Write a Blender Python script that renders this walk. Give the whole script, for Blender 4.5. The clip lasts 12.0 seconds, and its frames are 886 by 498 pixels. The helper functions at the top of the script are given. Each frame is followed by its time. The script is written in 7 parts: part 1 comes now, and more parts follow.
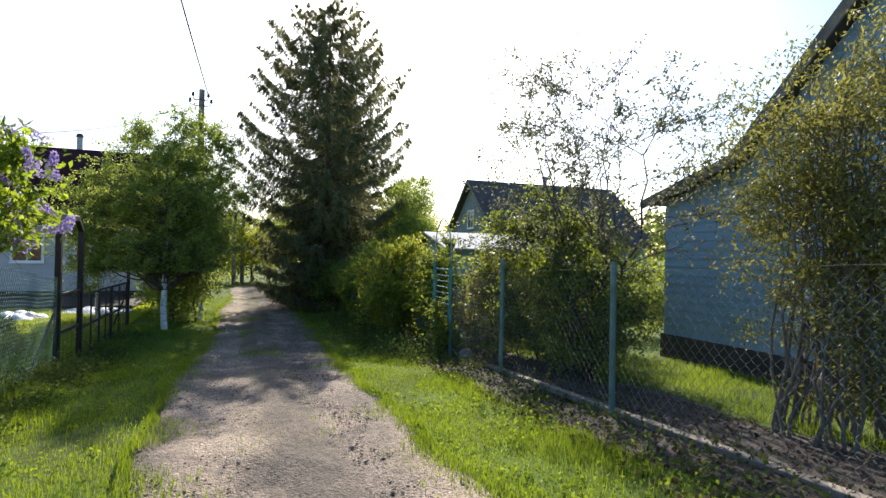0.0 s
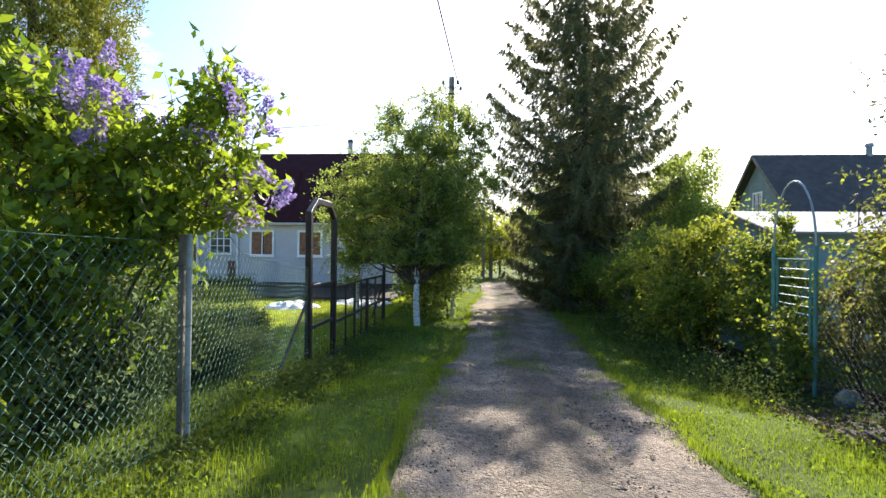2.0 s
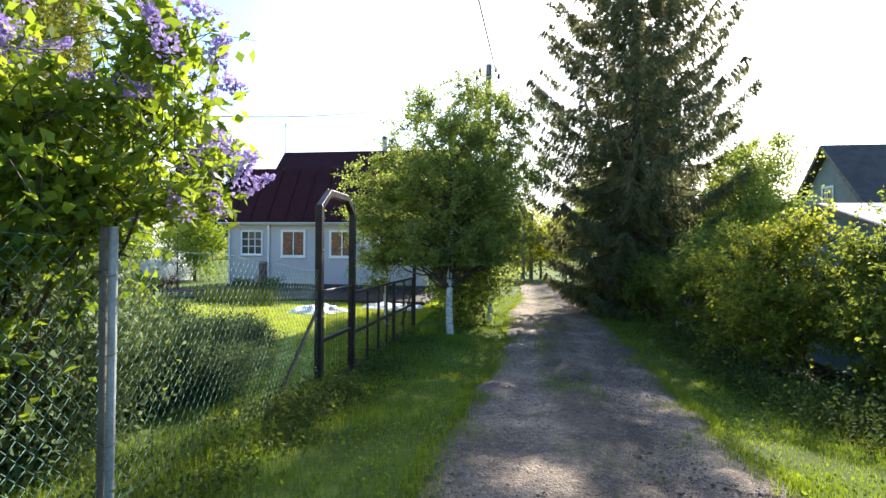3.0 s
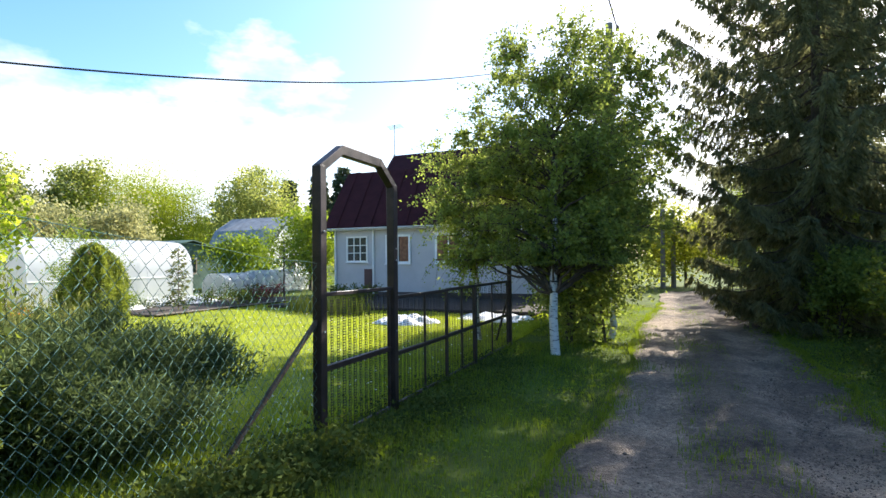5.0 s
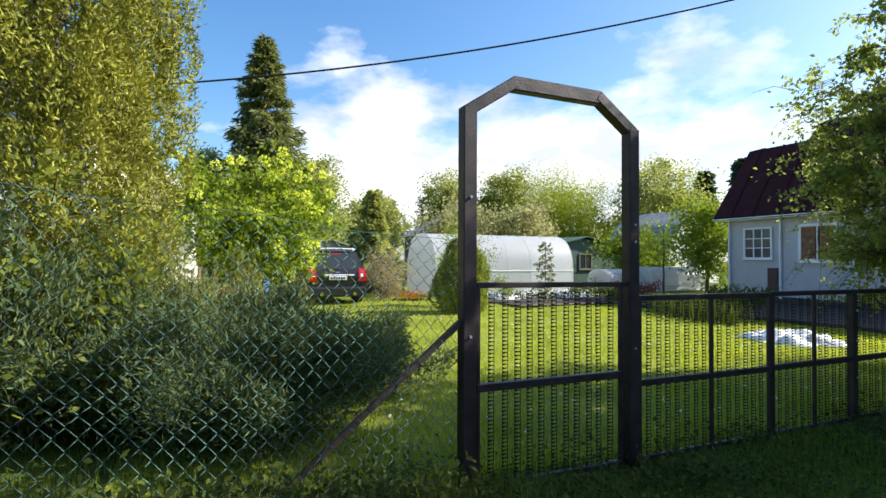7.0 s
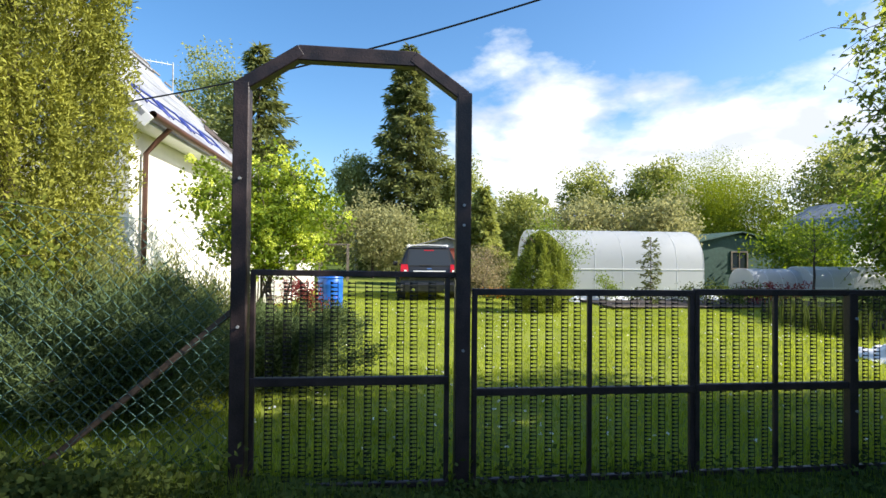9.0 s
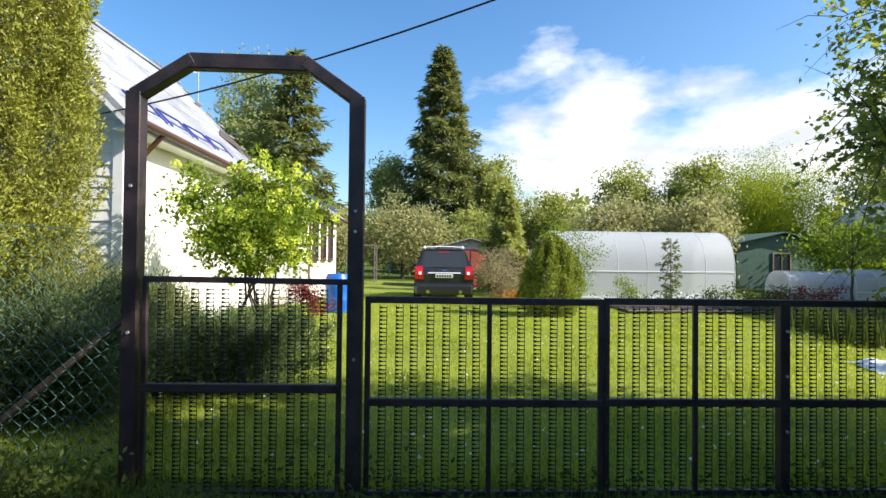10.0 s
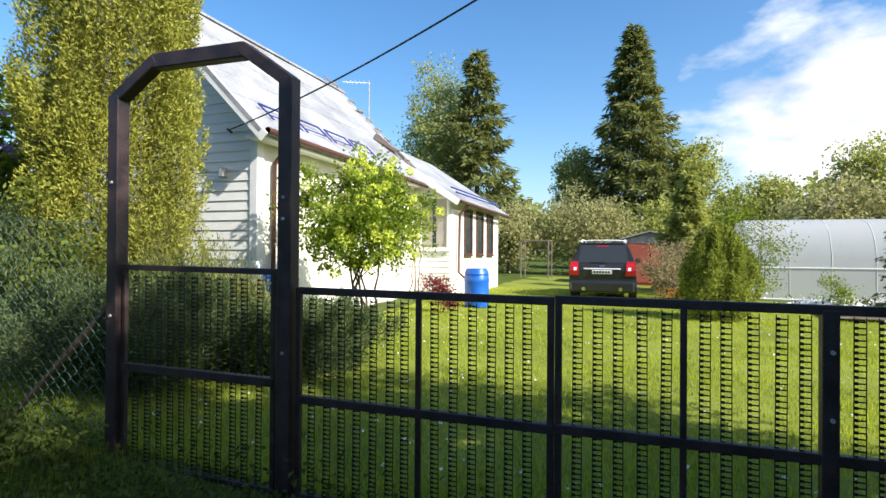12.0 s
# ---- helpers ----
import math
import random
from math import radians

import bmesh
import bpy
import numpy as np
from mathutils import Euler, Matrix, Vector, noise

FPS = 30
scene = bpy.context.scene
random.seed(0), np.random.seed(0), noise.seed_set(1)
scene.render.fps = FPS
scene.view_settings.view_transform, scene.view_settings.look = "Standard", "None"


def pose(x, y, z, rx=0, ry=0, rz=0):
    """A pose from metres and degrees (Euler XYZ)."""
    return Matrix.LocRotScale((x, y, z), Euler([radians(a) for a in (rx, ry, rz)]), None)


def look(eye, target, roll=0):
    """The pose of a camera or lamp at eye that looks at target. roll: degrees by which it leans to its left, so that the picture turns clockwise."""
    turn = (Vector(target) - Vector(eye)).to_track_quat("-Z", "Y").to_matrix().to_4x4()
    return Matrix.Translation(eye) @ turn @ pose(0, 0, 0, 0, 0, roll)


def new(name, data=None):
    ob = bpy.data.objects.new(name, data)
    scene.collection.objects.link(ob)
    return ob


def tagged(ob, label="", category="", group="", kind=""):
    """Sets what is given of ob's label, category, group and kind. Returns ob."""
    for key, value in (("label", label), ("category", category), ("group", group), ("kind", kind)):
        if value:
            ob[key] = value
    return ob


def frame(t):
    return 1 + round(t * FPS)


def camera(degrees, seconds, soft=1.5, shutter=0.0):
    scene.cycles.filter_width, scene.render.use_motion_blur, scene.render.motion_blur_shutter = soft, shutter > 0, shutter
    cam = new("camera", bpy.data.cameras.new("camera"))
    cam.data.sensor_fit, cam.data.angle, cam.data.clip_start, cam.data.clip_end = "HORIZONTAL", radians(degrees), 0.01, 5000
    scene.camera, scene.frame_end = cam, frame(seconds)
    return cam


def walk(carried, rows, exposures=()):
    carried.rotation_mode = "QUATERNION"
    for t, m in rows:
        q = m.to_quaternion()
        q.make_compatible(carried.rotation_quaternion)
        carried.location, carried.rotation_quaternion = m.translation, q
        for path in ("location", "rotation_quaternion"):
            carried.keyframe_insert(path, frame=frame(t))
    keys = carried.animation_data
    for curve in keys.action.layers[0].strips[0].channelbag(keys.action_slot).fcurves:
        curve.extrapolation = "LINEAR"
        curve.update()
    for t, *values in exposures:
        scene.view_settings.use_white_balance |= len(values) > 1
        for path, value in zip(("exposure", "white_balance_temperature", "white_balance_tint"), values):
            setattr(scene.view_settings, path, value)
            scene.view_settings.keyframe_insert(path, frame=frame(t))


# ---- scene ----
cam = camera(78.7, 12.0)
PATH = [
    (0, (-0.003, -0.049, 1.958), (0.698, 1.824, 1.98), 1.0),
    (0.5, (-0.031, 0.615, 1.991), (0.344, 2.58, 2.002), 0.9),
    (1, (-0.067, 1.245, 1.944), (0.049, 3.241, 1.95), 0.7),
    (1.5, (-0.111, 1.824, 1.872), (-0.121, 3.824, 1.877), 0.6),
    (2, (-0.134, 2.521, 1.784), (-0.297, 4.514, 1.783), 0.6),
    (2.5, (-0.115, 3.233, 1.794), (-0.323, 5.222, 1.793), 0.5),
    (3, (-0.161, 3.795, 1.769), (-0.468, 5.771, 1.769), 0.5),
    (5, (-0.019, 6.517, 1.497), (-0.795, 8.36, 1.537), -0.6),
    (5.5, (-0.034, 7.102, 1.466), (-1.146, 8.763, 1.509), -0.3),
    (6, (0.064, 7.654, 1.429), (-1.382, 9.036, 1.47), -0.1),
    (6.5, (0.118, 8.245, 1.387), (-1.573, 9.312, 1.427), 0.1),
    (8.5, (0.535, 10.579, 1.335), (-1.431, 10.942, 1.371), 0.6),
    (9, (0.485, 11.139, 1.305), (-1.502, 11.366, 1.337), 0.5),
    (9.5, (0.493, 11.648, 1.322), (-1.5, 11.805, 1.352), 0.5),
    (10, (0.471, 12.044, 1.352), (-1.528, 12.108, 1.384), 0.6),
    (10.5, (0.33, 12.401, 1.385), (-1.669, 12.341, 1.404), 0.5),
    (11, (0.246, 12.712, 1.361), (-1.735, 12.442, 1.38), 0.8),
    (11.5, (0.09, 13.079, 1.354), (-1.842, 12.561, 1.372), 0.5),
    (12, (-0.171, 13.474, 1.319), (-2.057, 12.807, 1.331), 0.4),
]
walk(cam, [(t, look(eye, target, roll)) for t, eye, target, roll in PATH], exposures=[(0.0, 0.95), (1.5, 1.2), (3.2, 1.54), (5.0, 1.34), (6.5, 0.88), (8.5, 0.82), (12.0, 0.76)])

# ---- world, sun, exposure ----
SUN_EL, SUN_AZ = radians(35), radians(16.5)
world = bpy.data.worlds.new("world")
scene.world = world
world.use_nodes = True
wn, wl = world.node_tree.nodes, world.node_tree.links
wn.clear()


def wnode(kind, **values):
    n = wn.new(kind)
    for k, v in values.items():
        n.inputs[int(k[1:])].default_value = v
    return n


def wmath(op, a, b=None, clamp=False):
    n = wn.new("ShaderNodeMath")
    n.operation, n.use_clamp = op, clamp
    for i, v in enumerate((a, b)):
        if v is None:
            continue
        if isinstance(v, (int, float)):
            n.inputs[i].default_value = v
        else:
            wl.new(v, n.inputs[i])
    return n.outputs[0]


sky = wn.new("ShaderNodeTexSky")
sky.sky_type, sky.sun_disc = "NISHITA", False
sky.sun_elevation, sky.sun_rotation = SUN_EL, SUN_AZ
sky.air_density, sky.dust_density, sky.ozone_density = 1.0, 1.6, 2.2
coord = wn.new("ShaderNodeTexCoord")
split = wn.new("ShaderNodeSeparateXYZ")
wl.new(coord.outputs["Generated"], split.inputs[0])
sx, sy, sz = split.outputs
# a bank of fair-weather cloud in the north-west, thinning towards the west
puff = wn.new("ShaderNodeTexNoise")
puff.inputs["Scale"].default_value, puff.inputs["Detail"].default_value, puff.inputs["Roughness"].default_value = 4.2, 8.0, 0.55
stretch = wn.new("ShaderNodeMapping")
stretch.inputs["Scale"].default_value = (1.0, 1.0, 2.2)
stretch.inputs["Location"].default_value = (0.35, 0.1, 0.42)
wl.new(coord.outputs["Generated"], stretch.inputs[0])
wl.new(stretch.outputs[0], puff.inputs["Vector"])
flat = wmath("POWER", wmath("ADD", wmath("MULTIPLY", sx, sx), wmath("MULTIPLY", sy, sy)), 0.5)
aim = wmath("DIVIDE", wmath("ADD", wmath("MULTIPLY", sx, -0.848), wmath("MULTIPLY", sy, 0.53)), wmath("MAXIMUM", flat, 0.05))
side = wmath("MULTIPLY", wmath("SUBTRACT", aim, 0.84), 9.0, True)
haze_aim = wmath("DIVIDE", wmath("ADD", wmath("MULTIPLY", sx, -0.50), wmath("MULTIPLY", sy, 0.866)), wmath("MAXIMUM", flat, 0.05))
haze_side = wmath("MULTIPLY", wmath("SUBTRACT", haze_aim, 0.52), 4.0, True)
low = wmath("SUBTRACT", 1.0, wmath("MULTIPLY", wmath("ABSOLUTE", wmath("SUBTRACT", sz, 0.16)), 3.6), True)
cover = wmath("ADD", puff.outputs[0], wmath("MULTIPLY", wmath("MULTIPLY", low, side), 0.42))
cover = wmath("MULTIPLY", wmath("SUBTRACT", cover, 0.688), 5.5, True)
veil = wmath("MULTIPLY", wmath("SUBTRACT", 0.17, wmath("ABSOLUTE", wmath("SUBTRACT", sz, 0.08))), 7.0, True)
veil = wmath("MULTIPLY", wmath("MULTIPLY", veil, haze_side), 0.75)
cover = wmath("MAXIMUM", cover, veil)
sky_bg = wn.new("ShaderNodeBackground")
tone = wn.new("ShaderNodeHueSaturation")
tone.inputs["Saturation"].default_value = 1.28
wl.new(sky.outputs[0], tone.inputs["Color"])
wl.new(tone.outputs[0], sky_bg.inputs[0])
sky_bg.inputs[1].default_value = 0.142
cloud_bg = wn.new("ShaderNodeBackground")
billow, shade_ = wn.new("ShaderNodeTexNoise"), wn.new("ShaderNodeValToRGB")
billow.inputs["Scale"].default_value, billow.inputs["Detail"].default_value = 9.0, 5.0
wl.new(stretch.outputs[0], billow.inputs["Vector"])
shade_.color_ramp.elements[0].position, shade_.color_ramp.elements[0].color = 0.36, (0.66, 0.70, 0.78, 1)
shade_.color_ramp.elements[1].position, shade_.color_ramp.elements[1].color = 0.56, (0.97, 0.98, 1.0, 1)
wl.new(billow.outputs[0], shade_.inputs[0])
wl.new(shade_.outputs[0], cloud_bg.inputs[0])
cloud_bg.inputs[1].default_value = 0.78
mixed = wn.new("ShaderNodeMixShader")
wl.new(cover, mixed.inputs[0])
wl.new(sky_bg.outputs[0], mixed.inputs[1])
wl.new(cloud_bg.outputs[0], mixed.inputs[2])
wl.new(mixed.outputs[0], wn.new("ShaderNodeOutputWorld").inputs[0])

sun = new("sun", bpy.data.lights.new("sun", "SUN"))
sun.data.energy, sun.data.angle, sun.data.color = 5.0, radians(0.55), (1.0, 0.95, 0.87)
sun_way = Vector((math.sin(SUN_AZ) * math.cos(SUN_EL), math.cos(SUN_AZ) * math.cos(SUN_EL), math.sin(SUN_EL)))
sun.matrix_world = look(sun_way * 60, (0, 0, 0))

# ---- materials ----


def material(name, base, rough=0.8, metal=0.0, vary=0.25, scale=6.0, fine=60.0, bump=0.15, second=None, stain=0.0, spec=0.5):
    """Principled surface with two scales of variation in colour, roughness and relief."""
    m = bpy.data.materials.new(name)
    m.use_nodes = True
    n, l = m.node_tree.nodes, m.node_tree.links
    p = n["Principled BSDF"]
    tc = n.new("ShaderNodeTexCoord")
    big, small = n.new("ShaderNodeTexNoise"), n.new("ShaderNodeTexNoise")
    big.inputs["Scale"].default_value, big.inputs["Detail"].default_value = scale, 5.0
    small.inputs["Scale"].default_value, small.inputs["Detail"].default_value = fine, 4.0
    for t in (big, small):
        l.new(tc.outputs["Object"], t.inputs["Vector"])
    ramp = n.new("ShaderNodeValToRGB")
    other = second or tuple(c * (1 - vary) for c in base)
    ramp.color_ramp.elements[0].color = (*other, 1)
    ramp.color_ramp.elements[1].color = (*[min(1, c * (1 + vary * 0.4)) for c in base], 1)
    ramp.color_ramp.elements[0].position, ramp.color_ramp.elements[1].position = 0.32, 0.66
    add = n.new("ShaderNodeMath")
    add.operation = "MULTIPLY_ADD"
    l.new(small.outputs[0], add.inputs[0])
    add.inputs[1].default_value = 0.5
    l.new(big.outputs[0], add.inputs[2])
    sub = n.new("ShaderNodeMath")
    sub.operation = "SUBTRACT"
    l.new(add.outputs[0], sub.inputs[0])
    sub.inputs[1].default_value = 0.25
    l.new(sub.outputs[0], ramp.inputs[0])
    l.new(ramp.outputs[0], p.inputs["Base Color"])
    p.inputs["Metallic"].default_value = metal
    p.inputs["Specular IOR Level"].default_value = spec
    rr = n.new("ShaderNodeMapRange")
    rr.inputs["To Min"].default_value, rr.inputs["To Max"].default_value = max(0.02, rough - 0.12), min(1, rough + 0.12)
    l.new(big.outputs[0], rr.inputs[0])
    l.new(rr.outputs[0], p.inputs["Roughness"])
    if bump:
        b = n.new("ShaderNodeBump")
        b.inputs["Strength"].default_value, b.inputs["Distance"].default_value = bump, 0.01
        l.new(add.outputs[0], b.inputs["Height"])
        l.new(b.outputs[0], p.inputs["Normal"])
    return m


def foliage(name, dark, light, through_light=0.35, rough=0.5, tip=None):
    """Leaf surface: each leaf its own tint, part of the light passing through."""
    m = bpy.data.materials.new(name)
    m.use_nodes = True
    n, l = m.node_tree.nodes, m.node_tree.links
    p = n["Principled BSDF"]
    geo, tc, big = n.new("ShaderNodeNewGeometry"), n.new("ShaderNodeTexCoord"), n.new("ShaderNodeTexNoise")
    big.inputs["Scale"].default_value = 1.3
    l.new(tc.outputs["Object"], big.inputs["Vector"])
    add = n.new("ShaderNodeMath")
    add.operation = "MULTIPLY_ADD"
    l.new(geo.outputs["Random Per Island"], add.inputs[0])
    add.inputs[1].default_value = 0.55
    l.new(big.outputs[0], add.inputs[2])
    ramp = n.new("ShaderNodeValToRGB")
    e = ramp.color_ramp.elements
    e[0].color, e[1].color, e[0].position, e[1].position = (*dark, 1), (*light, 1), 0.35, 0.95
    if tip:
        k = e.new(0.985)
        k.color = (*tip, 1)
    l.new(add.outputs[0], ramp.inputs[0])
    l.new(ramp.outputs[0], p.inputs["Base Color"])
    p.inputs["Roughness"].default_value = rough
    p.inputs["Specular IOR Level"].default_value = 0.1
    tr, mx = n.new("ShaderNodeBsdfTranslucent"), n.new("ShaderNodeMixShader")
    bright = n.new("ShaderNodeHueSaturation")
    bright.inputs["Value"].default_value, bright.inputs["Hue"].default_value, bright.inputs["Saturation"].default_value = 1.7, 0.485, 1.1
    l.new(ramp.outputs[0], bright.inputs["Color"])
    l.new(bright.outputs[0], tr.inputs[0])
    mx.inputs[0].default_value = through_light
    l.new(p.outputs[0], mx.inputs[1])
    l.new(tr.outputs[0], mx.inputs[2])
    l.new(mx.outputs[0], n["Material Output"].inputs[0])
    return m


def clear_glass(name, tint, rough=0.03, alpha=0.6):
    m = bpy.data.materials.new(name)
    m.use_nodes = True
    p = m.node_tree.nodes["Principled BSDF"]
    p.inputs["Base Color"].default_value = (*tint, 1)
    p.inputs["Roughness"].default_value = rough
    p.inputs["Alpha"].default_value = alpha
    return m


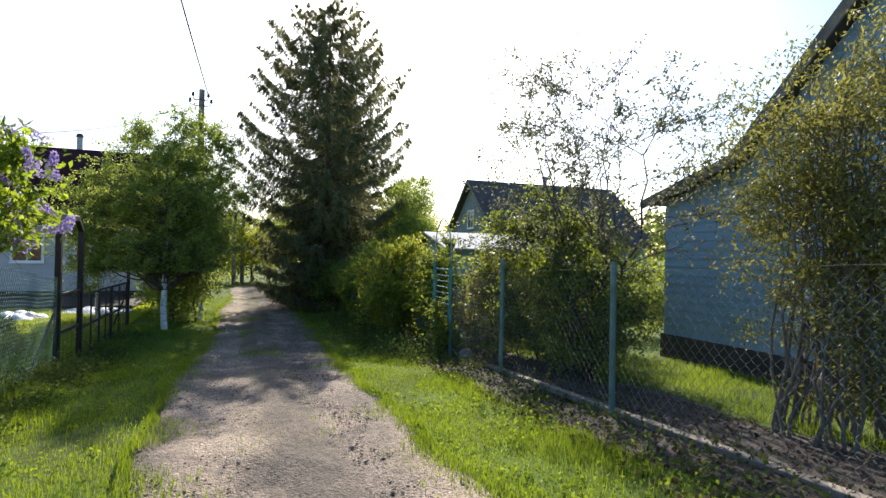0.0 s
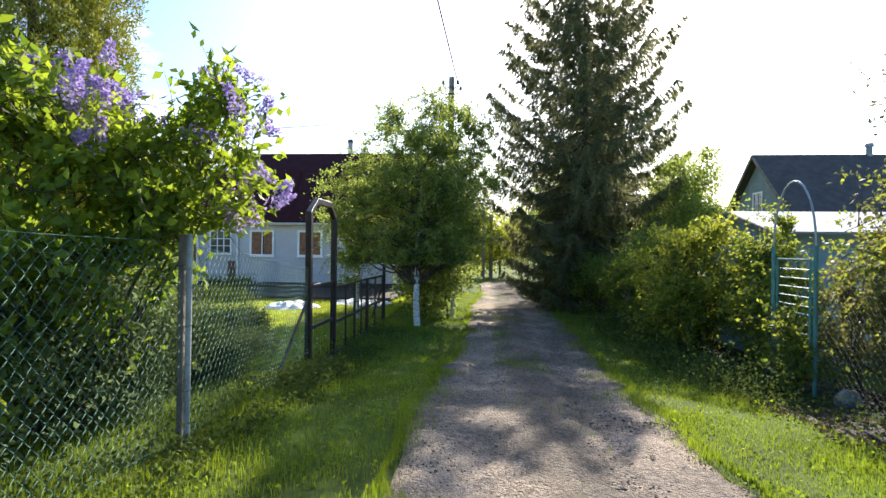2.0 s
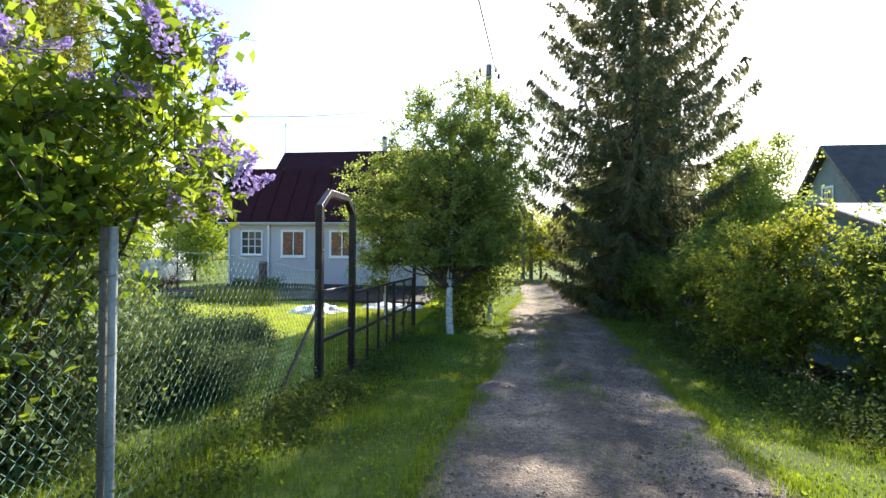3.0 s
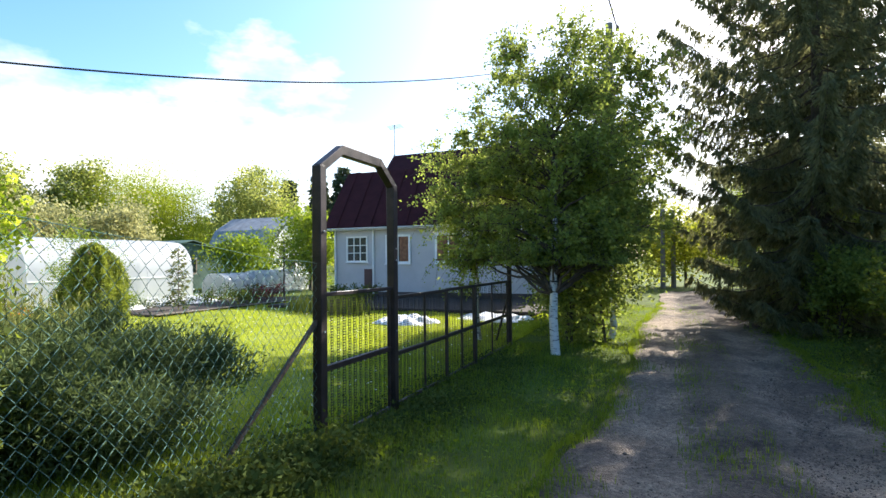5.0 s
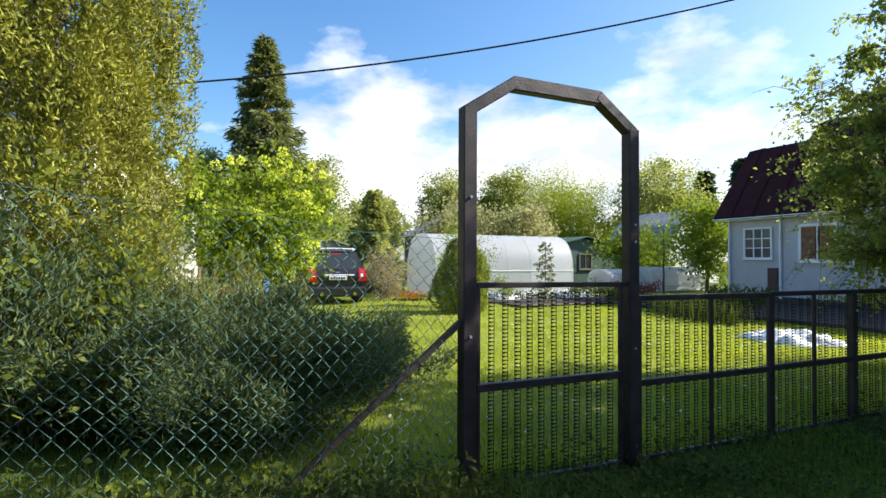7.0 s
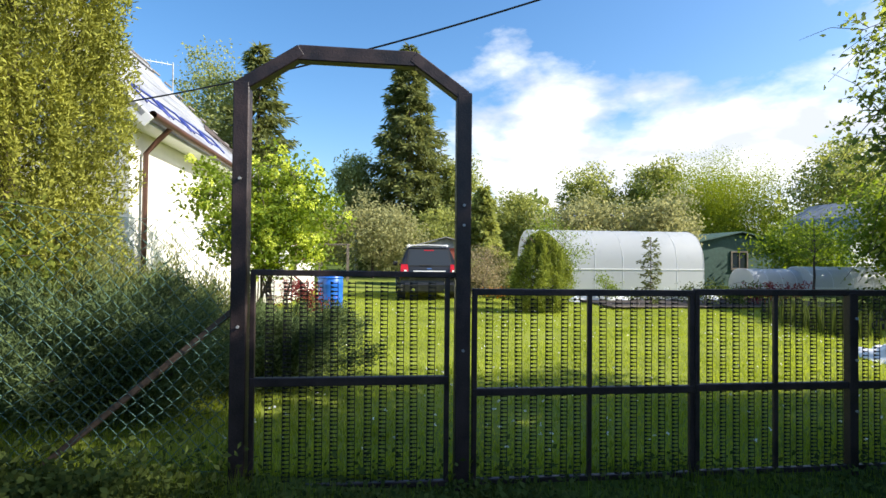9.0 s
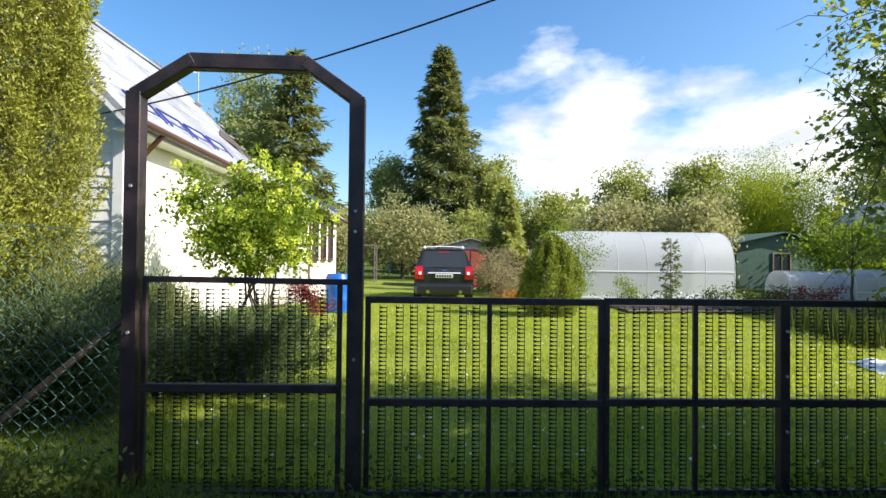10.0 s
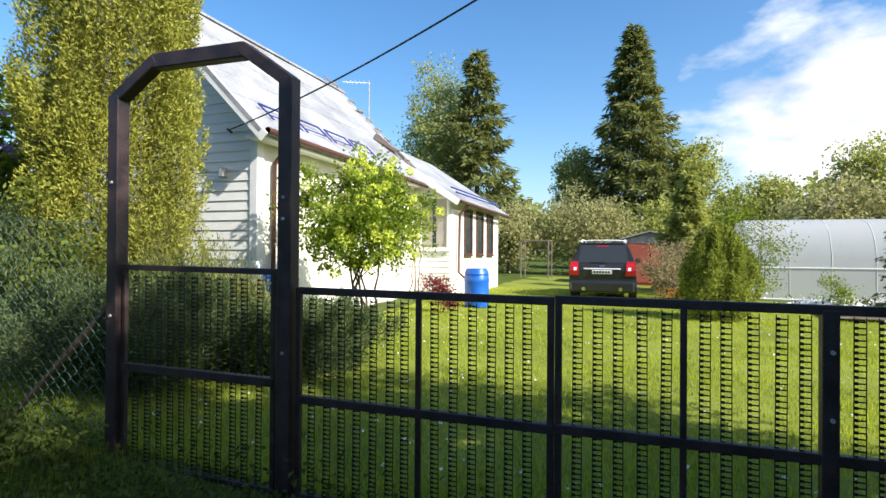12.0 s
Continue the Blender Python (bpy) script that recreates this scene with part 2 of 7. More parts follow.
M = {
    "soil": material("soil", (0.085, 0.12, 0.022), 0.95, second=(0.05, 0.065, 0.015), scale=0.9, fine=18, bump=0.5, spec=0.08),
    "lawn": material("lawn", (0.22, 0.25, 0.045), 0.95, second=(0.15, 0.18, 0.03), scale=0.7, fine=30, bump=0.4, spec=0.08),
    "gravel_stone": foliage("gravel_stone", (0.065, 0.052, 0.042), (0.24, 0.195, 0.155), 0.0, 0.9),
    "stone": material("stone", (0.30, 0.27, 0.23), 0.9, vary=0.5, scale=9, fine=80),
    "gate_paint": material("gate_paint", (0.045, 0.027, 0.025), 0.5, second=(0.016, 0.010, 0.010), scale=7, fine=90, bump=0.35),
    "strip_metal": material("strip_metal", (0.016, 0.014, 0.012), 0.5, metal=0.3, vary=0.4),
    "wire_green": material("wire_green", (0.105, 0.195, 0.165), 0.7, vary=0.3, bump=0.0, spec=0.12),
    "wire_grey": material("wire_grey", (0.17, 0.18, 0.16), 0.7, vary=0.3, bump=0.0, spec=0.05),
    "post_grey": material("post_grey", (0.42, 0.43, 0.42), 0.6, metal=0.2, vary=0.35, scale=8),
    "post_rust": material("post_rust", (0.13, 0.085, 0.055), 0.8, vary=0.5, scale=8),
    "post_green": material("post_green", (0.13, 0.20, 0.175), 0.65, vary=0.3),
    "cyan": material("cyan", (0.09, 0.27, 0.25), 0.5, vary=0.3, scale=6),
    "old_wood": material("old_wood", (0.22, 0.18, 0.14), 0.9, vary=0.4, scale=4, fine=50, bump=0.5),
    "pole_wood": material("pole_wood", (0.24, 0.22, 0.20), 0.9, vary=0.35, scale=3, fine=40, bump=0.5),
    "white_board": material("white_board", (0.82, 0.81, 0.77), 0.6, vary=0.06, scale=3, fine=30, bump=0.12),
    "cream": material("cream", (0.80, 0.77, 0.68), 0.7, vary=0.06, scale=3, fine=40, bump=0.1),
    "white_trim": material("white_trim", (0.85, 0.85, 0.84), 0.5, vary=0.05),
    "grey_siding": material("grey_siding", (0.50, 0.49, 0.50), 0.6, vary=0.07, scale=2.5, fine=30, bump=0.1),
    "blue_board": material("blue_board", (0.27, 0.385, 0.475), 0.65, vary=0.12, scale=3, fine=40, bump=0.15),
    "roof_pale": material("roof_pale", (0.33, 0.34, 0.36), 0.65, vary=0.35, scale=1.2, fine=22, bump=0.3),
    "roof_maroon": material("roof_maroon", (0.050, 0.015, 0.018), 0.9, vary=0.25, scale=3, fine=30, bump=0.3, spec=0.12),
    "roof_dark": material("roof_dark", (0.10, 0.082, 0.075), 0.9, vary=0.25, scale=3, fine=30, spec=0.1),
    "roof_slate": material("roof_slate", (0.33, 0.33, 0.34), 0.85, vary=0.3, scale=3, fine=30),
    "brown_trim": material("brown_trim", (0.09, 0.04, 0.025), 0.5, vary=0.3),
    "snow_guard": material("snow_guard", (0.02, 0.04, 0.25), 0.4, vary=0.2),
    "pane": clear_glass("pane", (0.03, 0.04, 0.05), 0.05, 1.0),
    "curtain": material("curtain", (0.28, 0.13, 0.07), 0.9, vary=0.4, scale=8),
    "screen": material("screen", (0.42, 0.38, 0.34), 0.9, vary=0.1),
    "film": None,
    "barrel_blue": material("barrel_blue", (0.012, 0.12, 0.52), 0.35, vary=0.15, scale=4, bump=0.05),
    "red_box": material("red_box", (0.32, 0.075, 0.045), 0.65, vary=0.2, scale=3),
    "green_wall": material("green_wall", (0.05, 0.105, 0.078), 0.7, vary=0.25),
    "car_paint": material("car_paint", (0.040, 0.042, 0.045), 0.22, metal=0.45, vary=0.1, bump=0.0),
    "car_plastic": material("car_plastic", (0.016, 0.016, 0.017), 0.55, vary=0.15, bump=0.1),
    "car_glass": clear_glass("car_glass", (0.035, 0.04, 0.045), 0.05, 1.0),
    "tail_red": material("tail_red", (0.42, 0.012, 0.018), 0.15, vary=0.1, bump=0.0),
    "chrome": material("chrome", (0.65, 0.66, 0.67), 0.18, metal=1.0, vary=0.05, bump=0.0),
    "rubber": material("rubber", (0.018, 0.018, 0.018), 0.85, vary=0.2),
    "plate": material("plate", (0.72, 0.72, 0.70), 0.5, vary=0.05, bump=0.0),
    "ink": material("ink", (0.03, 0.03, 0.03), 0.6, vary=0.1, bump=0.0),
    "tarp": material("tarp", (0.80, 0.81, 0.83), 0.5, vary=0.06, scale=5, bump=0.3),
    "bark": material("bark", (0.10, 0.075, 0.055), 0.95, vary=0.4, scale=8, fine=50, bump=0.8),
    "bark_pale": material("bark_pale", (0.17, 0.14, 0.11), 0.95, vary=0.4, scale=8, fine=50, bump=0.6),
    "wire_black": material("wire_black", (0.012, 0.012, 0.014), 0.6, vary=0.1, bump=0.0),
    "insulator": material("insulator", (0.06, 0.05, 0.05), 0.3, vary=0.1),
    "door_maroon": material("door_maroon", (0.10, 0.045, 0.04), 0.6, vary=0.2),
    "gable_grey": material("gable_grey", (0.21, 0.25, 0.24), 0.8, vary=0.2, scale=3, fine=30),
    "soil_bed": material("soil_bed", (0.048, 0.034, 0.024), 0.95, vary=0.4, scale=3, fine=40, bump=0.7),
    "lilac_leaf": foliage("lilac_leaf", (0.075, 0.128, 0.02), (0.215, 0.282, 0.042), 0.52),
    "lilac_bloom": foliage("lilac_bloom", (0.24, 0.16, 0.36), (0.46, 0.35, 0.58), 0.3, 0.7),
    "birch_leaf": foliage("birch_leaf", (0.105, 0.145, 0.038), (0.25, 0.30, 0.075), 0.52),
    "shrub_leaf": foliage("shrub_leaf", (0.07, 0.108, 0.024), (0.21, 0.245, 0.045), 0.48),
    "yellow_leaf": foliage("yellow_leaf", (0.11, 0.15, 0.024), (0.27, 0.29, 0.05), 0.52),
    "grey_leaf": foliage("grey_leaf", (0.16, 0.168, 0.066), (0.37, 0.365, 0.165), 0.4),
    "tan_leaf": foliage("tan_leaf", (0.20, 0.165, 0.08), (0.40, 0.34, 0.19), 0.35),
    "twig_leaf": foliage("twig_leaf", (0.09, 0.10, 0.028), (0.23, 0.225, 0.06), 0.38),
    "willow_leaf": foliage("willow_leaf", (0.12, 0.17, 0.018), (0.27, 0.33, 0.04), 0.4),
    "spruce_leaf": foliage("spruce_leaf", (0.07, 0.078, 0.042), (0.19, 0.195, 0.095), 0.45, 0.7),
    # warmer sunlit copy of the spruce green, the sunlight put into the colour
    "spruce_sunny": foliage("spruce_sunny", (0.06, 0.082, 0.03), (0.19, 0.21, 0.065), 0.3, 0.6),
    "thuja_leaf": foliage("thuja_leaf", (0.125, 0.142, 0.028), (0.34, 0.345, 0.062), 0.16, 0.6),
    # one juniper green in two copies: shade and sunlight put into the colours
    "juniper_shaded": foliage("juniper_shaded", (0.032, 0.052, 0.022), (0.14, 0.185, 0.068), 0.25, 0.75),
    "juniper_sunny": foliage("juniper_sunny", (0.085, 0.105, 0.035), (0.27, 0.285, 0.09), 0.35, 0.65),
    "apple_leaf": foliage("apple_leaf", (0.07, 0.08, 0.035), (0.17, 0.18, 0.09), 0.3),
    "bloom_yellow": foliage("bloom_yellow", (0.48, 0.56, 0.07), (0.68, 0.74, 0.16), 0.3, 0.7),
    "vib_leaf": foliage("vib_leaf", (0.075, 0.13, 0.018), (0.20, 0.27, 0.036), 0.4),
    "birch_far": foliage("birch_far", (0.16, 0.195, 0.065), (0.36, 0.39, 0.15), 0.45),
    "red_leaf": foliage("red_leaf", (0.10, 0.02, 0.025), (0.24, 0.06, 0.05), 0.3),
    "orange_flower": foliage("orange_flower", (0.55, 0.16, 0.02), (0.80, 0.34, 0.04), 0.25),
    "litter": foliage("litter", (0.035, 0.024, 0.015), (0.15, 0.10, 0.06), 0.1, 0.9),
    "white_flower": foliage("white_flower", (0.7, 0.7, 0.68), (0.85, 0.85, 0.82), 0.2),
    "grass": foliage("grass", (0.065, 0.11, 0.016), (0.19, 0.255, 0.036), 0.42, 0.6),
    "lawn_grass": foliage("lawn_grass", (0.165, 0.22, 0.03), (0.35, 0.41, 0.062), 0.45, 0.6),
    "conifer_bright": foliage("conifer_bright", (0.09, 0.13, 0.028), (0.30, 0.345, 0.07), 0.3, 0.6),
    "weed": foliage("weed", (0.036, 0.058, 0.016), (0.105, 0.135, 0.032), 0.22, 0.9),
    "undergrowth": foliage("undergrowth", (0.06, 0.095, 0.038), (0.165, 0.215, 0.09), 0.34),
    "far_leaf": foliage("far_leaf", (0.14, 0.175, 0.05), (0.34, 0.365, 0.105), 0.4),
    "pine_leaf": foliage("pine_leaf", (0.03, 0.05, 0.03), (0.08, 0.10, 0.05), 0.15),
}


def film_material():
    """Ribbed translucent greenhouse sheet: milky, letting part of the light through."""
    m = bpy.data.materials.new("film")
    m.use_nodes = True
    n, l = m.node_tree.nodes, m.node_tree.links
    p = n["Principled BSDF"]
    p.inputs["Base Color"].default_value = (0.70, 0.72, 0.74, 1)
    p.inputs["Roughness"].default_value = 0.28
    tc, w = n.new("ShaderNodeTexCoord"), n.new("ShaderNodeTexNoise")
    w.inputs["Scale"].default_value = 3.0
    l.new(tc.outputs["Object"], w.inputs["Vector"])
    r = n.new("ShaderNodeMapRange")
    r.inputs["To Min"].default_value, r.inputs["To Max"].default_value = 0.2, 0.42
    l.new(w.outputs[0], r.inputs[0])
    l.new(r.outputs[0], p.inputs["Roughness"])
    tr, mx = n.new("ShaderNodeBsdfTranslucent"), n.new("ShaderNodeMixShader")
    tr.inputs[0].default_value = (0.62, 0.64, 0.66, 1)
    see, both = n.new("ShaderNodeBsdfTransparent"), n.new("ShaderNodeMixShader")
    both.inputs[0].default_value = 0.22
    mx.inputs[0].default_value = 0.45
    l.new(p.outputs[0], mx.inputs[1])
    l.new(tr.outputs[0], mx.inputs[2])
    l.new(mx.outputs[0], both.inputs[1])
    l.new(see.outputs[0], both.inputs[2])
    l.new(both.outputs[0], n["Material Output"].inputs[0])
    return m


M["film"] = film_material()


def birch_bark():
    """White bark with dark horizontal flecks."""
    m = material("birch_bark", (0.72, 0.70, 0.66), 0.8, vary=0.15, scale=6, fine=40, bump=0.3)
    n, l = m.node_tree.nodes, m.node_tree.links
    p = n["Principled BSDF"]
    before = p.inputs["Base Color"].links[0].from_socket
    tc, mp, ns, rp, mx = (n.new("ShaderNode" + k) for k in ("TexCoord", "Mapping", "TexNoise", "ValToRGB", "MixRGB"))
    mp.inputs["Scale"].default_value = (4, 4, 22)
    l.new(tc.outputs["Object"], mp.inputs[0])
    l.new(mp.outputs[0], ns.inputs["Vector"])
    ns.inputs["Scale"].default_value = 1.6
    rp.color_ramp.elements[0].position, rp.color_ramp.elements[1].position = 0.58, 0.63
    l.new(ns.outputs[0], rp.inputs[0])
    l.new(rp.outputs[0], mx.inputs[0])
    l.new(before, mx.inputs[1])
    mx.inputs[2].default_value = (0.04, 0.035, 0.03, 1)
    l.new(mx.outputs[0], p.inputs["Base Color"])
    return m


M["birch_bark"] = birch_bark()


def gravel_surface():
    """Packed gravel: single stones of their own tint, sandy worn tracks and darker patches."""
    m = material("gravel_road", (0.34, 0.27, 0.205), 0.95, second=(0.125, 0.098, 0.078), scale=1.05, fine=14, bump=0.0)
    n, l = m.node_tree.nodes, m.node_tree.links
    p = n["Principled BSDF"]
    before = p.inputs["Base Color"].links[0].from_socket
    tc = n.new("ShaderNodeTexCoord")
    heights = []
    colour = before
    for scale, amount in ((38.0, 0.42), (95.0, 0.40)):
        v = n.new("ShaderNodeTexVoronoi")
        v.inputs["Scale"].default_value = scale
        l.new(tc.outputs["Object"], v.inputs["Vector"])
        bw, rp, mx = n.new("ShaderNodeRGBToBW"), n.new("ShaderNodeMapRange"), n.new("ShaderNodeMixRGB")
        l.new(v.outputs["Color"], bw.inputs[0])
        l.new(bw.outputs[0], rp.inputs[0])
        rp.inputs["From Min"].default_value, rp.inputs["From Max"].default_value = 0.2, 0.8
        rp.inputs["To Min"].default_value, rp.inputs["To Max"].default_value = 0.45, 1.35
        mx.blend_type = "MULTIPLY"
        mx.inputs[0].default_value = amount
        l.new(colour, mx.inputs[1])
        l.new(rp.outputs[0], mx.inputs[2])
        colour = mx.outputs[0]
        heights.append(v.outputs["Distance"])
    sep, wob, bend, tracks, tint = (n.new("ShaderNode" + k) for k in ("SeparateXYZ", "TexNoise", "Math", "ValToRGB", "MixRGB"))
    l.new(tc.outputs["Object"], sep.inputs[0])
    l.new(tc.outputs["Object"], wob.inputs["Vector"])
    wob.inputs["Scale"].default_value, wob.inputs["Detail"].default_value, wob.inputs["Roughness"].default_value = 1.7, 6.0, 0.65
    bend.operation = "MULTIPLY_ADD"
    l.new(wob.outputs[0], bend.inputs[0])
    bend.inputs[1].default_value = 0.9
    l.new(sep.outputs[0], bend.inputs[2])
    reach = n.new("ShaderNodeMapRange")
    reach.inputs["From Min"].default_value, reach.inputs["From Max"].default_value = -0.45, 2.25
    l.new(bend.outputs[0], reach.inputs[0])
    e = tracks.color_ramp.elements
    e[0].position, e[0].color = 0.0, (0.42, 0.40, 0.36, 1)
    e[1].position, e[1].color = 1.0, (0.5, 0.46, 0.40, 1)
    for pos, c in ((0.16, (1.15, 1.1, 1.03)), (0.34, (1.2, 1.14, 1.05)), (0.44, (0.52, 0.49, 0.44)), (0.58, (0.5, 0.48, 0.45)), (0.68, (1.05, 1.0, 0.95)), (0.84, (1.25, 1.18, 1.08))):
        e.new(pos).color = (*c, 1)
    l.new(reach.outputs[0], tracks.inputs[0])
    tint.blend_type = "MULTIPLY"
    tint.inputs[0].default_value = 0.9
    l.new(colour, tint.inputs[1])
    l.new(tracks.outputs[0], tint.inputs[2])
    l.new(tint.outputs[0], p.inputs["Base Color"])
    add = n.new("ShaderNodeMath")
    add.operation = "MULTIPLY_ADD"
    l.new(heights[0], add.inputs[0])
    add.inputs[1].default_value = 1.6
    l.new(heights[1], add.inputs[2])
    b = n.new("ShaderNodeBump")
    b.invert = True
    b.inputs["Strength"].default_value, b.inputs["Distance"].default_value = 0.9, 0.02
    l.new(add.outputs[0], b.inputs["Height"])
    l.new(b.outputs[0], p.inputs["Normal"])
    return m


M["gravel"] = gravel_surface()

# ---- mesh helpers ----
ORIGIN = {}


def as_mesh(name, verts, faces):
    """A mesh from arrays: verts (n, 3), faces (m, k)."""
    me = bpy.data.meshes.new(name)
    verts, faces = np.asarray(verts, np.float32), np.asarray(faces, np.int32)
    me.vertices.add(len(verts))
    me.vertices.foreach_set("co", verts.ravel())
    me.loops.add(faces.size)
    me.loops.foreach_set("vertex_index", faces.ravel())
    me.polygons.add(len(faces))
    me.polygons.foreach_set("loop_start", np.arange(0, faces.size, faces.shape[1], dtype=np.int32))
    me.update(calc_edges=True)
    return me


def thing(name, base, label, category, group="", kind=""):
    ob = new(name)
    ob.empty_display_size = 0.1
    ob.location = base
    ORIGIN[ob] = Vector(base)
    return tagged(ob, label, category, group, kind)


def link_mesh(name, data, mtl, parent=None, label="", smooth=False):
    """Links a bmesh, a mesh or (verts, faces), all in world metres, under a thing or part."""
    at = ORIGIN.get(parent, Vector((0, 0, 0)))
    if isinstance(data, bmesh.types.BMesh):
        me = bpy.data.meshes.new(name)
        data.to_mesh(me)
        data.free()
    elif isinstance(data, tuple):
        me = as_mesh(name, *data)
    else:
        me = data
    me.transform(Matrix.Translation(-at))
    if smooth:
        me.polygons.foreach_set("use_smooth", np.ones(len(me.polygons), bool))
    me.materials.append(mtl)
    ob = new(name, me)
    if parent:
        ob.parent = parent
        ORIGIN[ob] = at
    if label:
        tagged(ob, label)
    return ob


part = link_mesh




def box(bm, lo, hi, bevel=0.0):
    """Adds a box between two corners, with bevelled edges."""
    lo, hi = Vector(lo), Vector(hi)
    made = bmesh.ops.create_cube(bm, size=1.0, matrix=Matrix.LocRotScale((lo + hi) / 2, None, hi - lo))
    if bevel:
        edges = {e for v in made["verts"] for e in v.link_edges}
        bmesh.ops.bevel(bm, geom=list(edges), offset=bevel, segments=1, affect="EDGES")
    return bm


def boxes(*corners, bevel=0.0):
    bm = bmesh.new()
    for lo, hi in corners:
        box(bm, lo, hi, bevel)
    return bm


def beam(p, q, w, h=None, bevel=0.004, bm=None):
    """A straight bar of w x h section from p to q."""
    p, q = Vector(p), Vector(q)
    bm = bm or bmesh.new()
    d = q - p
    turn = d.to_track_quat("Z", "Y")
    made = bmesh.ops.create_cube(bm, size=1.0, matrix=Matrix.LocRotScale((p + q) / 2, turn, (w, h or w, d.length)))
    if bevel:
        edges = {e for v in made["verts"] for e in v.link_edges}
        bmesh.ops.bevel(bm, geom=list(edges), offset=bevel, segments=1, affect="EDGES")
    return bm


def tubes(lines, sides=6):
    """Tapered tubes along polylines: each line is (points, radii). Returns verts, quads."""
    V, F, k = [], [], 0
    ring = np.arange(sides) * 2 * np.pi / sides
    for pts, radii in lines:
        pts = np.asarray(pts, float)
        radii = np.broadcast_to(radii, len(pts))
        d = np.gradient(pts, axis=0)
        d /= np.linalg.norm(d, axis=1, keepdims=True) + 1e-9
        ref = np.where(np.abs(d[:, 2:3]) > 0.9, [[1.0, 0, 0]], [[0, 0, 1.0]])
        a = np.cross(d, ref)
        a /= np.linalg.norm(a, axis=1, keepdims=True) + 1e-9
        b = np.cross(d, a)
        V.append((pts[:, None] + radii[:, None, None] * (np.cos(ring)[None, :, None] * a[:, None] + np.sin(ring)[None, :, None] * b[:, None])).reshape(-1, 3))
        n = len(pts)
        i = (np.arange(n - 1)[:, None] * sides + np.arange(sides)[None]).ravel()
        j = (np.arange(n - 1)[:, None] * sides + (np.arange(sides)[None] + 1) % sides).ravel()
        F.append(np.stack([i, j, j + sides, i + sides], 1) + k)
        k += n * sides
    return np.concatenate(V), np.concatenate(F)


def cylinder(p, q, r, sides=16, r2=None):
    """A closed round bar from p to q."""
    p, q = Vector(p), Vector(q)
    bm = bmesh.new()
    d = q - p
    bmesh.ops.create_cone(bm, cap_ends=True, segments=sides, radius1=r, radius2=r if r2 is None else r2, depth=d.length,
                          matrix=Matrix.LocRotScale((p + q) / 2, d.to_track_quat("Z", "Y"), None))
    return bm


def leaves(rng, at, length, width, lean=None, bias=0.6, fold=0.12):
    """Small folded leaves at the given points. lean: preferred ways (n, 3) or one way."""
    n = len(at)
    d = rng.normal(size=(n, 3))
    d /= np.linalg.norm(d, axis=1, keepdims=True)
    if lean is not None:
        d = d * (1 - bias) + np.asarray(lean, float) * bias
        d /= np.linalg.norm(d, axis=1, keepdims=True) + 1e-9
    s = np.cross(d, rng.normal(size=(n, 3)))
    s /= np.linalg.norm(s, axis=1, keepdims=True) + 1e-9
    up = np.cross(s, d)
    L = length * rng.uniform(0.65, 1.25, (n, 1))
    W = width * rng.uniform(0.7, 1.2, (n, 1))
    mid = at + d * L * 0.45
    V = np.stack([at, mid + s * W / 2 + up * L * fold, at + d * L, mid - s * W / 2 + up * L * fold], 1).reshape(-1, 3)
    return V, np.arange(4 * n).reshape(-1, 4)


def in_ball(rng, n, power=0.45):
    d = rng.normal(size=(n, 3))
    d /= np.linalg.norm(d, axis=1, keepdims=True)
    return d * rng.uniform(0, 1, (n, 1)) ** power


# ---- ground ----


def step_smooth(v, a, b):
    k = np.clip((v - a) / (b - a), 0, 1)
    return k * k * (3 - 2 * k)


def ground_z(x, y):
    """Height of the ground: the lane falls gently ahead and the lots beside it level out."""
    x, y = np.asarray(x, float), np.asarray(y, float)
    z = np.maximum(0.58 - 0.042 * np.maximum(y, -6) - 0.05 * np.maximum(y - 7.5, 0), -0.1)
    return z * (1 - 0.75 * step_smooth(-x, 2.4, 6.0)) * (1 - 0.5 * step_smooth(x, 5.0, 9.0))


def rough_z(x, y):
    return 0.02 * np.sin(1.7 * x + 0.6 * y) * np.sin(1.1 * y - 0.4 * x) + 0.012 * np.sin(3.9 * x + 1.3) * np.sin(3.1 * y)


def axis_steps(lo, hi, fine, far):
    near = np.arange(lo, hi + fine / 2, fine)
    out = np.cumsum(fine * 1.35 ** np.arange(1, 26))
    out = out[out < far]
    return np.concatenate([lo - out[::-1], near, hi + out])


xs, ys = axis_steps(-24, 14, 0.35, 1500), axis_steps(-6, 34, 0.35, 1500)
gx, gy = np.meshgrid(xs, ys)
gz = ground_z(gx, gy) + rough_z(gx, gy) * (np.abs(gx) < 40) - 0.05 * ((gx > -0.9) & (gx < 1.75) & (gy < 32))
nx = len(xs)
gi = (np.arange(len(ys) - 1)[:, None] * nx + np.arange(nx - 1)[None]).ravel()
ground = link_mesh("ground", (np.stack([gx, gy, gz], -1).reshape(-1, 3), np.stack([gi, gi + 1, gi + nx + 1, gi + nx], 1)), M["soil"], smooth=True)
tagged(ground, "grassy dark garden soil under the village plots", "ground", kind="structure")


def lane_edges(y):
    """Left and right edge of the gravel lane."""
    left = -0.74 + 0.10 * np.sin(0.55 * y) + 0.05 * np.sin(2.1 * y + 1) + 0.02 * np.maximum(y - 12, 0)
    right = 1.56 + 0.09 * np.sin(0.47 * y + 2) + 0.05 * np.sin(2.7 * y) + 0.045 * np.maximum(y - 9, 0) * (y < 22) + 0.585 * (y >= 22)
    return left, right


ry = np.arange(-8, 34, 0.14)
ru = np.linspace(0, 1, 29)
le, ri = lane_edges(ry)
rx = le[:, None] + (ri - le)[:, None] * ru[None]
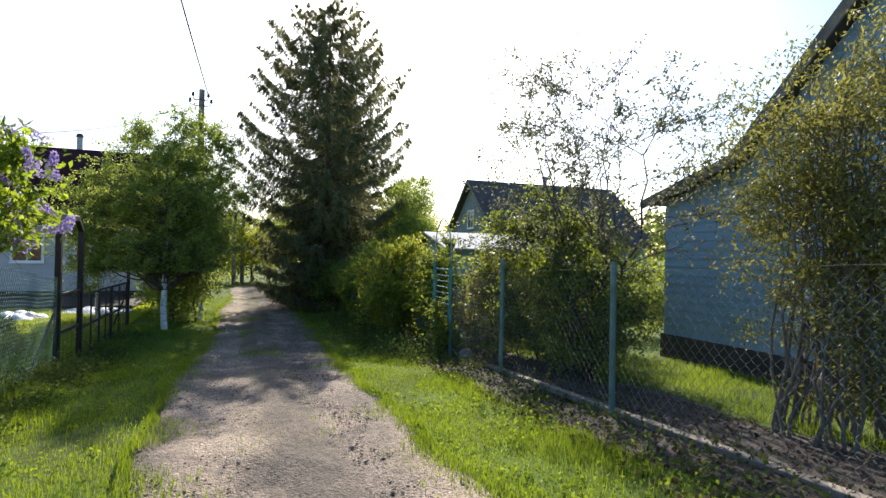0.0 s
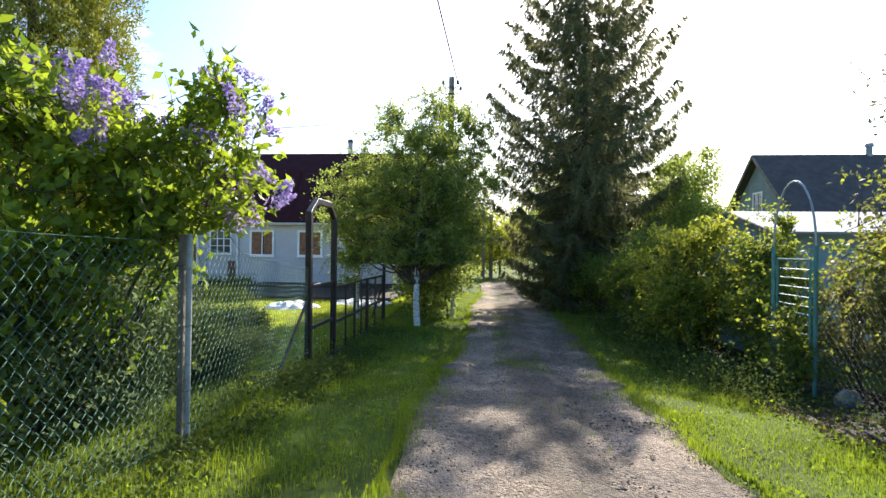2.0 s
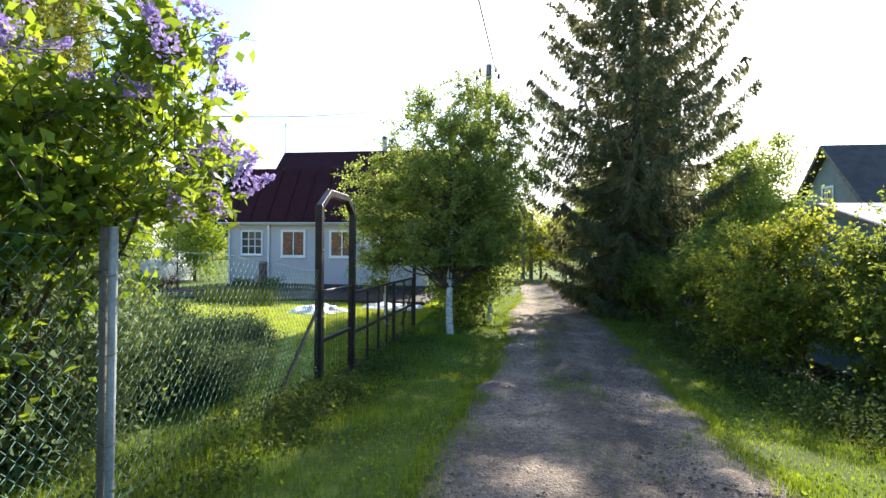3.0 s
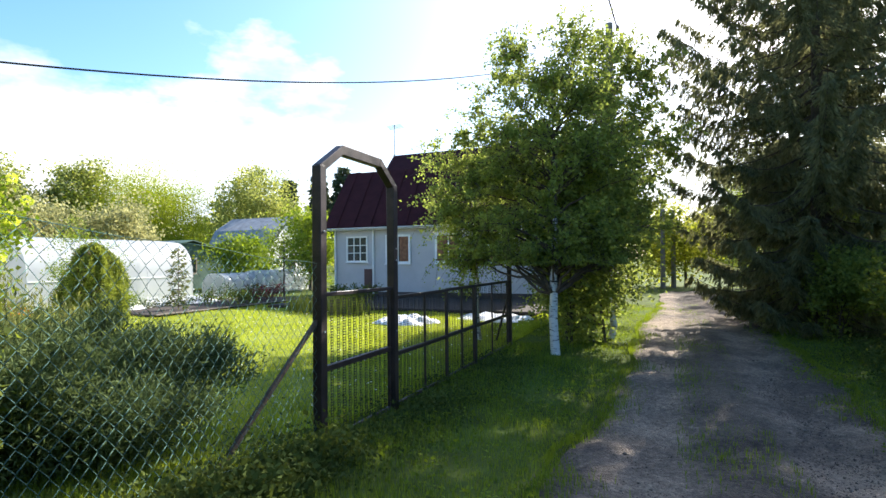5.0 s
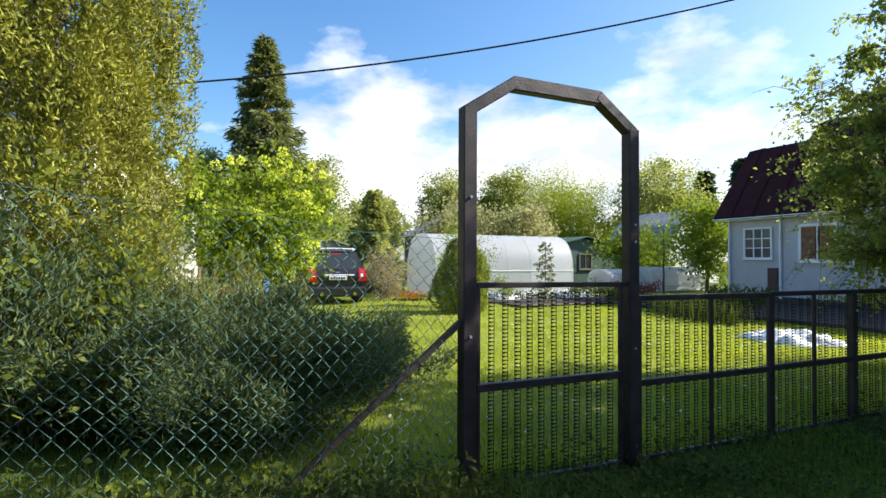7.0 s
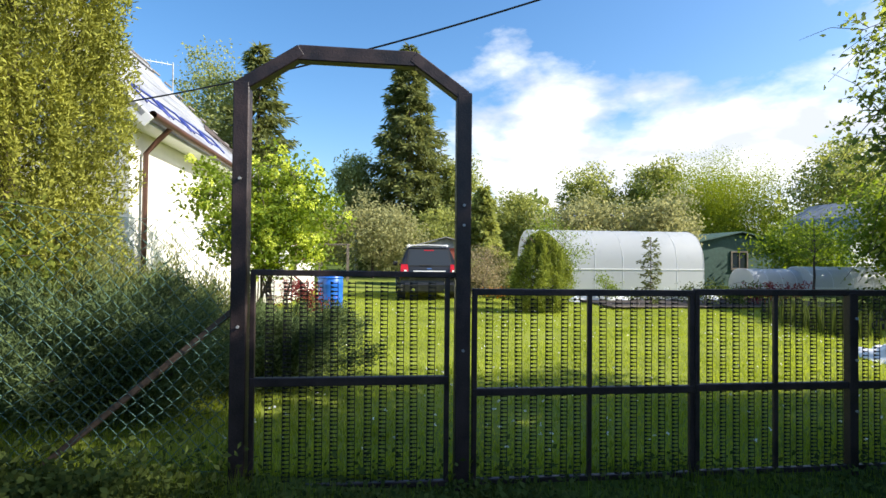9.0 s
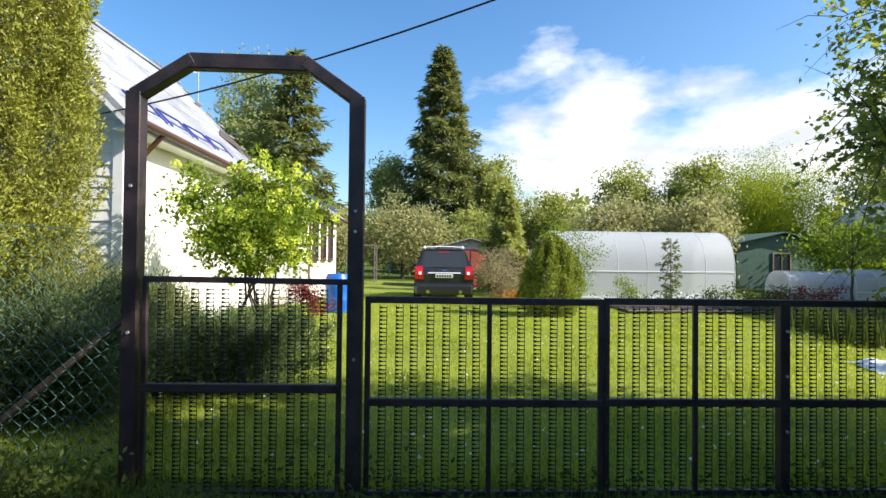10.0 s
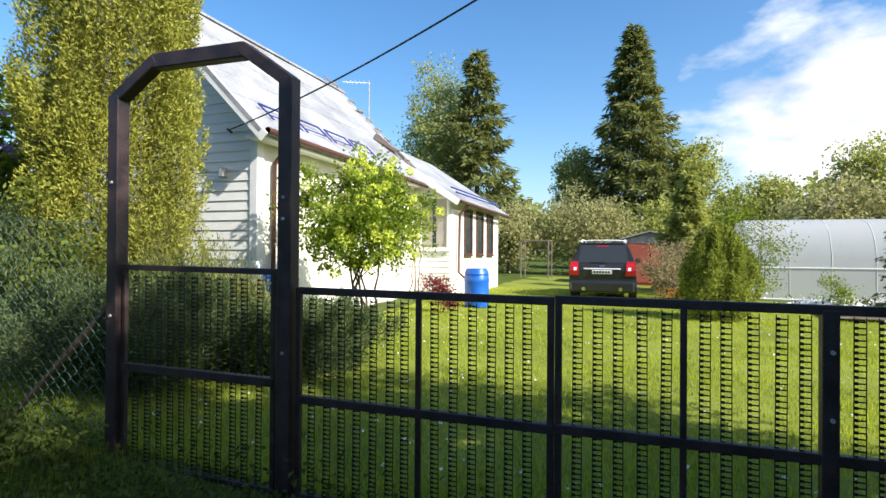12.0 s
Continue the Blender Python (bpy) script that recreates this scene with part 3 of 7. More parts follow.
rY = np.repeat(ry[:, None], len(ru), 1)
across = ru[None]
rut = -0.035 * np.exp(-((across - 0.26) / 0.11) ** 2) - 0.035 * np.exp(-((across - 0.74) / 0.11) ** 2) + 0.02 * np.exp(-((across - 0.5) / 0.12) ** 2)
edge = -0.05 * (np.abs(across - 0.5) * 2) ** 8
rng = np.random.default_rng(3)
rz = ground_z(rx, rY) + 0.035 + rut + edge + rng.normal(0, 0.007, rx.shape) + 0.014 * np.sin(5.1 * rx + 2.2 * rY + 1.5 * np.sin(1.9 * rY)) * np.sin(3.7 * rY + 2 * np.sin(2.3 * rx)) + 0.012 * np.sin(2.3 * rx + 0.8 * rY) * np.sin(1.3 * rY)
nr = len(ru)
ri_ = (np.arange(len(ry) - 1)[:, None] * nr + np.arange(nr - 1)[None]).ravel()
road = link_mesh("road", (np.stack([rx, rY, rz], -1).reshape(-1, 3), np.stack([ri_, ri_ + 1, ri_ + nr + 1, ri_ + nr], 1)), M["gravel"], smooth=True)
tagged(road, "rutted grey-brown gravel lane with loose stones", "road", kind="structure")


def lane_z(x, y):
    return ground_z(x, y) + 0.03


def scatter(rng, n, x0, x1, y0, y1):
    return rng.uniform(x0, x1, n), rng.uniform(y0, y1, n)


def pebbles(n):
    rng = np.random.default_rng(5)
    y = rng.uniform(1.5, 16, n)
    le, ri = lane_edges(y)
    x = le + (ri - le) * np.clip(rng.choice([0.06, 0.5, 0.95, 0.62, 0.8], n) + rng.normal(0, 0.13, n), -0.03, 1.03)
    s = rng.gamma(1.2, 0.0027, n)[:, None, None] + 0.003
    octa = np.array([[1, 0, 0], [0, 1, 0], [-1, 0, 0], [0, -1, 0], [0, 0, 0.7], [0, 0, -0.5]], float)
    V = octa[None] * s * rng.uniform(0.6, 1.3, (n, 6, 1)) + np.stack([x, y, lane_z(x, y) - 0.012], 1)[:, None]
    f = np.array([[0, 1, 4], [1, 2, 4], [2, 3, 4], [3, 0, 4], [1, 0, 5], [2, 1, 5], [3, 2, 5], [0, 3, 5]])
    F = (f[None] + 6 * np.arange(n)[:, None, None]).reshape(-1, 3)
    return V.reshape(-1, 3), F


tagged(link_mesh("loose_gravel", pebbles(30000), M["gravel_stone"]), "loose grey stones scattered over the lane", "gravel", kind="stuff")


def blades(rng, x, y, z, height, width, lean=0.35, short=False):
    """Grass blades of two segments, tapering and bending over."""
    n = len(x)
    a = rng.uniform(0, 2 * np.pi, n)
    side = np.stack([np.cos(a), np.sin(a), 0 * a], 1)
    b = rng.uniform(0, 2 * np.pi, n)
    out = np.stack([np.cos(b), np.sin(b), 0 * b], 1) * (rng.uniform(0.1, 1, n) * lean * height)[:, None]
    base = np.stack([x, y, z], 1)
    w = (width * rng.uniform(0.6, 1.3, n))[:, None]
    up = np.array([0, 0, 1.0])
    mid, tip = base + out * 0.35 + up * (height * 0.6)[:, None], base + out + up * height[:, None]
    if short:
        return np.stack([base - side * w / 2, base + side * w / 2, tip], 1).reshape(-1, 3), np.arange(3 * n).reshape(-1, 3)
    V = np.stack([base - side * w / 2, base + side * w / 2, mid + side * w * 0.36, tip, mid - side * w * 0.36], 1).reshape(-1, 3)
    k = 5 * np.arange(n)[:, None]
    F = np.concatenate([k + [0, 1, 2], k + [0, 2, 4], k + [4, 2, 3]])
    return V, F


def patchy(rng, x, y, scale, cut):
    """Keeps points where a slow pattern is high, so that growth comes in tufts."""
    v = np.sin(x * scale + 1.3 * np.sin(y * scale * 0.7)) * np.sin(y * scale * 1.1 + 0.9 * np.sin(x * scale * 1.3)) + rng.normal(0, 0.45, len(x))
    return v > cut


def verge(name, n, x0, x1, y0, y1, tall, seed, label, short=False):
    rng = np.random.default_rng(seed)
    y = y0 + (y1 - y0) * rng.uniform(0, 1, n) ** 2.0
    x = rng.uniform(x0, x1, n)
    le, ri = lane_edges(y)
    margin = np.abs(rng.normal(0, 0.10, n)) + 0.16 * np.clip(np.sin(1.9 * y + 1.1 * np.sin(4.3 * y)), 0, 1) * rng.uniform(0, 1, n)
    inside = (x > le + margin) & (x < ri - margin)
    keep = ~inside & patchy(rng, x, y, 2.3, -0.75)
    x, y = x[keep], y[keep]
    le, ri = lane_edges(y)
    off = np.minimum(np.abs(x - le), np.abs(x - ri))
    h = tall * (0.35 + 0.65 * np.clip(off / 1.2, 0, 1)) * rng.uniform(0.35, 1.15, len(x)) * (1 + 0.5 * np.sin(3.1 * x) * np.sin(2.3 * y))
    h = np.maximum(h, 0.03)
    ob = link_mesh(name, blades(rng, x, y, ground_z(x, y) + rough_z(x, y) - 0.01, h, 0.0055 if not short else 0.008, 0.35, short), M["grass"])
    return tagged(ob, label, "grass", kind="stuff")


verge("verge_grass", 110000, -2.9, -0.5, 0.8, 26, 0.105, 11, "fresh green uncut grass beside the lane")
verge("verge_grass", 105000, 1.3, 2.8, 0.8, 26, 0.085, 12, "sunlit green uncut grass along the lane edge")
mulch_x, mulch_y = np.meshgrid(np.linspace(2.75, 4.7, 14), np.linspace(-1, 16, 70))
mi = (np.arange(69)[:, None] * 14 + np.arange(13)[None]).ravel()
rng = np.random.default_rng(17)
mulch_z = ground_z(mulch_x, mulch_y) + rough_z(mulch_x, mulch_y) + 0.008 + rng.uniform(0, 0.03, mulch_x.shape) - 0.06 * (np.abs(mulch_x - 3.72) > 0.9)
tagged(link_mesh("mulch", (np.stack([mulch_x + 0.12 * np.sin(3 * mulch_y), mulch_y, mulch_z], -1).reshape(-1, 3), np.stack([mi, mi + 1, mi + 15, mi + 14], 1)), M["soil_bed"], smooth=True), "dark bare soil and litter under the hedge", "soil", kind="structure")
rng = np.random.default_rng(28)
lx_, ly_ = rng.uniform(2.55, 4.5, 7000), rng.uniform(-0.5, 15, 7000)
litter = np.stack([lx_, ly_, ground_z(lx_, ly_) + rough_z(lx_, ly_) + rng.uniform(0.01, 0.05, 7000)], 1)
tagged(link_mesh("leaf_litter", leaves(rng, litter, 0.055, 0.036, None, 0.5), M["litter"]), "brown dead leaves and twigs under the hedge", "leaf litter", kind="stuff")
verge("yard_grass", 50000, 4.7, 7.0, 1.5, 16, 0.10, 15, "short sunlit grass of the neighbouring yard", True)
verge("yard_grass", 40000, -6.0, -2.85, 1.0, 9.5, 0.12, 16, "uncut grass behind the chain-link fence", True)
rng = np.random.default_rng(13)
mx_, my_ = rng.uniform(0.0, 0.8, 14000), rng.uniform(2.5, 26, 14000)
keep = patchy(rng, mx_, my_, 1.1, 0.45)
mx_, my_ = mx_[keep], my_[keep]
tagged(link_mesh("verge_grass", blades(rng, mx_, my_, lane_z(mx_, my_) + 0.005, rng.uniform(0.02, 0.07, len(mx_)), 0.006), M["grass"]),
       "sparse short grass on the lane's crown", "grass", kind="stuff")


rng = np.random.default_rng(19)
ey_ = 0.8 + 26 * rng.uniform(0, 1, 26000) ** 1.5
el_, er_ = lane_edges(ey_)
reach = np.abs(rng.normal(0, 0.13, 26000)) * (1 + 0.9 * np.sin(2.6 * ey_ + 1.7 * np.sin(1.3 * ey_)))
ex_ = np.where(rng.uniform(0, 1, 26000) < 0.5, el_ - 0.08 + reach, er_ + 0.08 - reach)
tagged(link_mesh("verge_grass", blades(rng, ex_, ey_, lane_z(ex_, ey_) - 0.015, rng.uniform(0.02, 0.085, 26000), 0.006), M["grass"]),
       "uneven grass tufts creeping into the lane", "grass", kind="stuff")


def lawn(n, seed):
    rng = np.random.default_rng(seed)
    x, y = -2.85 - 17 * rng.uniform(0, 1, n) ** 1.7, rng.uniform(8.5, 25, n)
    h = rng.uniform(0.03, 0.075, n) * (1 + 0.3 * np.sin(2 * x) * np.sin(1.7 * y))
    return blades(rng, x, y, ground_z(x, y) + rough_z(x, y) - 0.005, h, 0.013, 0.55, True)


tagged(link_mesh("lawn_grass", lawn(230000, 14), M["lawn_grass"]), "bright green mown lawn behind the gate", "lawn", kind="stuff")
rng = np.random.default_rng(18)
dx, dy = -3.2 - 11 * rng.uniform(0, 1, 420) ** 1.4, rng.uniform(9.5, 20, 420)
daisy = np.stack([dx, dy, ground_z(dx, dy) + rng.uniform(0.05, 0.1, 420)], 1)
tagged(link_mesh("lawn_daisies", leaves(rng, np.repeat(daisy, 3, 0), 0.022, 0.02, (0, 0, 0.3), 0.4), M["white_flower"]), "tiny white daisies in the lawn", "flowers", kind="stuff")
lx = np.linspace(-30, -2.9, 60)
ly = np.linspace(8.4, 25.2, 40)
LX, LY = np.meshgrid(lx, ly)
li = (np.arange(39)[:, None] * 60 + np.arange(59)[None]).ravel()
tagged(link_mesh("lawn", (np.stack([LX, LY, ground_z(LX, LY) + rough_z(LX, LY) + 0.006], -1).reshape(-1, 3), np.stack([li, li + 1, li + 61, li + 60], 1)), M["lawn"], smooth=True),
       "level green lawn of the garden plot", "lawn", kind="structure")


def weeds(n, spots, spread, seed, size=0.09, rise=0.032):
    rng = np.random.default_rng(seed)
    c = np.array(spots)[rng.integers(0, len(spots), n)]
    x, y = c[:, 0] + rng.normal(0, spread, n), c[:, 1] + rng.normal(0, spread * 1.3, n)
    z = ground_z(x, y) + rng.gamma(2.0, rise, n)
    return leaves(rng, np.stack([x, y, z], 1), size, size * 0.6, lean=(0, 0, 0.25), bias=0.3)


left_row = [(-2.5 + 0.25 * math.sin(k * 1.7), 1 + 0.42 * k) for k in range(34)]
right_row = [(3.15 + 0.3 * math.sin(k * 2.1), 1 + 0.5 * k) for k in range(36)]
tagged(link_mesh("weeds", weeds(6000, left_row, 0.2, 21, 0.045), M["weed"]), "broad-leaved green weeds along the fence foot", "weeds", kind="stuff")
tagged(link_mesh("weeds", weeds(8000, right_row, 0.25, 22, 0.045), M["weed"]), "broad-leaved green weeds under the hedge", "weeds", kind="stuff")

near_gate = [(-2.35 + 0.3 * math.sin(k * 1.9), 9.2 + 0.3 * k) for k in range(19)]
tagged(link_mesh("weeds", weeds(4200, near_gate, 0.2, 23, 0.036, 0.016), M["weed"]), "leafy ground elder at the gate posts", "weeds", kind="stuff")

elder = [(-2.32 + 0.2 * math.sin(k * 2.7), 8.5 + 0.17 * k) for k in range(10)] + [(-2.45, 11.8)]
tagged(link_mesh("weeds", weeds(4200, elder, 0.13, 25, 0.05, 0.04), M["weed"]), "knee-high broad-leaved ground elder before the gate", "weeds", kind="stuff")
fence_foot = [(-2.05 + 0.12 * math.sin(k * 2.2), 3.2 + 0.37 * k) for k in range(15)]
tagged(link_mesh("weeds", weeds(2600, fence_foot, 0.12, 26, 0.045, 0.03), M["weed"]), "fresh leafy weeds at the foot of the chain-link fence", "weeds", kind="stuff")

rng = np.random.default_rng(27)
for side_, lo_, hi_ in (("sunlit clover and low herbs in the verge", 1.45, 3.0), ("low clover and plantain among the verge grass", -2.3, -0.75)):
    hx, hy = rng.uniform(lo_, hi_, 15000), 0.8 + 20 * rng.uniform(0, 1, 15000) ** 1.6
    ok = patchy(rng, hx, hy, 2.9, 0.1)
    hx, hy = hx[ok], hy[ok]
    herb = np.stack([hx, hy, ground_z(hx, hy) + rough_z(hx, hy) + rng.gamma(2.0, 0.018, len(hx))], 1)
    tagged(link_mesh("herbs", leaves(rng, herb, 0.034, 0.026, (0, 0, 0.3), 0.35), M["grass"]), side_, "herbs", kind="stuff")

hedge_foot = [(2.85 + 0.25 * math.sin(k * 2.3), 8.6 + 0.4 * k) for k in range(20)]
tagged(link_mesh("weeds", weeds(11000, hedge_foot, 0.24, 24, 0.048, 0.08), M["weed"]), "tall leafy weeds at the foot of the hedge", "weeds", kind="stuff")

# ---- garden gate and panel fence ----
GX = -2.76


def punched_strip(z0, z1):
    """A strip of punched steel: two edges with a row of rungs between them."""
    bm = bmesh.new()
    for s in (-1, 1):
        box(bm, (-0.001, s * 0.021 - 0.002, z0), (0.001, s * 0.021 + 0.002, z1))
    k = z0
    while k < z1:
        box(bm, (-0.001, -0.019, k), (0.001, 0.019, k + 0.006))
        box(bm, (-0.0012, -0.019, k - 0.003), (0.0012, -0.006, k + 0.010))
        k += 0.0245
    me = bpy.data.meshes.new("strip")
    bm.to_mesh(me)
    bm.free()
    me.materials.append(M["strip_metal"])
    return me


def strips(me, parent, y0, y1, step=0.094):
    """Hangs strips side by side between two posts."""
    n = int((y1 - y0 - 0.02) / step)
    pad = ((y1 - y0) - (n - 1) * step) / 2
    rng = random.Random(int(y0 * 100))
    for i in range(n):
        ob = new("strip", me)
        ob.parent = parent
        o = ORIGIN[parent]
        ob.matrix_local = pose(GX - o.x + 0.004, y0 + pad + i * step - o.y + rng.uniform(-0.006, 0.006), -o.z, rng.uniform(-0.4, 0.4), 0, rng.uniform(-6, 6))


def bolts(parent, spots):
    for y, z in spots:
        part("bolt", cylinder((GX + 0.045, y, z), (GX + 0.056, y, z), 0.009, 8), M["post_grey"], parent, "worn bare steel bolt head")


YA, YB, YC, YD = 10.285, 10.645, 11.335, 11.675
arch = thing("gate_arch", (GX, 10.98, 0.05), "dark brown painted welded steel garden gate arch", "gate")
hw = 0.045
part("post", beam((GX, YA + hw, -0.3), (GX, YA + hw, 2.31), 0.09, 0.09, 0.006), M["gate_paint"], arch)
part("post", beam((GX, YD - hw, -0.35), (GX, YD - hw, 2.30), 0.09, 0.09, 0.006), M["gate_paint"], arch)
part("arch_beam", beam((GX, YA + 0.035, 2.285), (GX, YB + 0.02, 2.51), 0.085, 0.075, 0.006), M["gate_paint"], arch)
part("arch_beam", beam((GX, YB, 2.496), (GX, YC, 2.49), 0.080, 0.091, 0.006), M["gate_paint"], arch)
part("arch_beam", beam((GX, YC - 0.02, 2.505), (GX, YD - 0.035, 2.275), 0.085, 0.075, 0.006), M["gate_paint"], arch)
part("strut", beam((GX - 0.01, YA + 0.02, 1.0), (GX - 0.05, 9.15, 0.02), 0.035, 0.035), M["post_rust"], arch, "rusty angled steel strut")
bolts(arch, [(YA + hw, 1.75), (YA + hw, 0.9), (YD - hw, 1.62), (YD - hw, 1.5), (YD - hw, 0.75)])

strip_tall = punched_strip(-0.03, 1.16)
strip_low = punched_strip(-0.03, 1.07)
wicket = thing("wicket_gate", (GX, 10.98, 0.05), "closed dark steel wicket gate filled with punched metal strips", "gate")
wy0, wy1 = YA + 0.105, YD - 0.125
part("top_rail", beam((GX, wy0, 1.21), (GX, wy1 + 0.035, 1.20), 0.035, 0.035), M["gate_paint"], wicket)
part("middle_rail", beam((GX, wy0, 0.575), (GX, wy1, 0.57), 0.045, 0.05), M["gate_paint"], wicket)
part("bottom_rail", beam((GX, wy0, -0.04), (GX, wy1, -0.045), 0.035, 0.035), M["gate_paint"], wicket)
part("stile", beam((GX, wy0 + 0.012, -0.05), (GX, wy0 + 0.012, 1.2), 0.03, 0.03), M["gate_paint"], wicket)
part("stile", beam((GX, wy1 - 0.012, -0.05), (GX, wy1 - 0.012, 1.2), 0.03, 0.03), M["gate_paint"], wicket)
strips(strip_tall, wicket, wy0 + 0.03, wy1 - 0.03)


def fence_panel(y0, y1, inner, label, tilt=0.0):
    ob = thing("steel_fence", (GX, (y0 + y1) / 2, 0.05), label, "fence panel", "panels of the steel fence")
    top, mid = 1.095, 0.49
    part("top_rail", beam((GX, y0, top + tilt), (GX, y1, top - tilt), 0.035, 0.04), M["gate_paint"], ob)
    part("middle_rail", beam((GX, y0, mid + tilt), (GX, y1, mid - tilt), 0.04, 0.045), M["gate_paint"], ob)
    part("bottom_rail", beam((GX, y0, -0.045), (GX, y1, -0.05), 0.035, 0.035), M["gate_paint"], ob)
    for y in (y0 + 0.016, y1 - 0.016):
        part("stile", beam((GX, y, -0.14), (GX, y, top), 0.032, 0.032), M["gate_paint"], ob)
    for y, w in inner:
        part("mullion", beam((GX + 0.004, y, -0.25 if w > 0.04 else -0.05), (GX + 0.004, y, top), w, w), M["gate_paint"], ob)
    for y, w in inner:
        if w > 0.04:
            bolts(ob, [(y, 0.93), (y, 0.66), (y, 0.33)])
    marks = [y0 + 0.03, *[y for y, _ in inner], y1 - 0.03]
    for a, b in zip(marks, marks[1:]):
        strips(strip_low, ob, a + 0.015, b - 0.015)
    return ob


fence_panel(11.69, 13.12, [(12.43, 0.028)], "dark steel fence panel with rows of punched strips, beside the arch", 0.004)
fence_panel(13.124, 16.0, [(13.68, 0.028), (14.22, 0.06), (15.08, 0.028)], "long dark steel fence panel with punched strips, under the birch", 0.004)
end_post = thing("fence_post", (GX + 0.05, 16.08, 0.0), "tall dark steel end post of the fence", "fence post")
part("post", beam((GX + 0.02, 16.08, -0.3), (GX + 0.02, 16.08, 1.6), 0.07, 0.07, 0.005), M["gate_paint"], end_post)
part("strut", beam((GX, 16.12, 0.9), (GX - 0.4, 16.6, -0.08), 0.035, 0.035), M["gate_paint"], end_post)


# ---- chain-link fences ----


def chain_link(x0, y0, x1, y1, height, wide=0.093, tall=0.102, r=0.0018):
    """Woven zigzag wires between two ends, foot on the ground."""
    length = math.hypot(x1 - x0, y1 - y0)
    n = int(length / (wide / 2))
    rows_up = int(height / (tall / 2))
    ux, uy = (x1 - x0) / length, (y1 - y0) / length
    lines = []
    for i in range(n):
        k = np.repeat(np.arange(rows_up + 1), 2)
        s = i * wide / 2 + np.where((k + i) % 2 == 0, 0.0, wide / 2)
        x, y = x0 + ux * s, y0 + uy * s
        twist = np.tile([-0.03, 0.03], rows_up + 1) * tall
        sway = 0.010 * np.sin(s * 1.3 + 0.7 * k) + 0.008 * np.sin(s * 3.7 + 1.3)
        z = ground_z(x, y) + 0.03 + k * tall / 2 + twist + sway
        off = np.where(k % 2 == 0, 0.0015, -0.0015)
        lines.append((np.stack([x + uy * off, y - ux * off, z], 1), r))
    return tubes(lines, 4)


def tension_wires(x0, y0, x1, y1, zs, r=0.0018):
    t = np.linspace(0, 1, 40)
    x, y = x0 + (x1 - x0) * t, y0 + (y1 - y0) * t
    return tubes([(np.stack([x, y, ground_z(x, y) + z + 0.01 * np.sin(t * 21)], 1), r) for z in zs], 4)


def fence(label, x0, y0, x1, y1, height, posts, mesh_mat, post_mat):
    ob = thing("chain_link_fence", ((x0 + x1) / 2, (y0 + y1) / 2, float(ground_z((x0 + x1) / 2, (y0 + y1) / 2))), label, "fence")
    part("wire_mesh", chain_link(x0, y0, x1, y1, height), mesh_mat, ob)
    part("tension_wire", tension_wires(x0, y0, x1, y1, (0.05, height + 0.02)), mesh_mat, ob)
    for px, py, hgt, w in posts:
        g = float(ground_z(px, py))
        part("post", cylinder((px, py, g - 0.2), (px + 0.01, py + 0.01, g + hgt), w, 12), post_mat, ob)
    return ob


fence("green plastic-coated chain-link fence in front of the shrubs", -2.36, -2.0, -2.38, 6.36, 1.46,
      [(-2.33, 1.6, 1.5, 0.03), (-2.34, 4.0, 1.5, 0.03), (-2.345, 6.36, 1.56, 0.022)], M["wire_green"], M["post_grey"])
fence("green chain-link fence running up to the gate arch", -2.38, 6.37, -2.745, 10.27, 1.44, [], M["wire_green"], M["post_grey"])
lean_post = thing("wooden_post", (-2.43, 6.37, 0.3), "weathered grey wooden post bound to the fence", "post")
part("post", beam((-2.41, 6.385, 0.1), (-2.40, 6.385, 1.87), 0.045, 0.045, 0.006), M["old_wood"], lean_post)
for z in (0.72, 1.2, 1.62):
    part("wire_tie", tubes([([(-2.375 + 0.06 * math.cos(a), 6.365 + 0.045 * math.sin(a), z + 0.01 * math.sin(2 * a)) for a in np.linspace(0, 2 * math.pi, 13)], 0.003)], 5), M["wire_grey"], lean_post)
fence("rusty chain-link fence on a low kerb in front of the hedge", 3.42, -2.0, 3.42, 8.7, 1.42,
      [(3.38, 1.8, 1.45, 0.028), (3.38, 4.27, 1.52, 0.03), (3.38, 6.64, 1.62, 0.03)], M["wire_grey"], M["post_green"])
kerb = thing("fence_kerb", (3.42, 3, 0.4), "weathered low board along the fence foot", "kerb")
for k in range(4):
    a, b = -2 + k * 2.3, 0.28 + k * 2.3
    part("board", beam((3.47, a, float(ground_z(3.47, a)) + 0.05), (3.47, b, float(ground_z(3.47, b)) + 0.05), 0.10, 0.06), M["old_wood"], kerb)

tgate = thing("metal_gate", (3.5, 9.2, 0.2), "turquoise painted metal gate among the bushes", "gate")
for y in (8.74, 9.62):
    part("post", cylinder((3.45, y, 0.0), (3.45, y, 1.86), 0.022, 12), M["cyan"], tgate)
for y in (8.84, 9.52):
    part("stile", beam((3.45, y, 0.45), (3.45, y, 1.72), 0.022), M["cyan"], tgate)
for z in (0.47, 1.08, 1.70):
    part("rail", beam((3.45, 8.84, z), (3.45, 9.52, z), 0.022), M["cyan"], tgate)
for k in range(11):
    z = 0.55 + k * 0.104
    part("rod", cylinder((3.45, 8.85, z), (3.45, 9.51, z), 0.006, 6), M["cyan"], tgate)
part("hoop", tubes([([(3.45, 9.18 - 0.44 * math.cos(a), 1.84 + 0.78 * math.sin(a)) for a in np.linspace(0, math.pi, 15)], 0.012)], 6), M["post_grey"], tgate, "thin bare steel hoop over the gate")
rock = thing("boulder", (3.62, 8.45, 0.2), "pale grey boulder beside the turquoise gate", "boulder")
bm = bmesh.new()
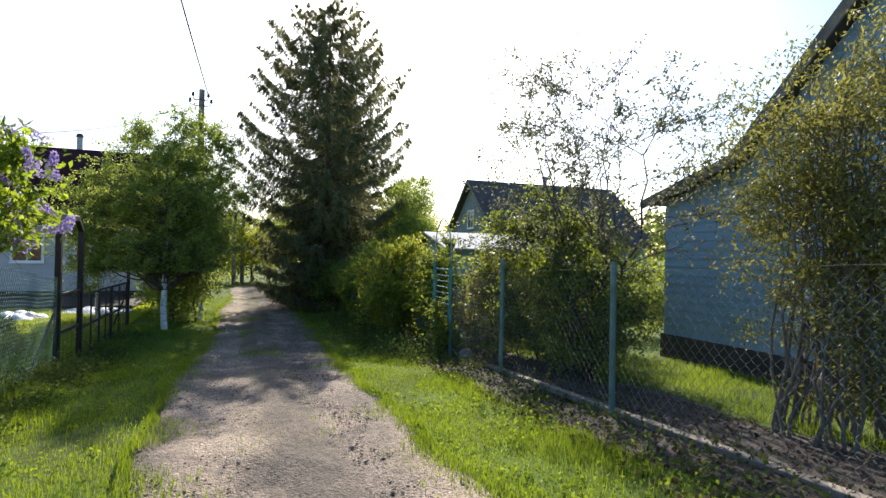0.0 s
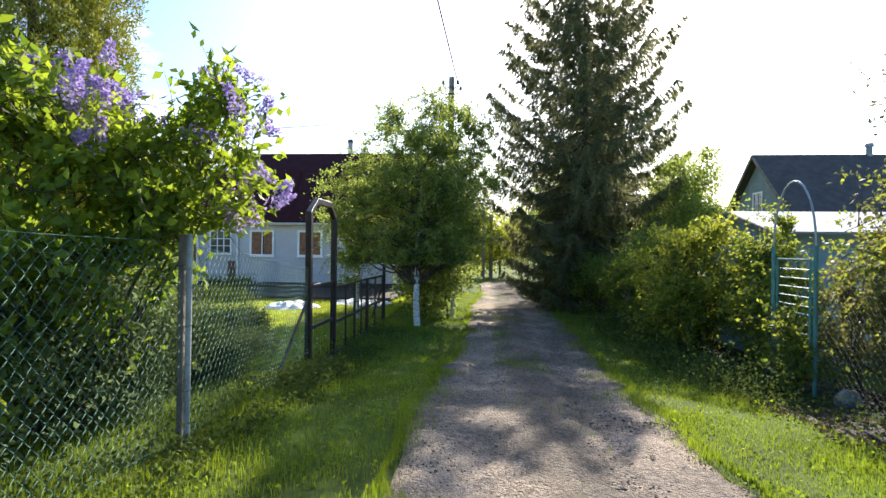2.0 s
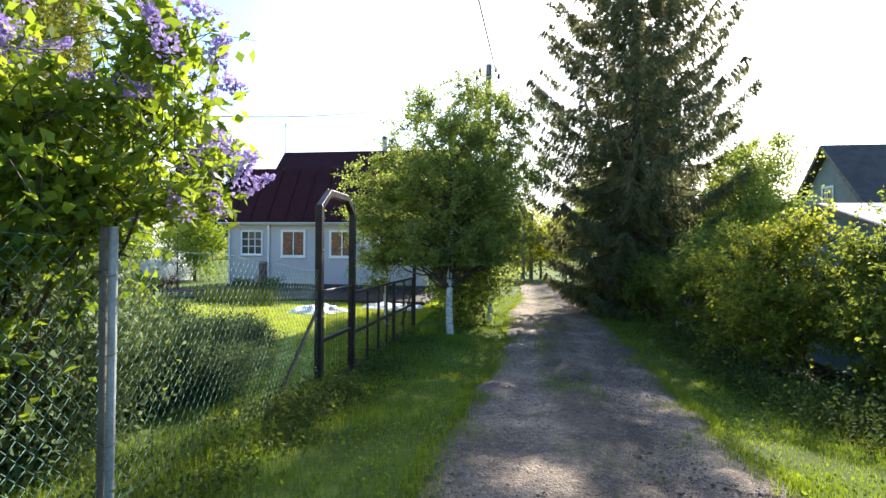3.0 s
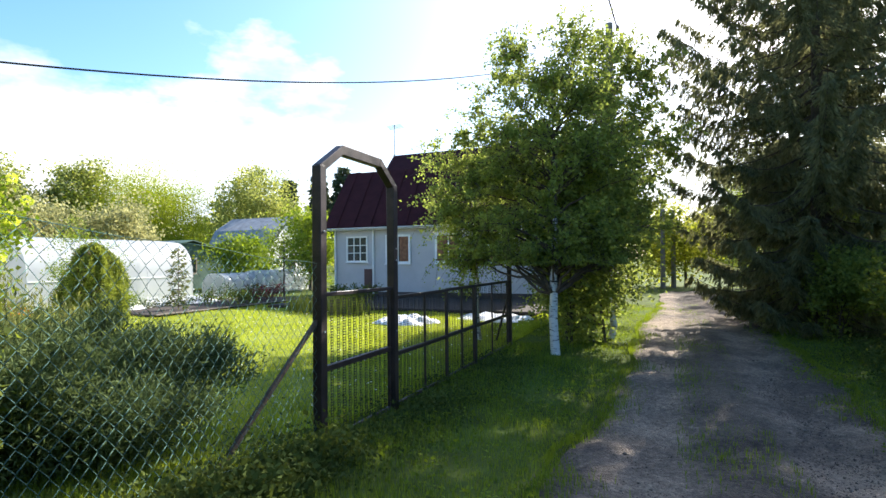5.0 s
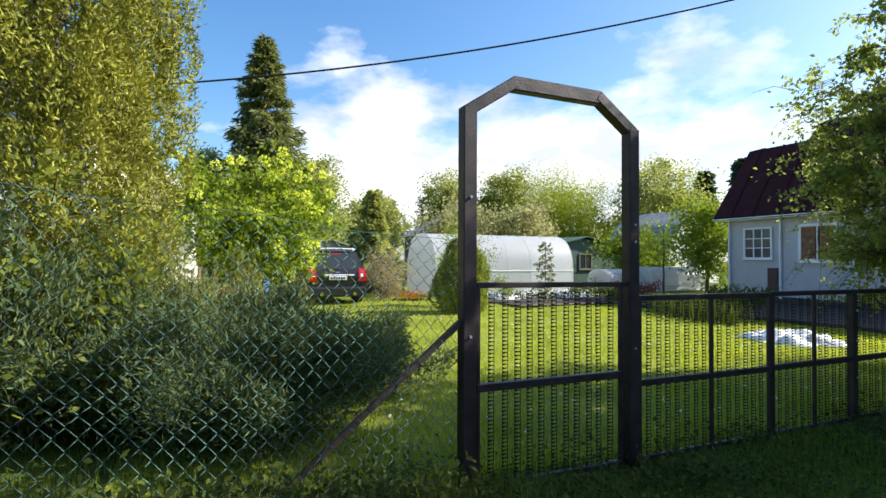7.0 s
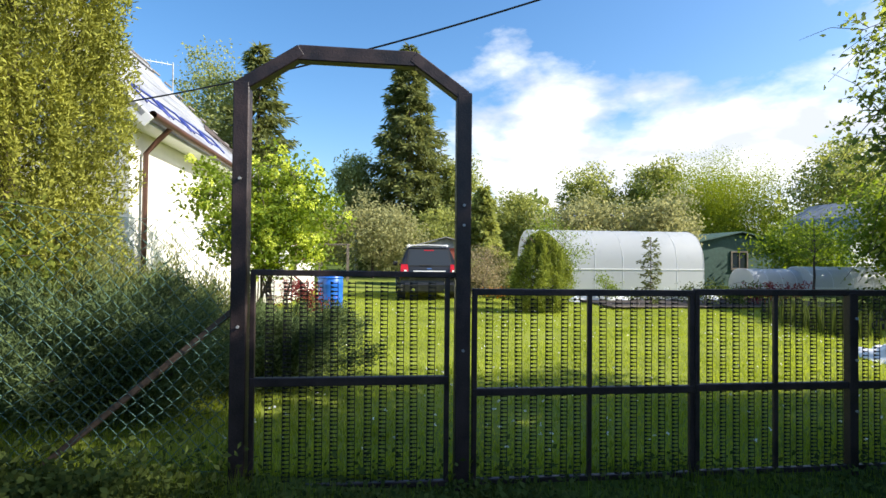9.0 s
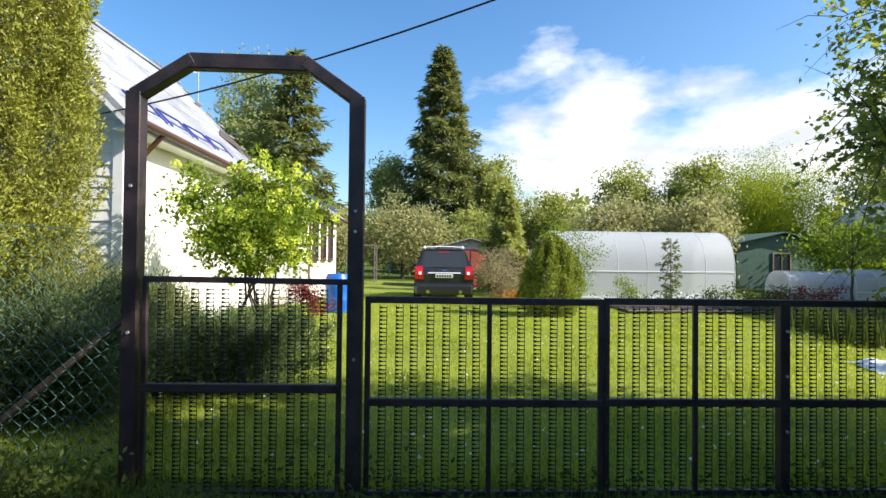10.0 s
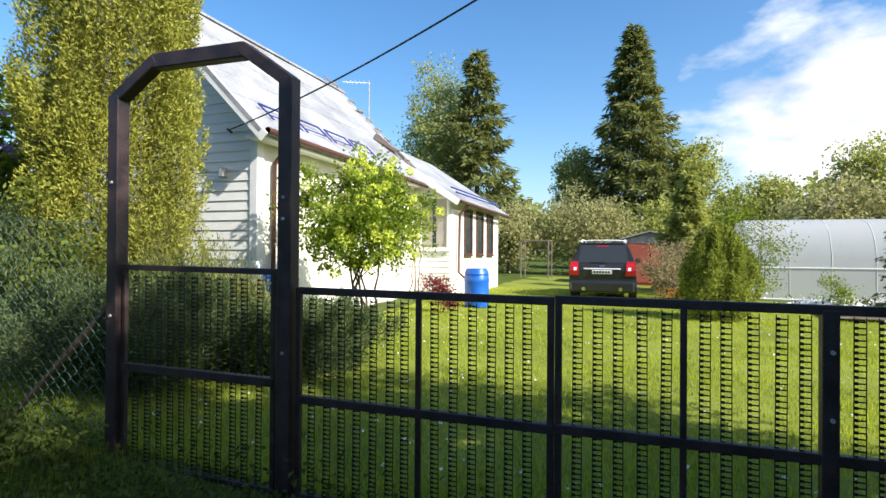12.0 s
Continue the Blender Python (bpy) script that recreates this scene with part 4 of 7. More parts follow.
bmesh.ops.create_icosphere(bm, subdivisions=3, radius=0.12, matrix=Matrix.Translation((3.62, 8.45, 0.25)))
for v in bm.verts:
    v.co += (v.co - Vector((3.62, 8.45, 0.34))) * 0.35 * noise.noise(v.co * 3.1) + Vector((0, 0, 0.02 * noise.noise(v.co * 11)))
part("stone", bm, M["stone"], rock, "", True)
grey_gate = thing("metal_gate", (3.4, 16.8, 0.0), "pale grey sheet-metal gate beside the spruce", "gate")
part("sheet", boxes(((3.38, 16.5, 0.08), (3.40, 17.4, 1.52)), bevel=0.003), M["post_grey"], grey_gate)
for y in (16.45, 17.45):
    part("post", beam((3.42, y, -0.1), (3.42, y, 1.6), 0.06), M["post_grey"], grey_gate)

# ---- houses ----


def siding(parent, p0, p1, z0, z1, out, mtl, step=0.16, name="board", top=None):
    """Horizontal lap boards on a wall from p0 to p1 (x, y), each a wedge proud of the wall; top(s) cuts them under a gable."""
    p0, p1 = Vector((*p0, 0)), Vector((*p1, 0))
    along = (p1 - p0).normalized()
    length = (p1 - p0).length
    o = Vector((*out, 0))
    z = z0
    while z < z1 - 0.02:
        hi = min(z + step, z1)
        a, b = 0.0, length
        if top:
            a, b = top(hi)
            if b - a < 0.1:
                break
        bm = bmesh.new()
        quad = []
        for s in (a, b):
            base = p0 + along * s
            quad.append([bm.verts.new(base + o * d + Vector((0, 0, h))) for d, h in ((0, z), (0.022, z), (0.006, hi), (0, hi))])
        for i in range(4):
            j = (i + 1) % 4
            bm.faces.new((quad[0][i], quad[0][j], quad[1][j], quad[1][i]))
        bm.faces.new(quad[0][::-1])
        bm.faces.new(quad[1])
        part(name, bm, mtl, parent)
        z += step


def slab(corners, thick):
    """A roof or wall slab: a polygon given by corners, with thickness along its normal."""
    bm = bmesh.new()
    c = [Vector(p) for p in corners]
    n = (c[1] - c[0]).cross(c[2] - c[0]).normalized()
    if n.z < 0:
        n = -n
    up = [bm.verts.new(p) for p in c]
    dn = [bm.verts.new(p - n * thick) for p in c]
    bm.faces.new(up)
    bm.faces.new(dn[::-1])
    for i in range(len(c)):
        j = (i + 1) % len(c)
        bm.faces.new((up[j], up[i], dn[i], dn[j]))
    bmesh.ops.recalc_face_normals(bm, faces=bm.faces)
    return bm


def prism(profile, lo, hi, axis):
    """A closed solid: a profile of (u, z) swept from lo to hi along the axis 'x' or 'y'."""
    bm = bmesh.new()
    ends = []
    for s in (lo, hi):
        ends.append([bm.verts.new((s, u, z) if axis == "x" else (u, s, z)) for u, z in profile])
    n = len(profile)
    for i in range(n):
        j = (i + 1) % n
        bm.faces.new((ends[0][i], ends[0][j], ends[1][j], ends[1][i]))
    bm.faces.new(ends[0][::-1])
    bm.faces.new(ends[1])
    bmesh.ops.recalc_face_normals(bm, faces=bm.faces)
    return bm


def window(parent, lo, hi, face, frame_mat, bars=(1, 0), w=0.07, inside=None):
    """A window with frame, panes and glazing bars on a wall facing 'x' or '-y' or 'y'; lo and hi are its corners."""
    (u0, z0), (u1, z1) = lo, hi
    kind, at, s = face
    P = (lambda u, d, z: (at + d * s, u, z)) if kind == "x" else (lambda u, d, z: (u, at + d * s, z))

    def bar(a, b, d0=0.0, d1=0.05):
        p, q = P(a[0], d0, a[1]), P(b[0], d1, b[1])
        return tuple(min(i, j) for i, j in zip(p, q)), tuple(max(i, j) for i, j in zip(p, q))

    pane = part("pane", boxes(bar((u0, z0), (u1, z1), 0.004, 0.012)), M["pane"], parent)
    fr = part("window_frame", boxes(bar((u0 - w, z0 - w), (u0, z1 + w)), bar((u1, z0 - w), (u1 + w, z1 + w)), bar((u0, z1), (u1, z1 + w)), bar((u0, z0 - w), (u1, z0))), frame_mat, parent)
    part("window_sill", boxes(bar((u0 - w - 0.03, z0 - w - 0.03), (u1 + w + 0.03, z0 - w), 0, 0.09)), frame_mat, parent)
    if inside:
        half = (u1 - u0) * 0.42
        for a, b in ((u0, u0 + half), (u1 - half, u1)):
            part("curtain", boxes(bar((a, z0), (b, z1), 0.013, 0.016)), inside, parent)
    cols, rows_ = bars
    for k in range(1, cols + 1):
        u = u0 + (u1 - u0) * k / (cols + 1)
        part("glazing_bar", boxes(bar((u - 0.02, z0), (u + 0.02, z1), 0.012, 0.035)), frame_mat, parent)
    for k in range(1, rows_ + 1):
        z = z0 + (z1 - z0) * k / (rows_ + 1)
        part("glazing_bar", boxes(bar((u0, z - 0.015), (u1, z + 0.015), 0.013, 0.033)), frame_mat, parent)


# white house with a steep pale roof
WX, WY = -7.55, 7.6
white = thing("house", (-12, 5, 0), "white boarded house with a steep pale roof and shed extension", "house")
ridge_y, ridge_z, eave_z = 5.0, 6.2, 3.32
slope = (ridge_z - eave_z) / (7.85 - ridge_y)
part("wall", prism([(2.4, -0.2), (WY, -0.2), (WY, 3.48), (ridge_y, ridge_z - 0.12), (2.4, 3.48)], -14.5, WX, "x"), M["cream"], white)
siding(white, (WX, 2.4), (WX, WY), 0.35, 6.1, (1, 0), M["white_board"], 0.165,
       top=lambda z: (max(0.0, ridge_y - (ridge_z - z) / slope - 2.4 + 0.05), min(WY - 2.4, ridge_y + (ridge_z - z) / slope - 2.4 - 0.05)))
part("corner_board", boxes(((WX - 0.02, WY - 0.12, -0.1), (WX + 0.035, WY + 0.03, 3.5)), bevel=0.004), M["white_trim"], white)
part("corner_board", boxes(((WX - 0.14, WY - 0.02, -0.1), (WX - 0.02, WY + 0.032, 3.45)), bevel=0.004), M["white_trim"], white)
roof = part("roof", slab([(WX + 0.35, ridge_y, ridge_z), (WX + 0.35, 7.95, eave_z - 0.08), (-14.75, 7.95, eave_z - 0.08), (-14.75, ridge_y, ridge_z)], 0.07), M["roof_pale"], white, "pale weathered sheet roof with worn patches")
part("roof", slab([(WX + 0.35, ridge_y, ridge_z), (-14.75, ridge_y, ridge_z), (-14.75, 2.05, eave_z - 0.08), (WX + 0.35, 2.05, eave_z - 0.08)], 0.07), M["roof_pale"], white)
part("ridge_cap", beam((WX + 0.36, ridge_y, ridge_z + 0.01), (-14.75, ridge_y, ridge_z + 0.01), 0.16, 0.05), M["roof_pale"], white)
part("barge_board", beam((WX + 0.33, 7.99, eave_z - 0.21), (WX + 0.33, ridge_y, ridge_z - 0.10), 0.035, 0.17), M["white_trim"], white)
part("barge_board", beam((WX + 0.33, 2.01, eave_z - 0.21), (WX + 0.33, ridge_y, ridge_z - 0.10), 0.035, 0.17), M["white_trim"], white)
part("soffit", boxes(((-14.2, WY + 0.02, 3.12), (WX + 0.3, 7.93, 3.16))), M["white_trim"], white)
for k in range(4):
    x = -7.75 - k * 1.02
    z = eave_z + 0.28
    part("snow_guard", tubes([([(x - 0.08, 7.72, z - 0.06), (x + 0.06, 7.5, z + 0.20), (x - 0.74, 7.5, z + 0.20), (x - 0.92, 7.72, z - 0.06)], 0.017)], 6), M["snow_guard"], white, "blue tubular snow guard")
    part("snow_guard", tubes([([(x - 0.04, 7.65, z + 0.02), (x - 0.86, 7.65, z + 0.02)], 0.012)], 5), M["snow_guard"], white)
# ladder lying along the far verge; dark slab for shade under raised sheet
for s_ in (-14.62, -14.28):
    part("ladder_rail", beam((s_, ridge_y - 0.25, ridge_z + 0.10), (s_, 7.5, eave_z + 0.42), 0.05, 0.06), M["pole_wood"], white, "weathered wooden roof ladder")
for k in range(9):
    y = ridge_y - 0.1 + k * 0.3
    z = ridge_z + 0.08 - (y - ridge_y) * slope
    part("ladder_rung", beam((-14.66, y, z + 0.03), (-14.24, y, z + 0.03), 0.04, 0.04), M["pole_wood"], white)
part("ladder_hook", beam((-14.3, ridge_y + 0.1, ridge_z + 0.02), (-14.2, ridge_y - 0.3, ridge_z + 0.38), 0.05, 0.05), M["pole_wood"], white)
part("sheet_shade", slab([(-13.2, 6.85, eave_z + 1.05), (-13.9, 6.6, eave_z + 1.36), (-14.2, 7.35, eave_z + 0.66)], 0.02), M["roof_dark"], white, "dark slab standing in for shade under a raised roof sheet")
for k in range(5):
    y = 7.3 - k * 0.52
    z = eave_z + (7.85 - y) * slope
    part("roof_lap", beam((WX + 0.34, y, z + 0.015), (-14.73, y, z + 0.015), 0.012, 0.05), M["roof_pale"], white)
gut = part("gutter", tubes([([(WX + 0.3, 8.03, 3.22), (-11, 8.03, 3.19), (-14.2, 8.03, 3.16)], 0.055)], 10), M["brown_trim"], white)
part("downpipe", tubes([([(WX - 0.35, 8.02, 3.18), (WX - 0.35, 7.85, 3.0), (WX - 0.35, 7.68, 2.8), (WX - 0.35, 7.67, 1.0), (WX - 0.35, 7.67, 0.2)], 0.04)], 8), M["brown_trim"], white, "brown downpipe")
part("lamp", boxes(((WX + 0.02, 6.9, 2.55), (WX + 0.12, 7.02, 2.72)), bevel=0.02), M["post_grey"], white)
part("bracket", beam((WX + 0.02, 7.1, 3.30), (WX + 0.14, 7.1, 3.34), 0.03), M["insulator"], white)
# extension with its own low roof
EX0, EX1, EY = -14.3, -19.8, 8.7
ext = part("extension", prism([(3.0, -0.2), (EY, -0.2), (EY, 2.82), (5.9, 4.62), (3.0, 4.62)], EX1, EX0, "x"), M["cream"], white)
siding(white, (EX0, 7.62), (EX0, EY), 0.25, 1.4, (1, 0), M["white_board"], 0.165)
part("roof", slab([(EX0 + 0.3, 5.9, 4.78), (EX0 + 0.3, 9.0, 2.74), (EX1 - 0.4, 9.0, 2.74), (EX1 - 0.4, 5.9, 4.78)], 0.06), M["roof_pale"], white)
part("barge_board", beam((EX0 + 0.29, 9.02, 2.66), (EX0 + 0.29, 5.95, 4.67), 0.03, 0.17), M["white_trim"], white)
part("gutter", tubes([([(EX0 + 0.3, 9.06, 2.7), (-17, 9.06, 2.67), (EX1 - 0.4, 9.06, 2.64)], 0.05)], 10), M["brown_trim"], white)
part("downpipe", tubes([([(EX0 - 0.5, 9.05, 2.66), (EX0 - 0.5, 8.8, 2.4), (EX0 - 0.5, 8.78, 0.75), (EX0 - 0.5, 8.95, 0.6)], 0.04)], 8), M["brown_trim"], white)
part("snow_guard", tubes([([(EX0 - 0.3, 8.75, 3.02), (-17.5, 8.75, 3.02), (EX1, 8.75, 3.02)], 0.022)], 6), M["snow_guard"], white)
part("snow_guard", tubes([([(EX0 - 0.3, 8.6, 3.16), (-17.5, 8.6, 3.16), (EX1, 8.6, 3.16)], 0.022)], 6), M["snow_guard"], white)
window(white, (7.85, 1.45), (8.6, 2.8), ("x", EX0 + 0.004, 1), M["white_trim"], (0, 0), inside=M["screen"])
for x in (-15.9, -17.2, -18.5):
    window(white, (x - 0.32, 1.3), (x + 0.32, 2.55), ("y", EY + 0.004, 1), M["brown_trim"], (0, 0))
aerial = thing("roof_aerial", (-17.5, 4.49, 6.05), "thin metal television aerial behind the roof ridge", "aerial")
part("mast", cylinder((-17.5, 4.49, 2.5), (-17.5, 4.49, 7.41), 0.022, 8), M["post_grey"], aerial)
part("boom", cylinder((-17.5, 4.49, 7.36), (-17.20, 3.59, 7.41), 0.014, 6), M["white_trim"], aerial)
for k in range(6):
    part("element", cylinder((-17.5 + k * 0.05 - 0.2, 4.49 - k * 0.15 - 0.07, 7.38), (-17.5 + k * 0.05 + 0.2, 4.49 - k * 0.15 + 0.07, 7.39), 0.006, 5), M["white_trim"], aerial)

# house with the dark red roof
red = thing("house", (-8, 29, 0), "pale grey sided house with a dark maroon mansard roof", "house")
RY, RX0, RX1 = 26.0, -13.2, -3.2
part("wall", boxes(((RX0, RY, -0.2), (RX1, 34.5, 2.95))), M["grey_siding"], red)
siding(red, (RX0, RY), (RX1, RY), 0.2, 2.9, (0, -1), M["grey_siding"], 0.19)
part("plinth", boxes(((RX0 - 0.03, RY - 0.05, -0.2), (RX1 + 0.03, RY - 0.025, 0.22))), M["roof_dark"], red)
part("roof", slab([(RX0 - 0.3, RY - 0.45, 2.9), (RX0 - 0.1, 27.2, 5.4), (RX1 + 0.3, 27.2, 5.4), (RX1 + 0.3, RY - 0.45, 2.9)], 0.08), M["roof_maroon"], red, "dark maroon sheet roof")
part("roof", slab([(-12.75, 29.1, 5.36), (-12.75, 30.5, 6.75), (RX1 + 0.3, 30.5, 6.75), (RX1 + 0.3, 29.1, 5.36)], 0.08), M["roof_maroon"], red)
part("roof", slab([(-12.75, 30.5, 6.75), (-12.75, 35, 2.9), (RX1 + 0.3, 35, 2.9), (RX1 + 0.3, 30.5, 6.75)], 0.08), M["roof_maroon"], red)
part("gable", prism([(27.25, 5.3), (29.1, 5.3), (30.5, 6.65), (34.4, 3.3), (34.4, 2.9), (26.2, 2.9)], -12.7, RX1, "x"), M["roof_maroon"], red)
part("roof", slab([(RX0 - 0.3, RY - 0.45, 2.9), (RX0 - 0.3, 34.8, 2.9), (RX0 - 0.1, 33.2, 5.4), (RX0 - 0.1, 27.2, 5.4)], 0.08), M["roof_maroon"], red)
part("roof", slab([(RX0 - 0.1, 27.2, 5.4), (RX0 - 0.1, 33.2, 5.4), (-12.7, 33.2, 5.43), (-12.7, 27.2, 5.43)], 0.08), M["roof_maroon"], red)
for k in range(12):
    x = RX0 + 0.4 + k * 0.8
    part("seam", beam((x, RY - 0.47, 2.93), (x, 27.18, 5.42), 0.03, 0.03, 0.0), M["roof_maroon"], red)
part("fascia", beam((RX0 - 0.3, RY - 0.47, 2.83), (RX1 + 0.3, RY - 0.47, 2.83), 0.1, 0.03), M["white_trim"], red)
part("soffit", boxes(((RX0 - 0.28, RY - 0.44, 2.77), (RX1 + 0.28, RY - 0.02, 2.79))), M["white_trim"], red)
for x in (RX0 + 0.05, -11.3):
    part("downpipe", cylinder((x, RY - 0.09, 0.15), (x, RY - 0.09, 2.8), 0.04, 10), M["white_trim"], red)
window(red, (-12.55, 1.5), (-11.65, 2.45), ("y", RY - 0.026, -1), M["white_trim"], (2, 2), 0.06)
window(red, (-10.65, 1.45), (-9.7, 2.45), ("y", RY - 0.026, -1), M["white_trim"], (1, 0), 0.09, M["curtain"])
window(red, (-8.45, 1.45), (-7.5, 2.45), ("y", RY - 0.026, -1), M["white_trim"], (1, 0), 0.09, M["curtain"])
window(red, (-6.3, 1.45), (-5.35, 2.45), ("y", RY - 0.026, -1), M["white_trim"], (1, 0), 0.09, M["curtain"])
part("hatch", boxes(((-11.75, RY - 0.08, 0.25), (-11.4, RY - 0.03, 1.15)), bevel=0.005), M["door_maroon"], red)
chim = part("chimney", cylinder((-7.5, 31.0, 5.9), (-7.5, 31.0, 7.45), 0.13, 12), M["post_grey"], red)
part("cowl", cylinder((-7.5, 31.0, 7.42), (-7.5, 31.0, 7.58), 0.17, 12, 0.12), M["roof_dark"], chim)
aer2 = thing("roof_aerial", (-13.0, 30.5, 6.7), "thin metal aerial above the maroon roof", "aerial")
part("mast", cylinder((-12.7, 30.5, 6.6), (-12.7, 30.5, 8.3), 0.025, 6), M["post_grey"], aer2)
for k in range(4):
    part("element", cylinder((-13.1, 30.45 + k * 0.1, 8.25 - 0.03 * k), (-12.3, 30.45 + k * 0.1, 8.27 - 0.03 * k), 0.012, 5), M["post_grey"], aer2)

# blue boarded house behind the right hedge
blue = thing("house", (9.5, 4.5, 0.3), "pale blue boarded house with a steep dark gable roof", "house")
BX = 7.2
bslope = 1.0
part("wall", prism([(0.3, 0.0), (7.7, 0.0), (7.7, 3.0), (6.1, 3.4), (3.2, 6.3), (0.3, 3.4)], BX, 14, "x"), M["blue_board"], blue)
siding(blue, (BX, 0.3), (BX, 7.7), 0.62, 6.0, (-1, 0), M["blue_board"], 0.15,
       top=lambda z: (max(0.0, z - 3.4 + 0.06), 7.4 if z < 3.0 else (5.75 if z < 3.4 else 6.3 - z + 2.84)))
part("plinth", boxes(((BX - 0.05, 0.25, 0.0), (BX + 0.01, 7.75, 0.62))), M["roof_dark"], blue)
part("roof", slab([(BX - 0.28, 3.2, 6.48), (BX - 0.28, 6.1, 3.56), (14.3, 6.1, 3.56), (14.3, 3.2, 6.48)], 0.08), M["roof_dark"], blue)
part("roof", slab([(BX - 0.28, 6.1, 3.56), (BX - 0.28, 8.05, 3.02), (14.3, 8.05, 3.02), (14.3, 6.1, 3.56)], 0.08), M["roof_dark"], blue)
part("roof", slab([(BX - 0.28, 3.2, 6.48), (14.3, 3.2, 6.48), (14.3, -0.2, 3.06), (BX - 0.28, -0.2, 3.06)], 0.08), M["roof_dark"], blue)
part("barge_board", beam((BX - 0.27, 6.1, 3.46), (BX - 0.27, 3.2, 6.38), 0.03, 0.16), M["old_wood"], blue)
part("barge_board", beam((BX - 0.27, 8.05, 2.93), (BX - 0.27, 6.1, 3.46), 0.03, 0.14), M["old_wood"], blue)
part("barge_board", beam((BX - 0.27, -0.2, 2.96), (BX - 0.27, 3.2, 6.38), 0.03, 0.16), M["old_wood"], blue)

# dark-roofed house and low shed further on the right
dark = thing("house", (18, 30.8, 0), "dark-roofed house with a grey boarded gable behind the hedge", "house")
part("wall", prism([(26.9, -0.2), (34.7, -0.2), (34.7, 2.9), (30.8, 6.35), (26.9, 2.9)], 13.4, 23.5, "x"), M["gable_grey"], dark)
siding(dark, (13.4, 26.9), (13.4, 34.7), 0.3, 6.2, (-1, 0), M["gable_grey"], 0.2, top=lambda z: (max(0.0, (z - 2.9) * 1.13 + 0.05), min(7.8, 7.8 - (z - 2.9) * 1.13 - 0.05)))
part("roof", slab([(13.05, 30.8, 6.66), (23.9, 30.8, 6.66), (23.9, 26.5, 2.75), (13.05, 26.5, 2.75)], 0.08), M["roof_dark"], dark, "dark brown sheet roof")
part("roof", slab([(13.05, 30.8, 6.66), (13.05, 35.1, 2.75), (23.9, 35.1, 2.75), (23.9, 30.8, 6.66)], 0.08), M["roof_dark"], dark)
for y_ in (26.5, 35.1):
    part("barge_board", beam((13.04, y_, 2.66), (13.04, 30.8, 6.57), 0.03, 0.16), M["old_wood"], dark)
window(dark, (30.4, 3.7), (31.2, 4.7), ("x", 13.376, -1), M["white_trim"], (1, 1), 0.08)
part("chimney", cylinder((18.6, 30.8, 6.4), (18.6, 30.8, 7.05), 0.14, 12), M["roof_slate"], dark)
part("cowl", cylinder((18.6, 30.8, 7.05), (18.6, 30.8, 7.2), 0.22, 12, 0.16), M["roof_slate"], dark)
shed = thing("shed", (5.8, 13.3, 0), "low blue-painted shed with a pale sheet roof among the bushes", "shed")
part("wall", prism([(11.9, -0.1), (14.7, -0.1), (14.7, 2.1), (13.3, 2.46), (11.9, 2.1)], 4.7, 7.2, "x"), M["blue_board"], shed)
siding(shed, (4.7, 11.9), (4.7, 14.7), 0.1, 2.1, (-1, 0), M["blue_board"], 0.17)
part("roof", slab([(4.45, 13.3, 2.56), (7.5, 13.3, 2.56), (7.5, 11.6, 2.12), (4.45, 11.6, 2.12)], 0.04), M["roof_slate"], shed, "pale weathered sheet roof")
part("roof", slab([(4.45, 13.3, 2.56), (4.45, 15.0, 2.12), (7.5, 15.0, 2.12), (7.5, 13.3, 2.56)], 0.04), M["roof_slate"], shed)
for y_ in (11.6, 15.0):
    part("barge_board", beam((4.44, y_, 2.06), (4.44, 13.3, 2.50), 0.025, 0.10), M["old_wood"], shed)

# ---- trees and shrubs ----


def limb(rng, p, q, r0, r1, n=6, wander=0.06, sag=0.0):
    t = np.linspace(0, 1, n)[:, None]
    pts = np.asarray(p)[None] * (1 - t) + np.asarray(q)[None] * t
    length = np.linalg.norm(np.asarray(q) - np.asarray(p))
    pts[1:-1] += rng.normal(0, wander * length / 3, (n - 2, 3))
    pts[:, 2] += sag * length * np.sin(t[:, 0] * np.pi)
    return pts, np.linspace(r0, r1, n)


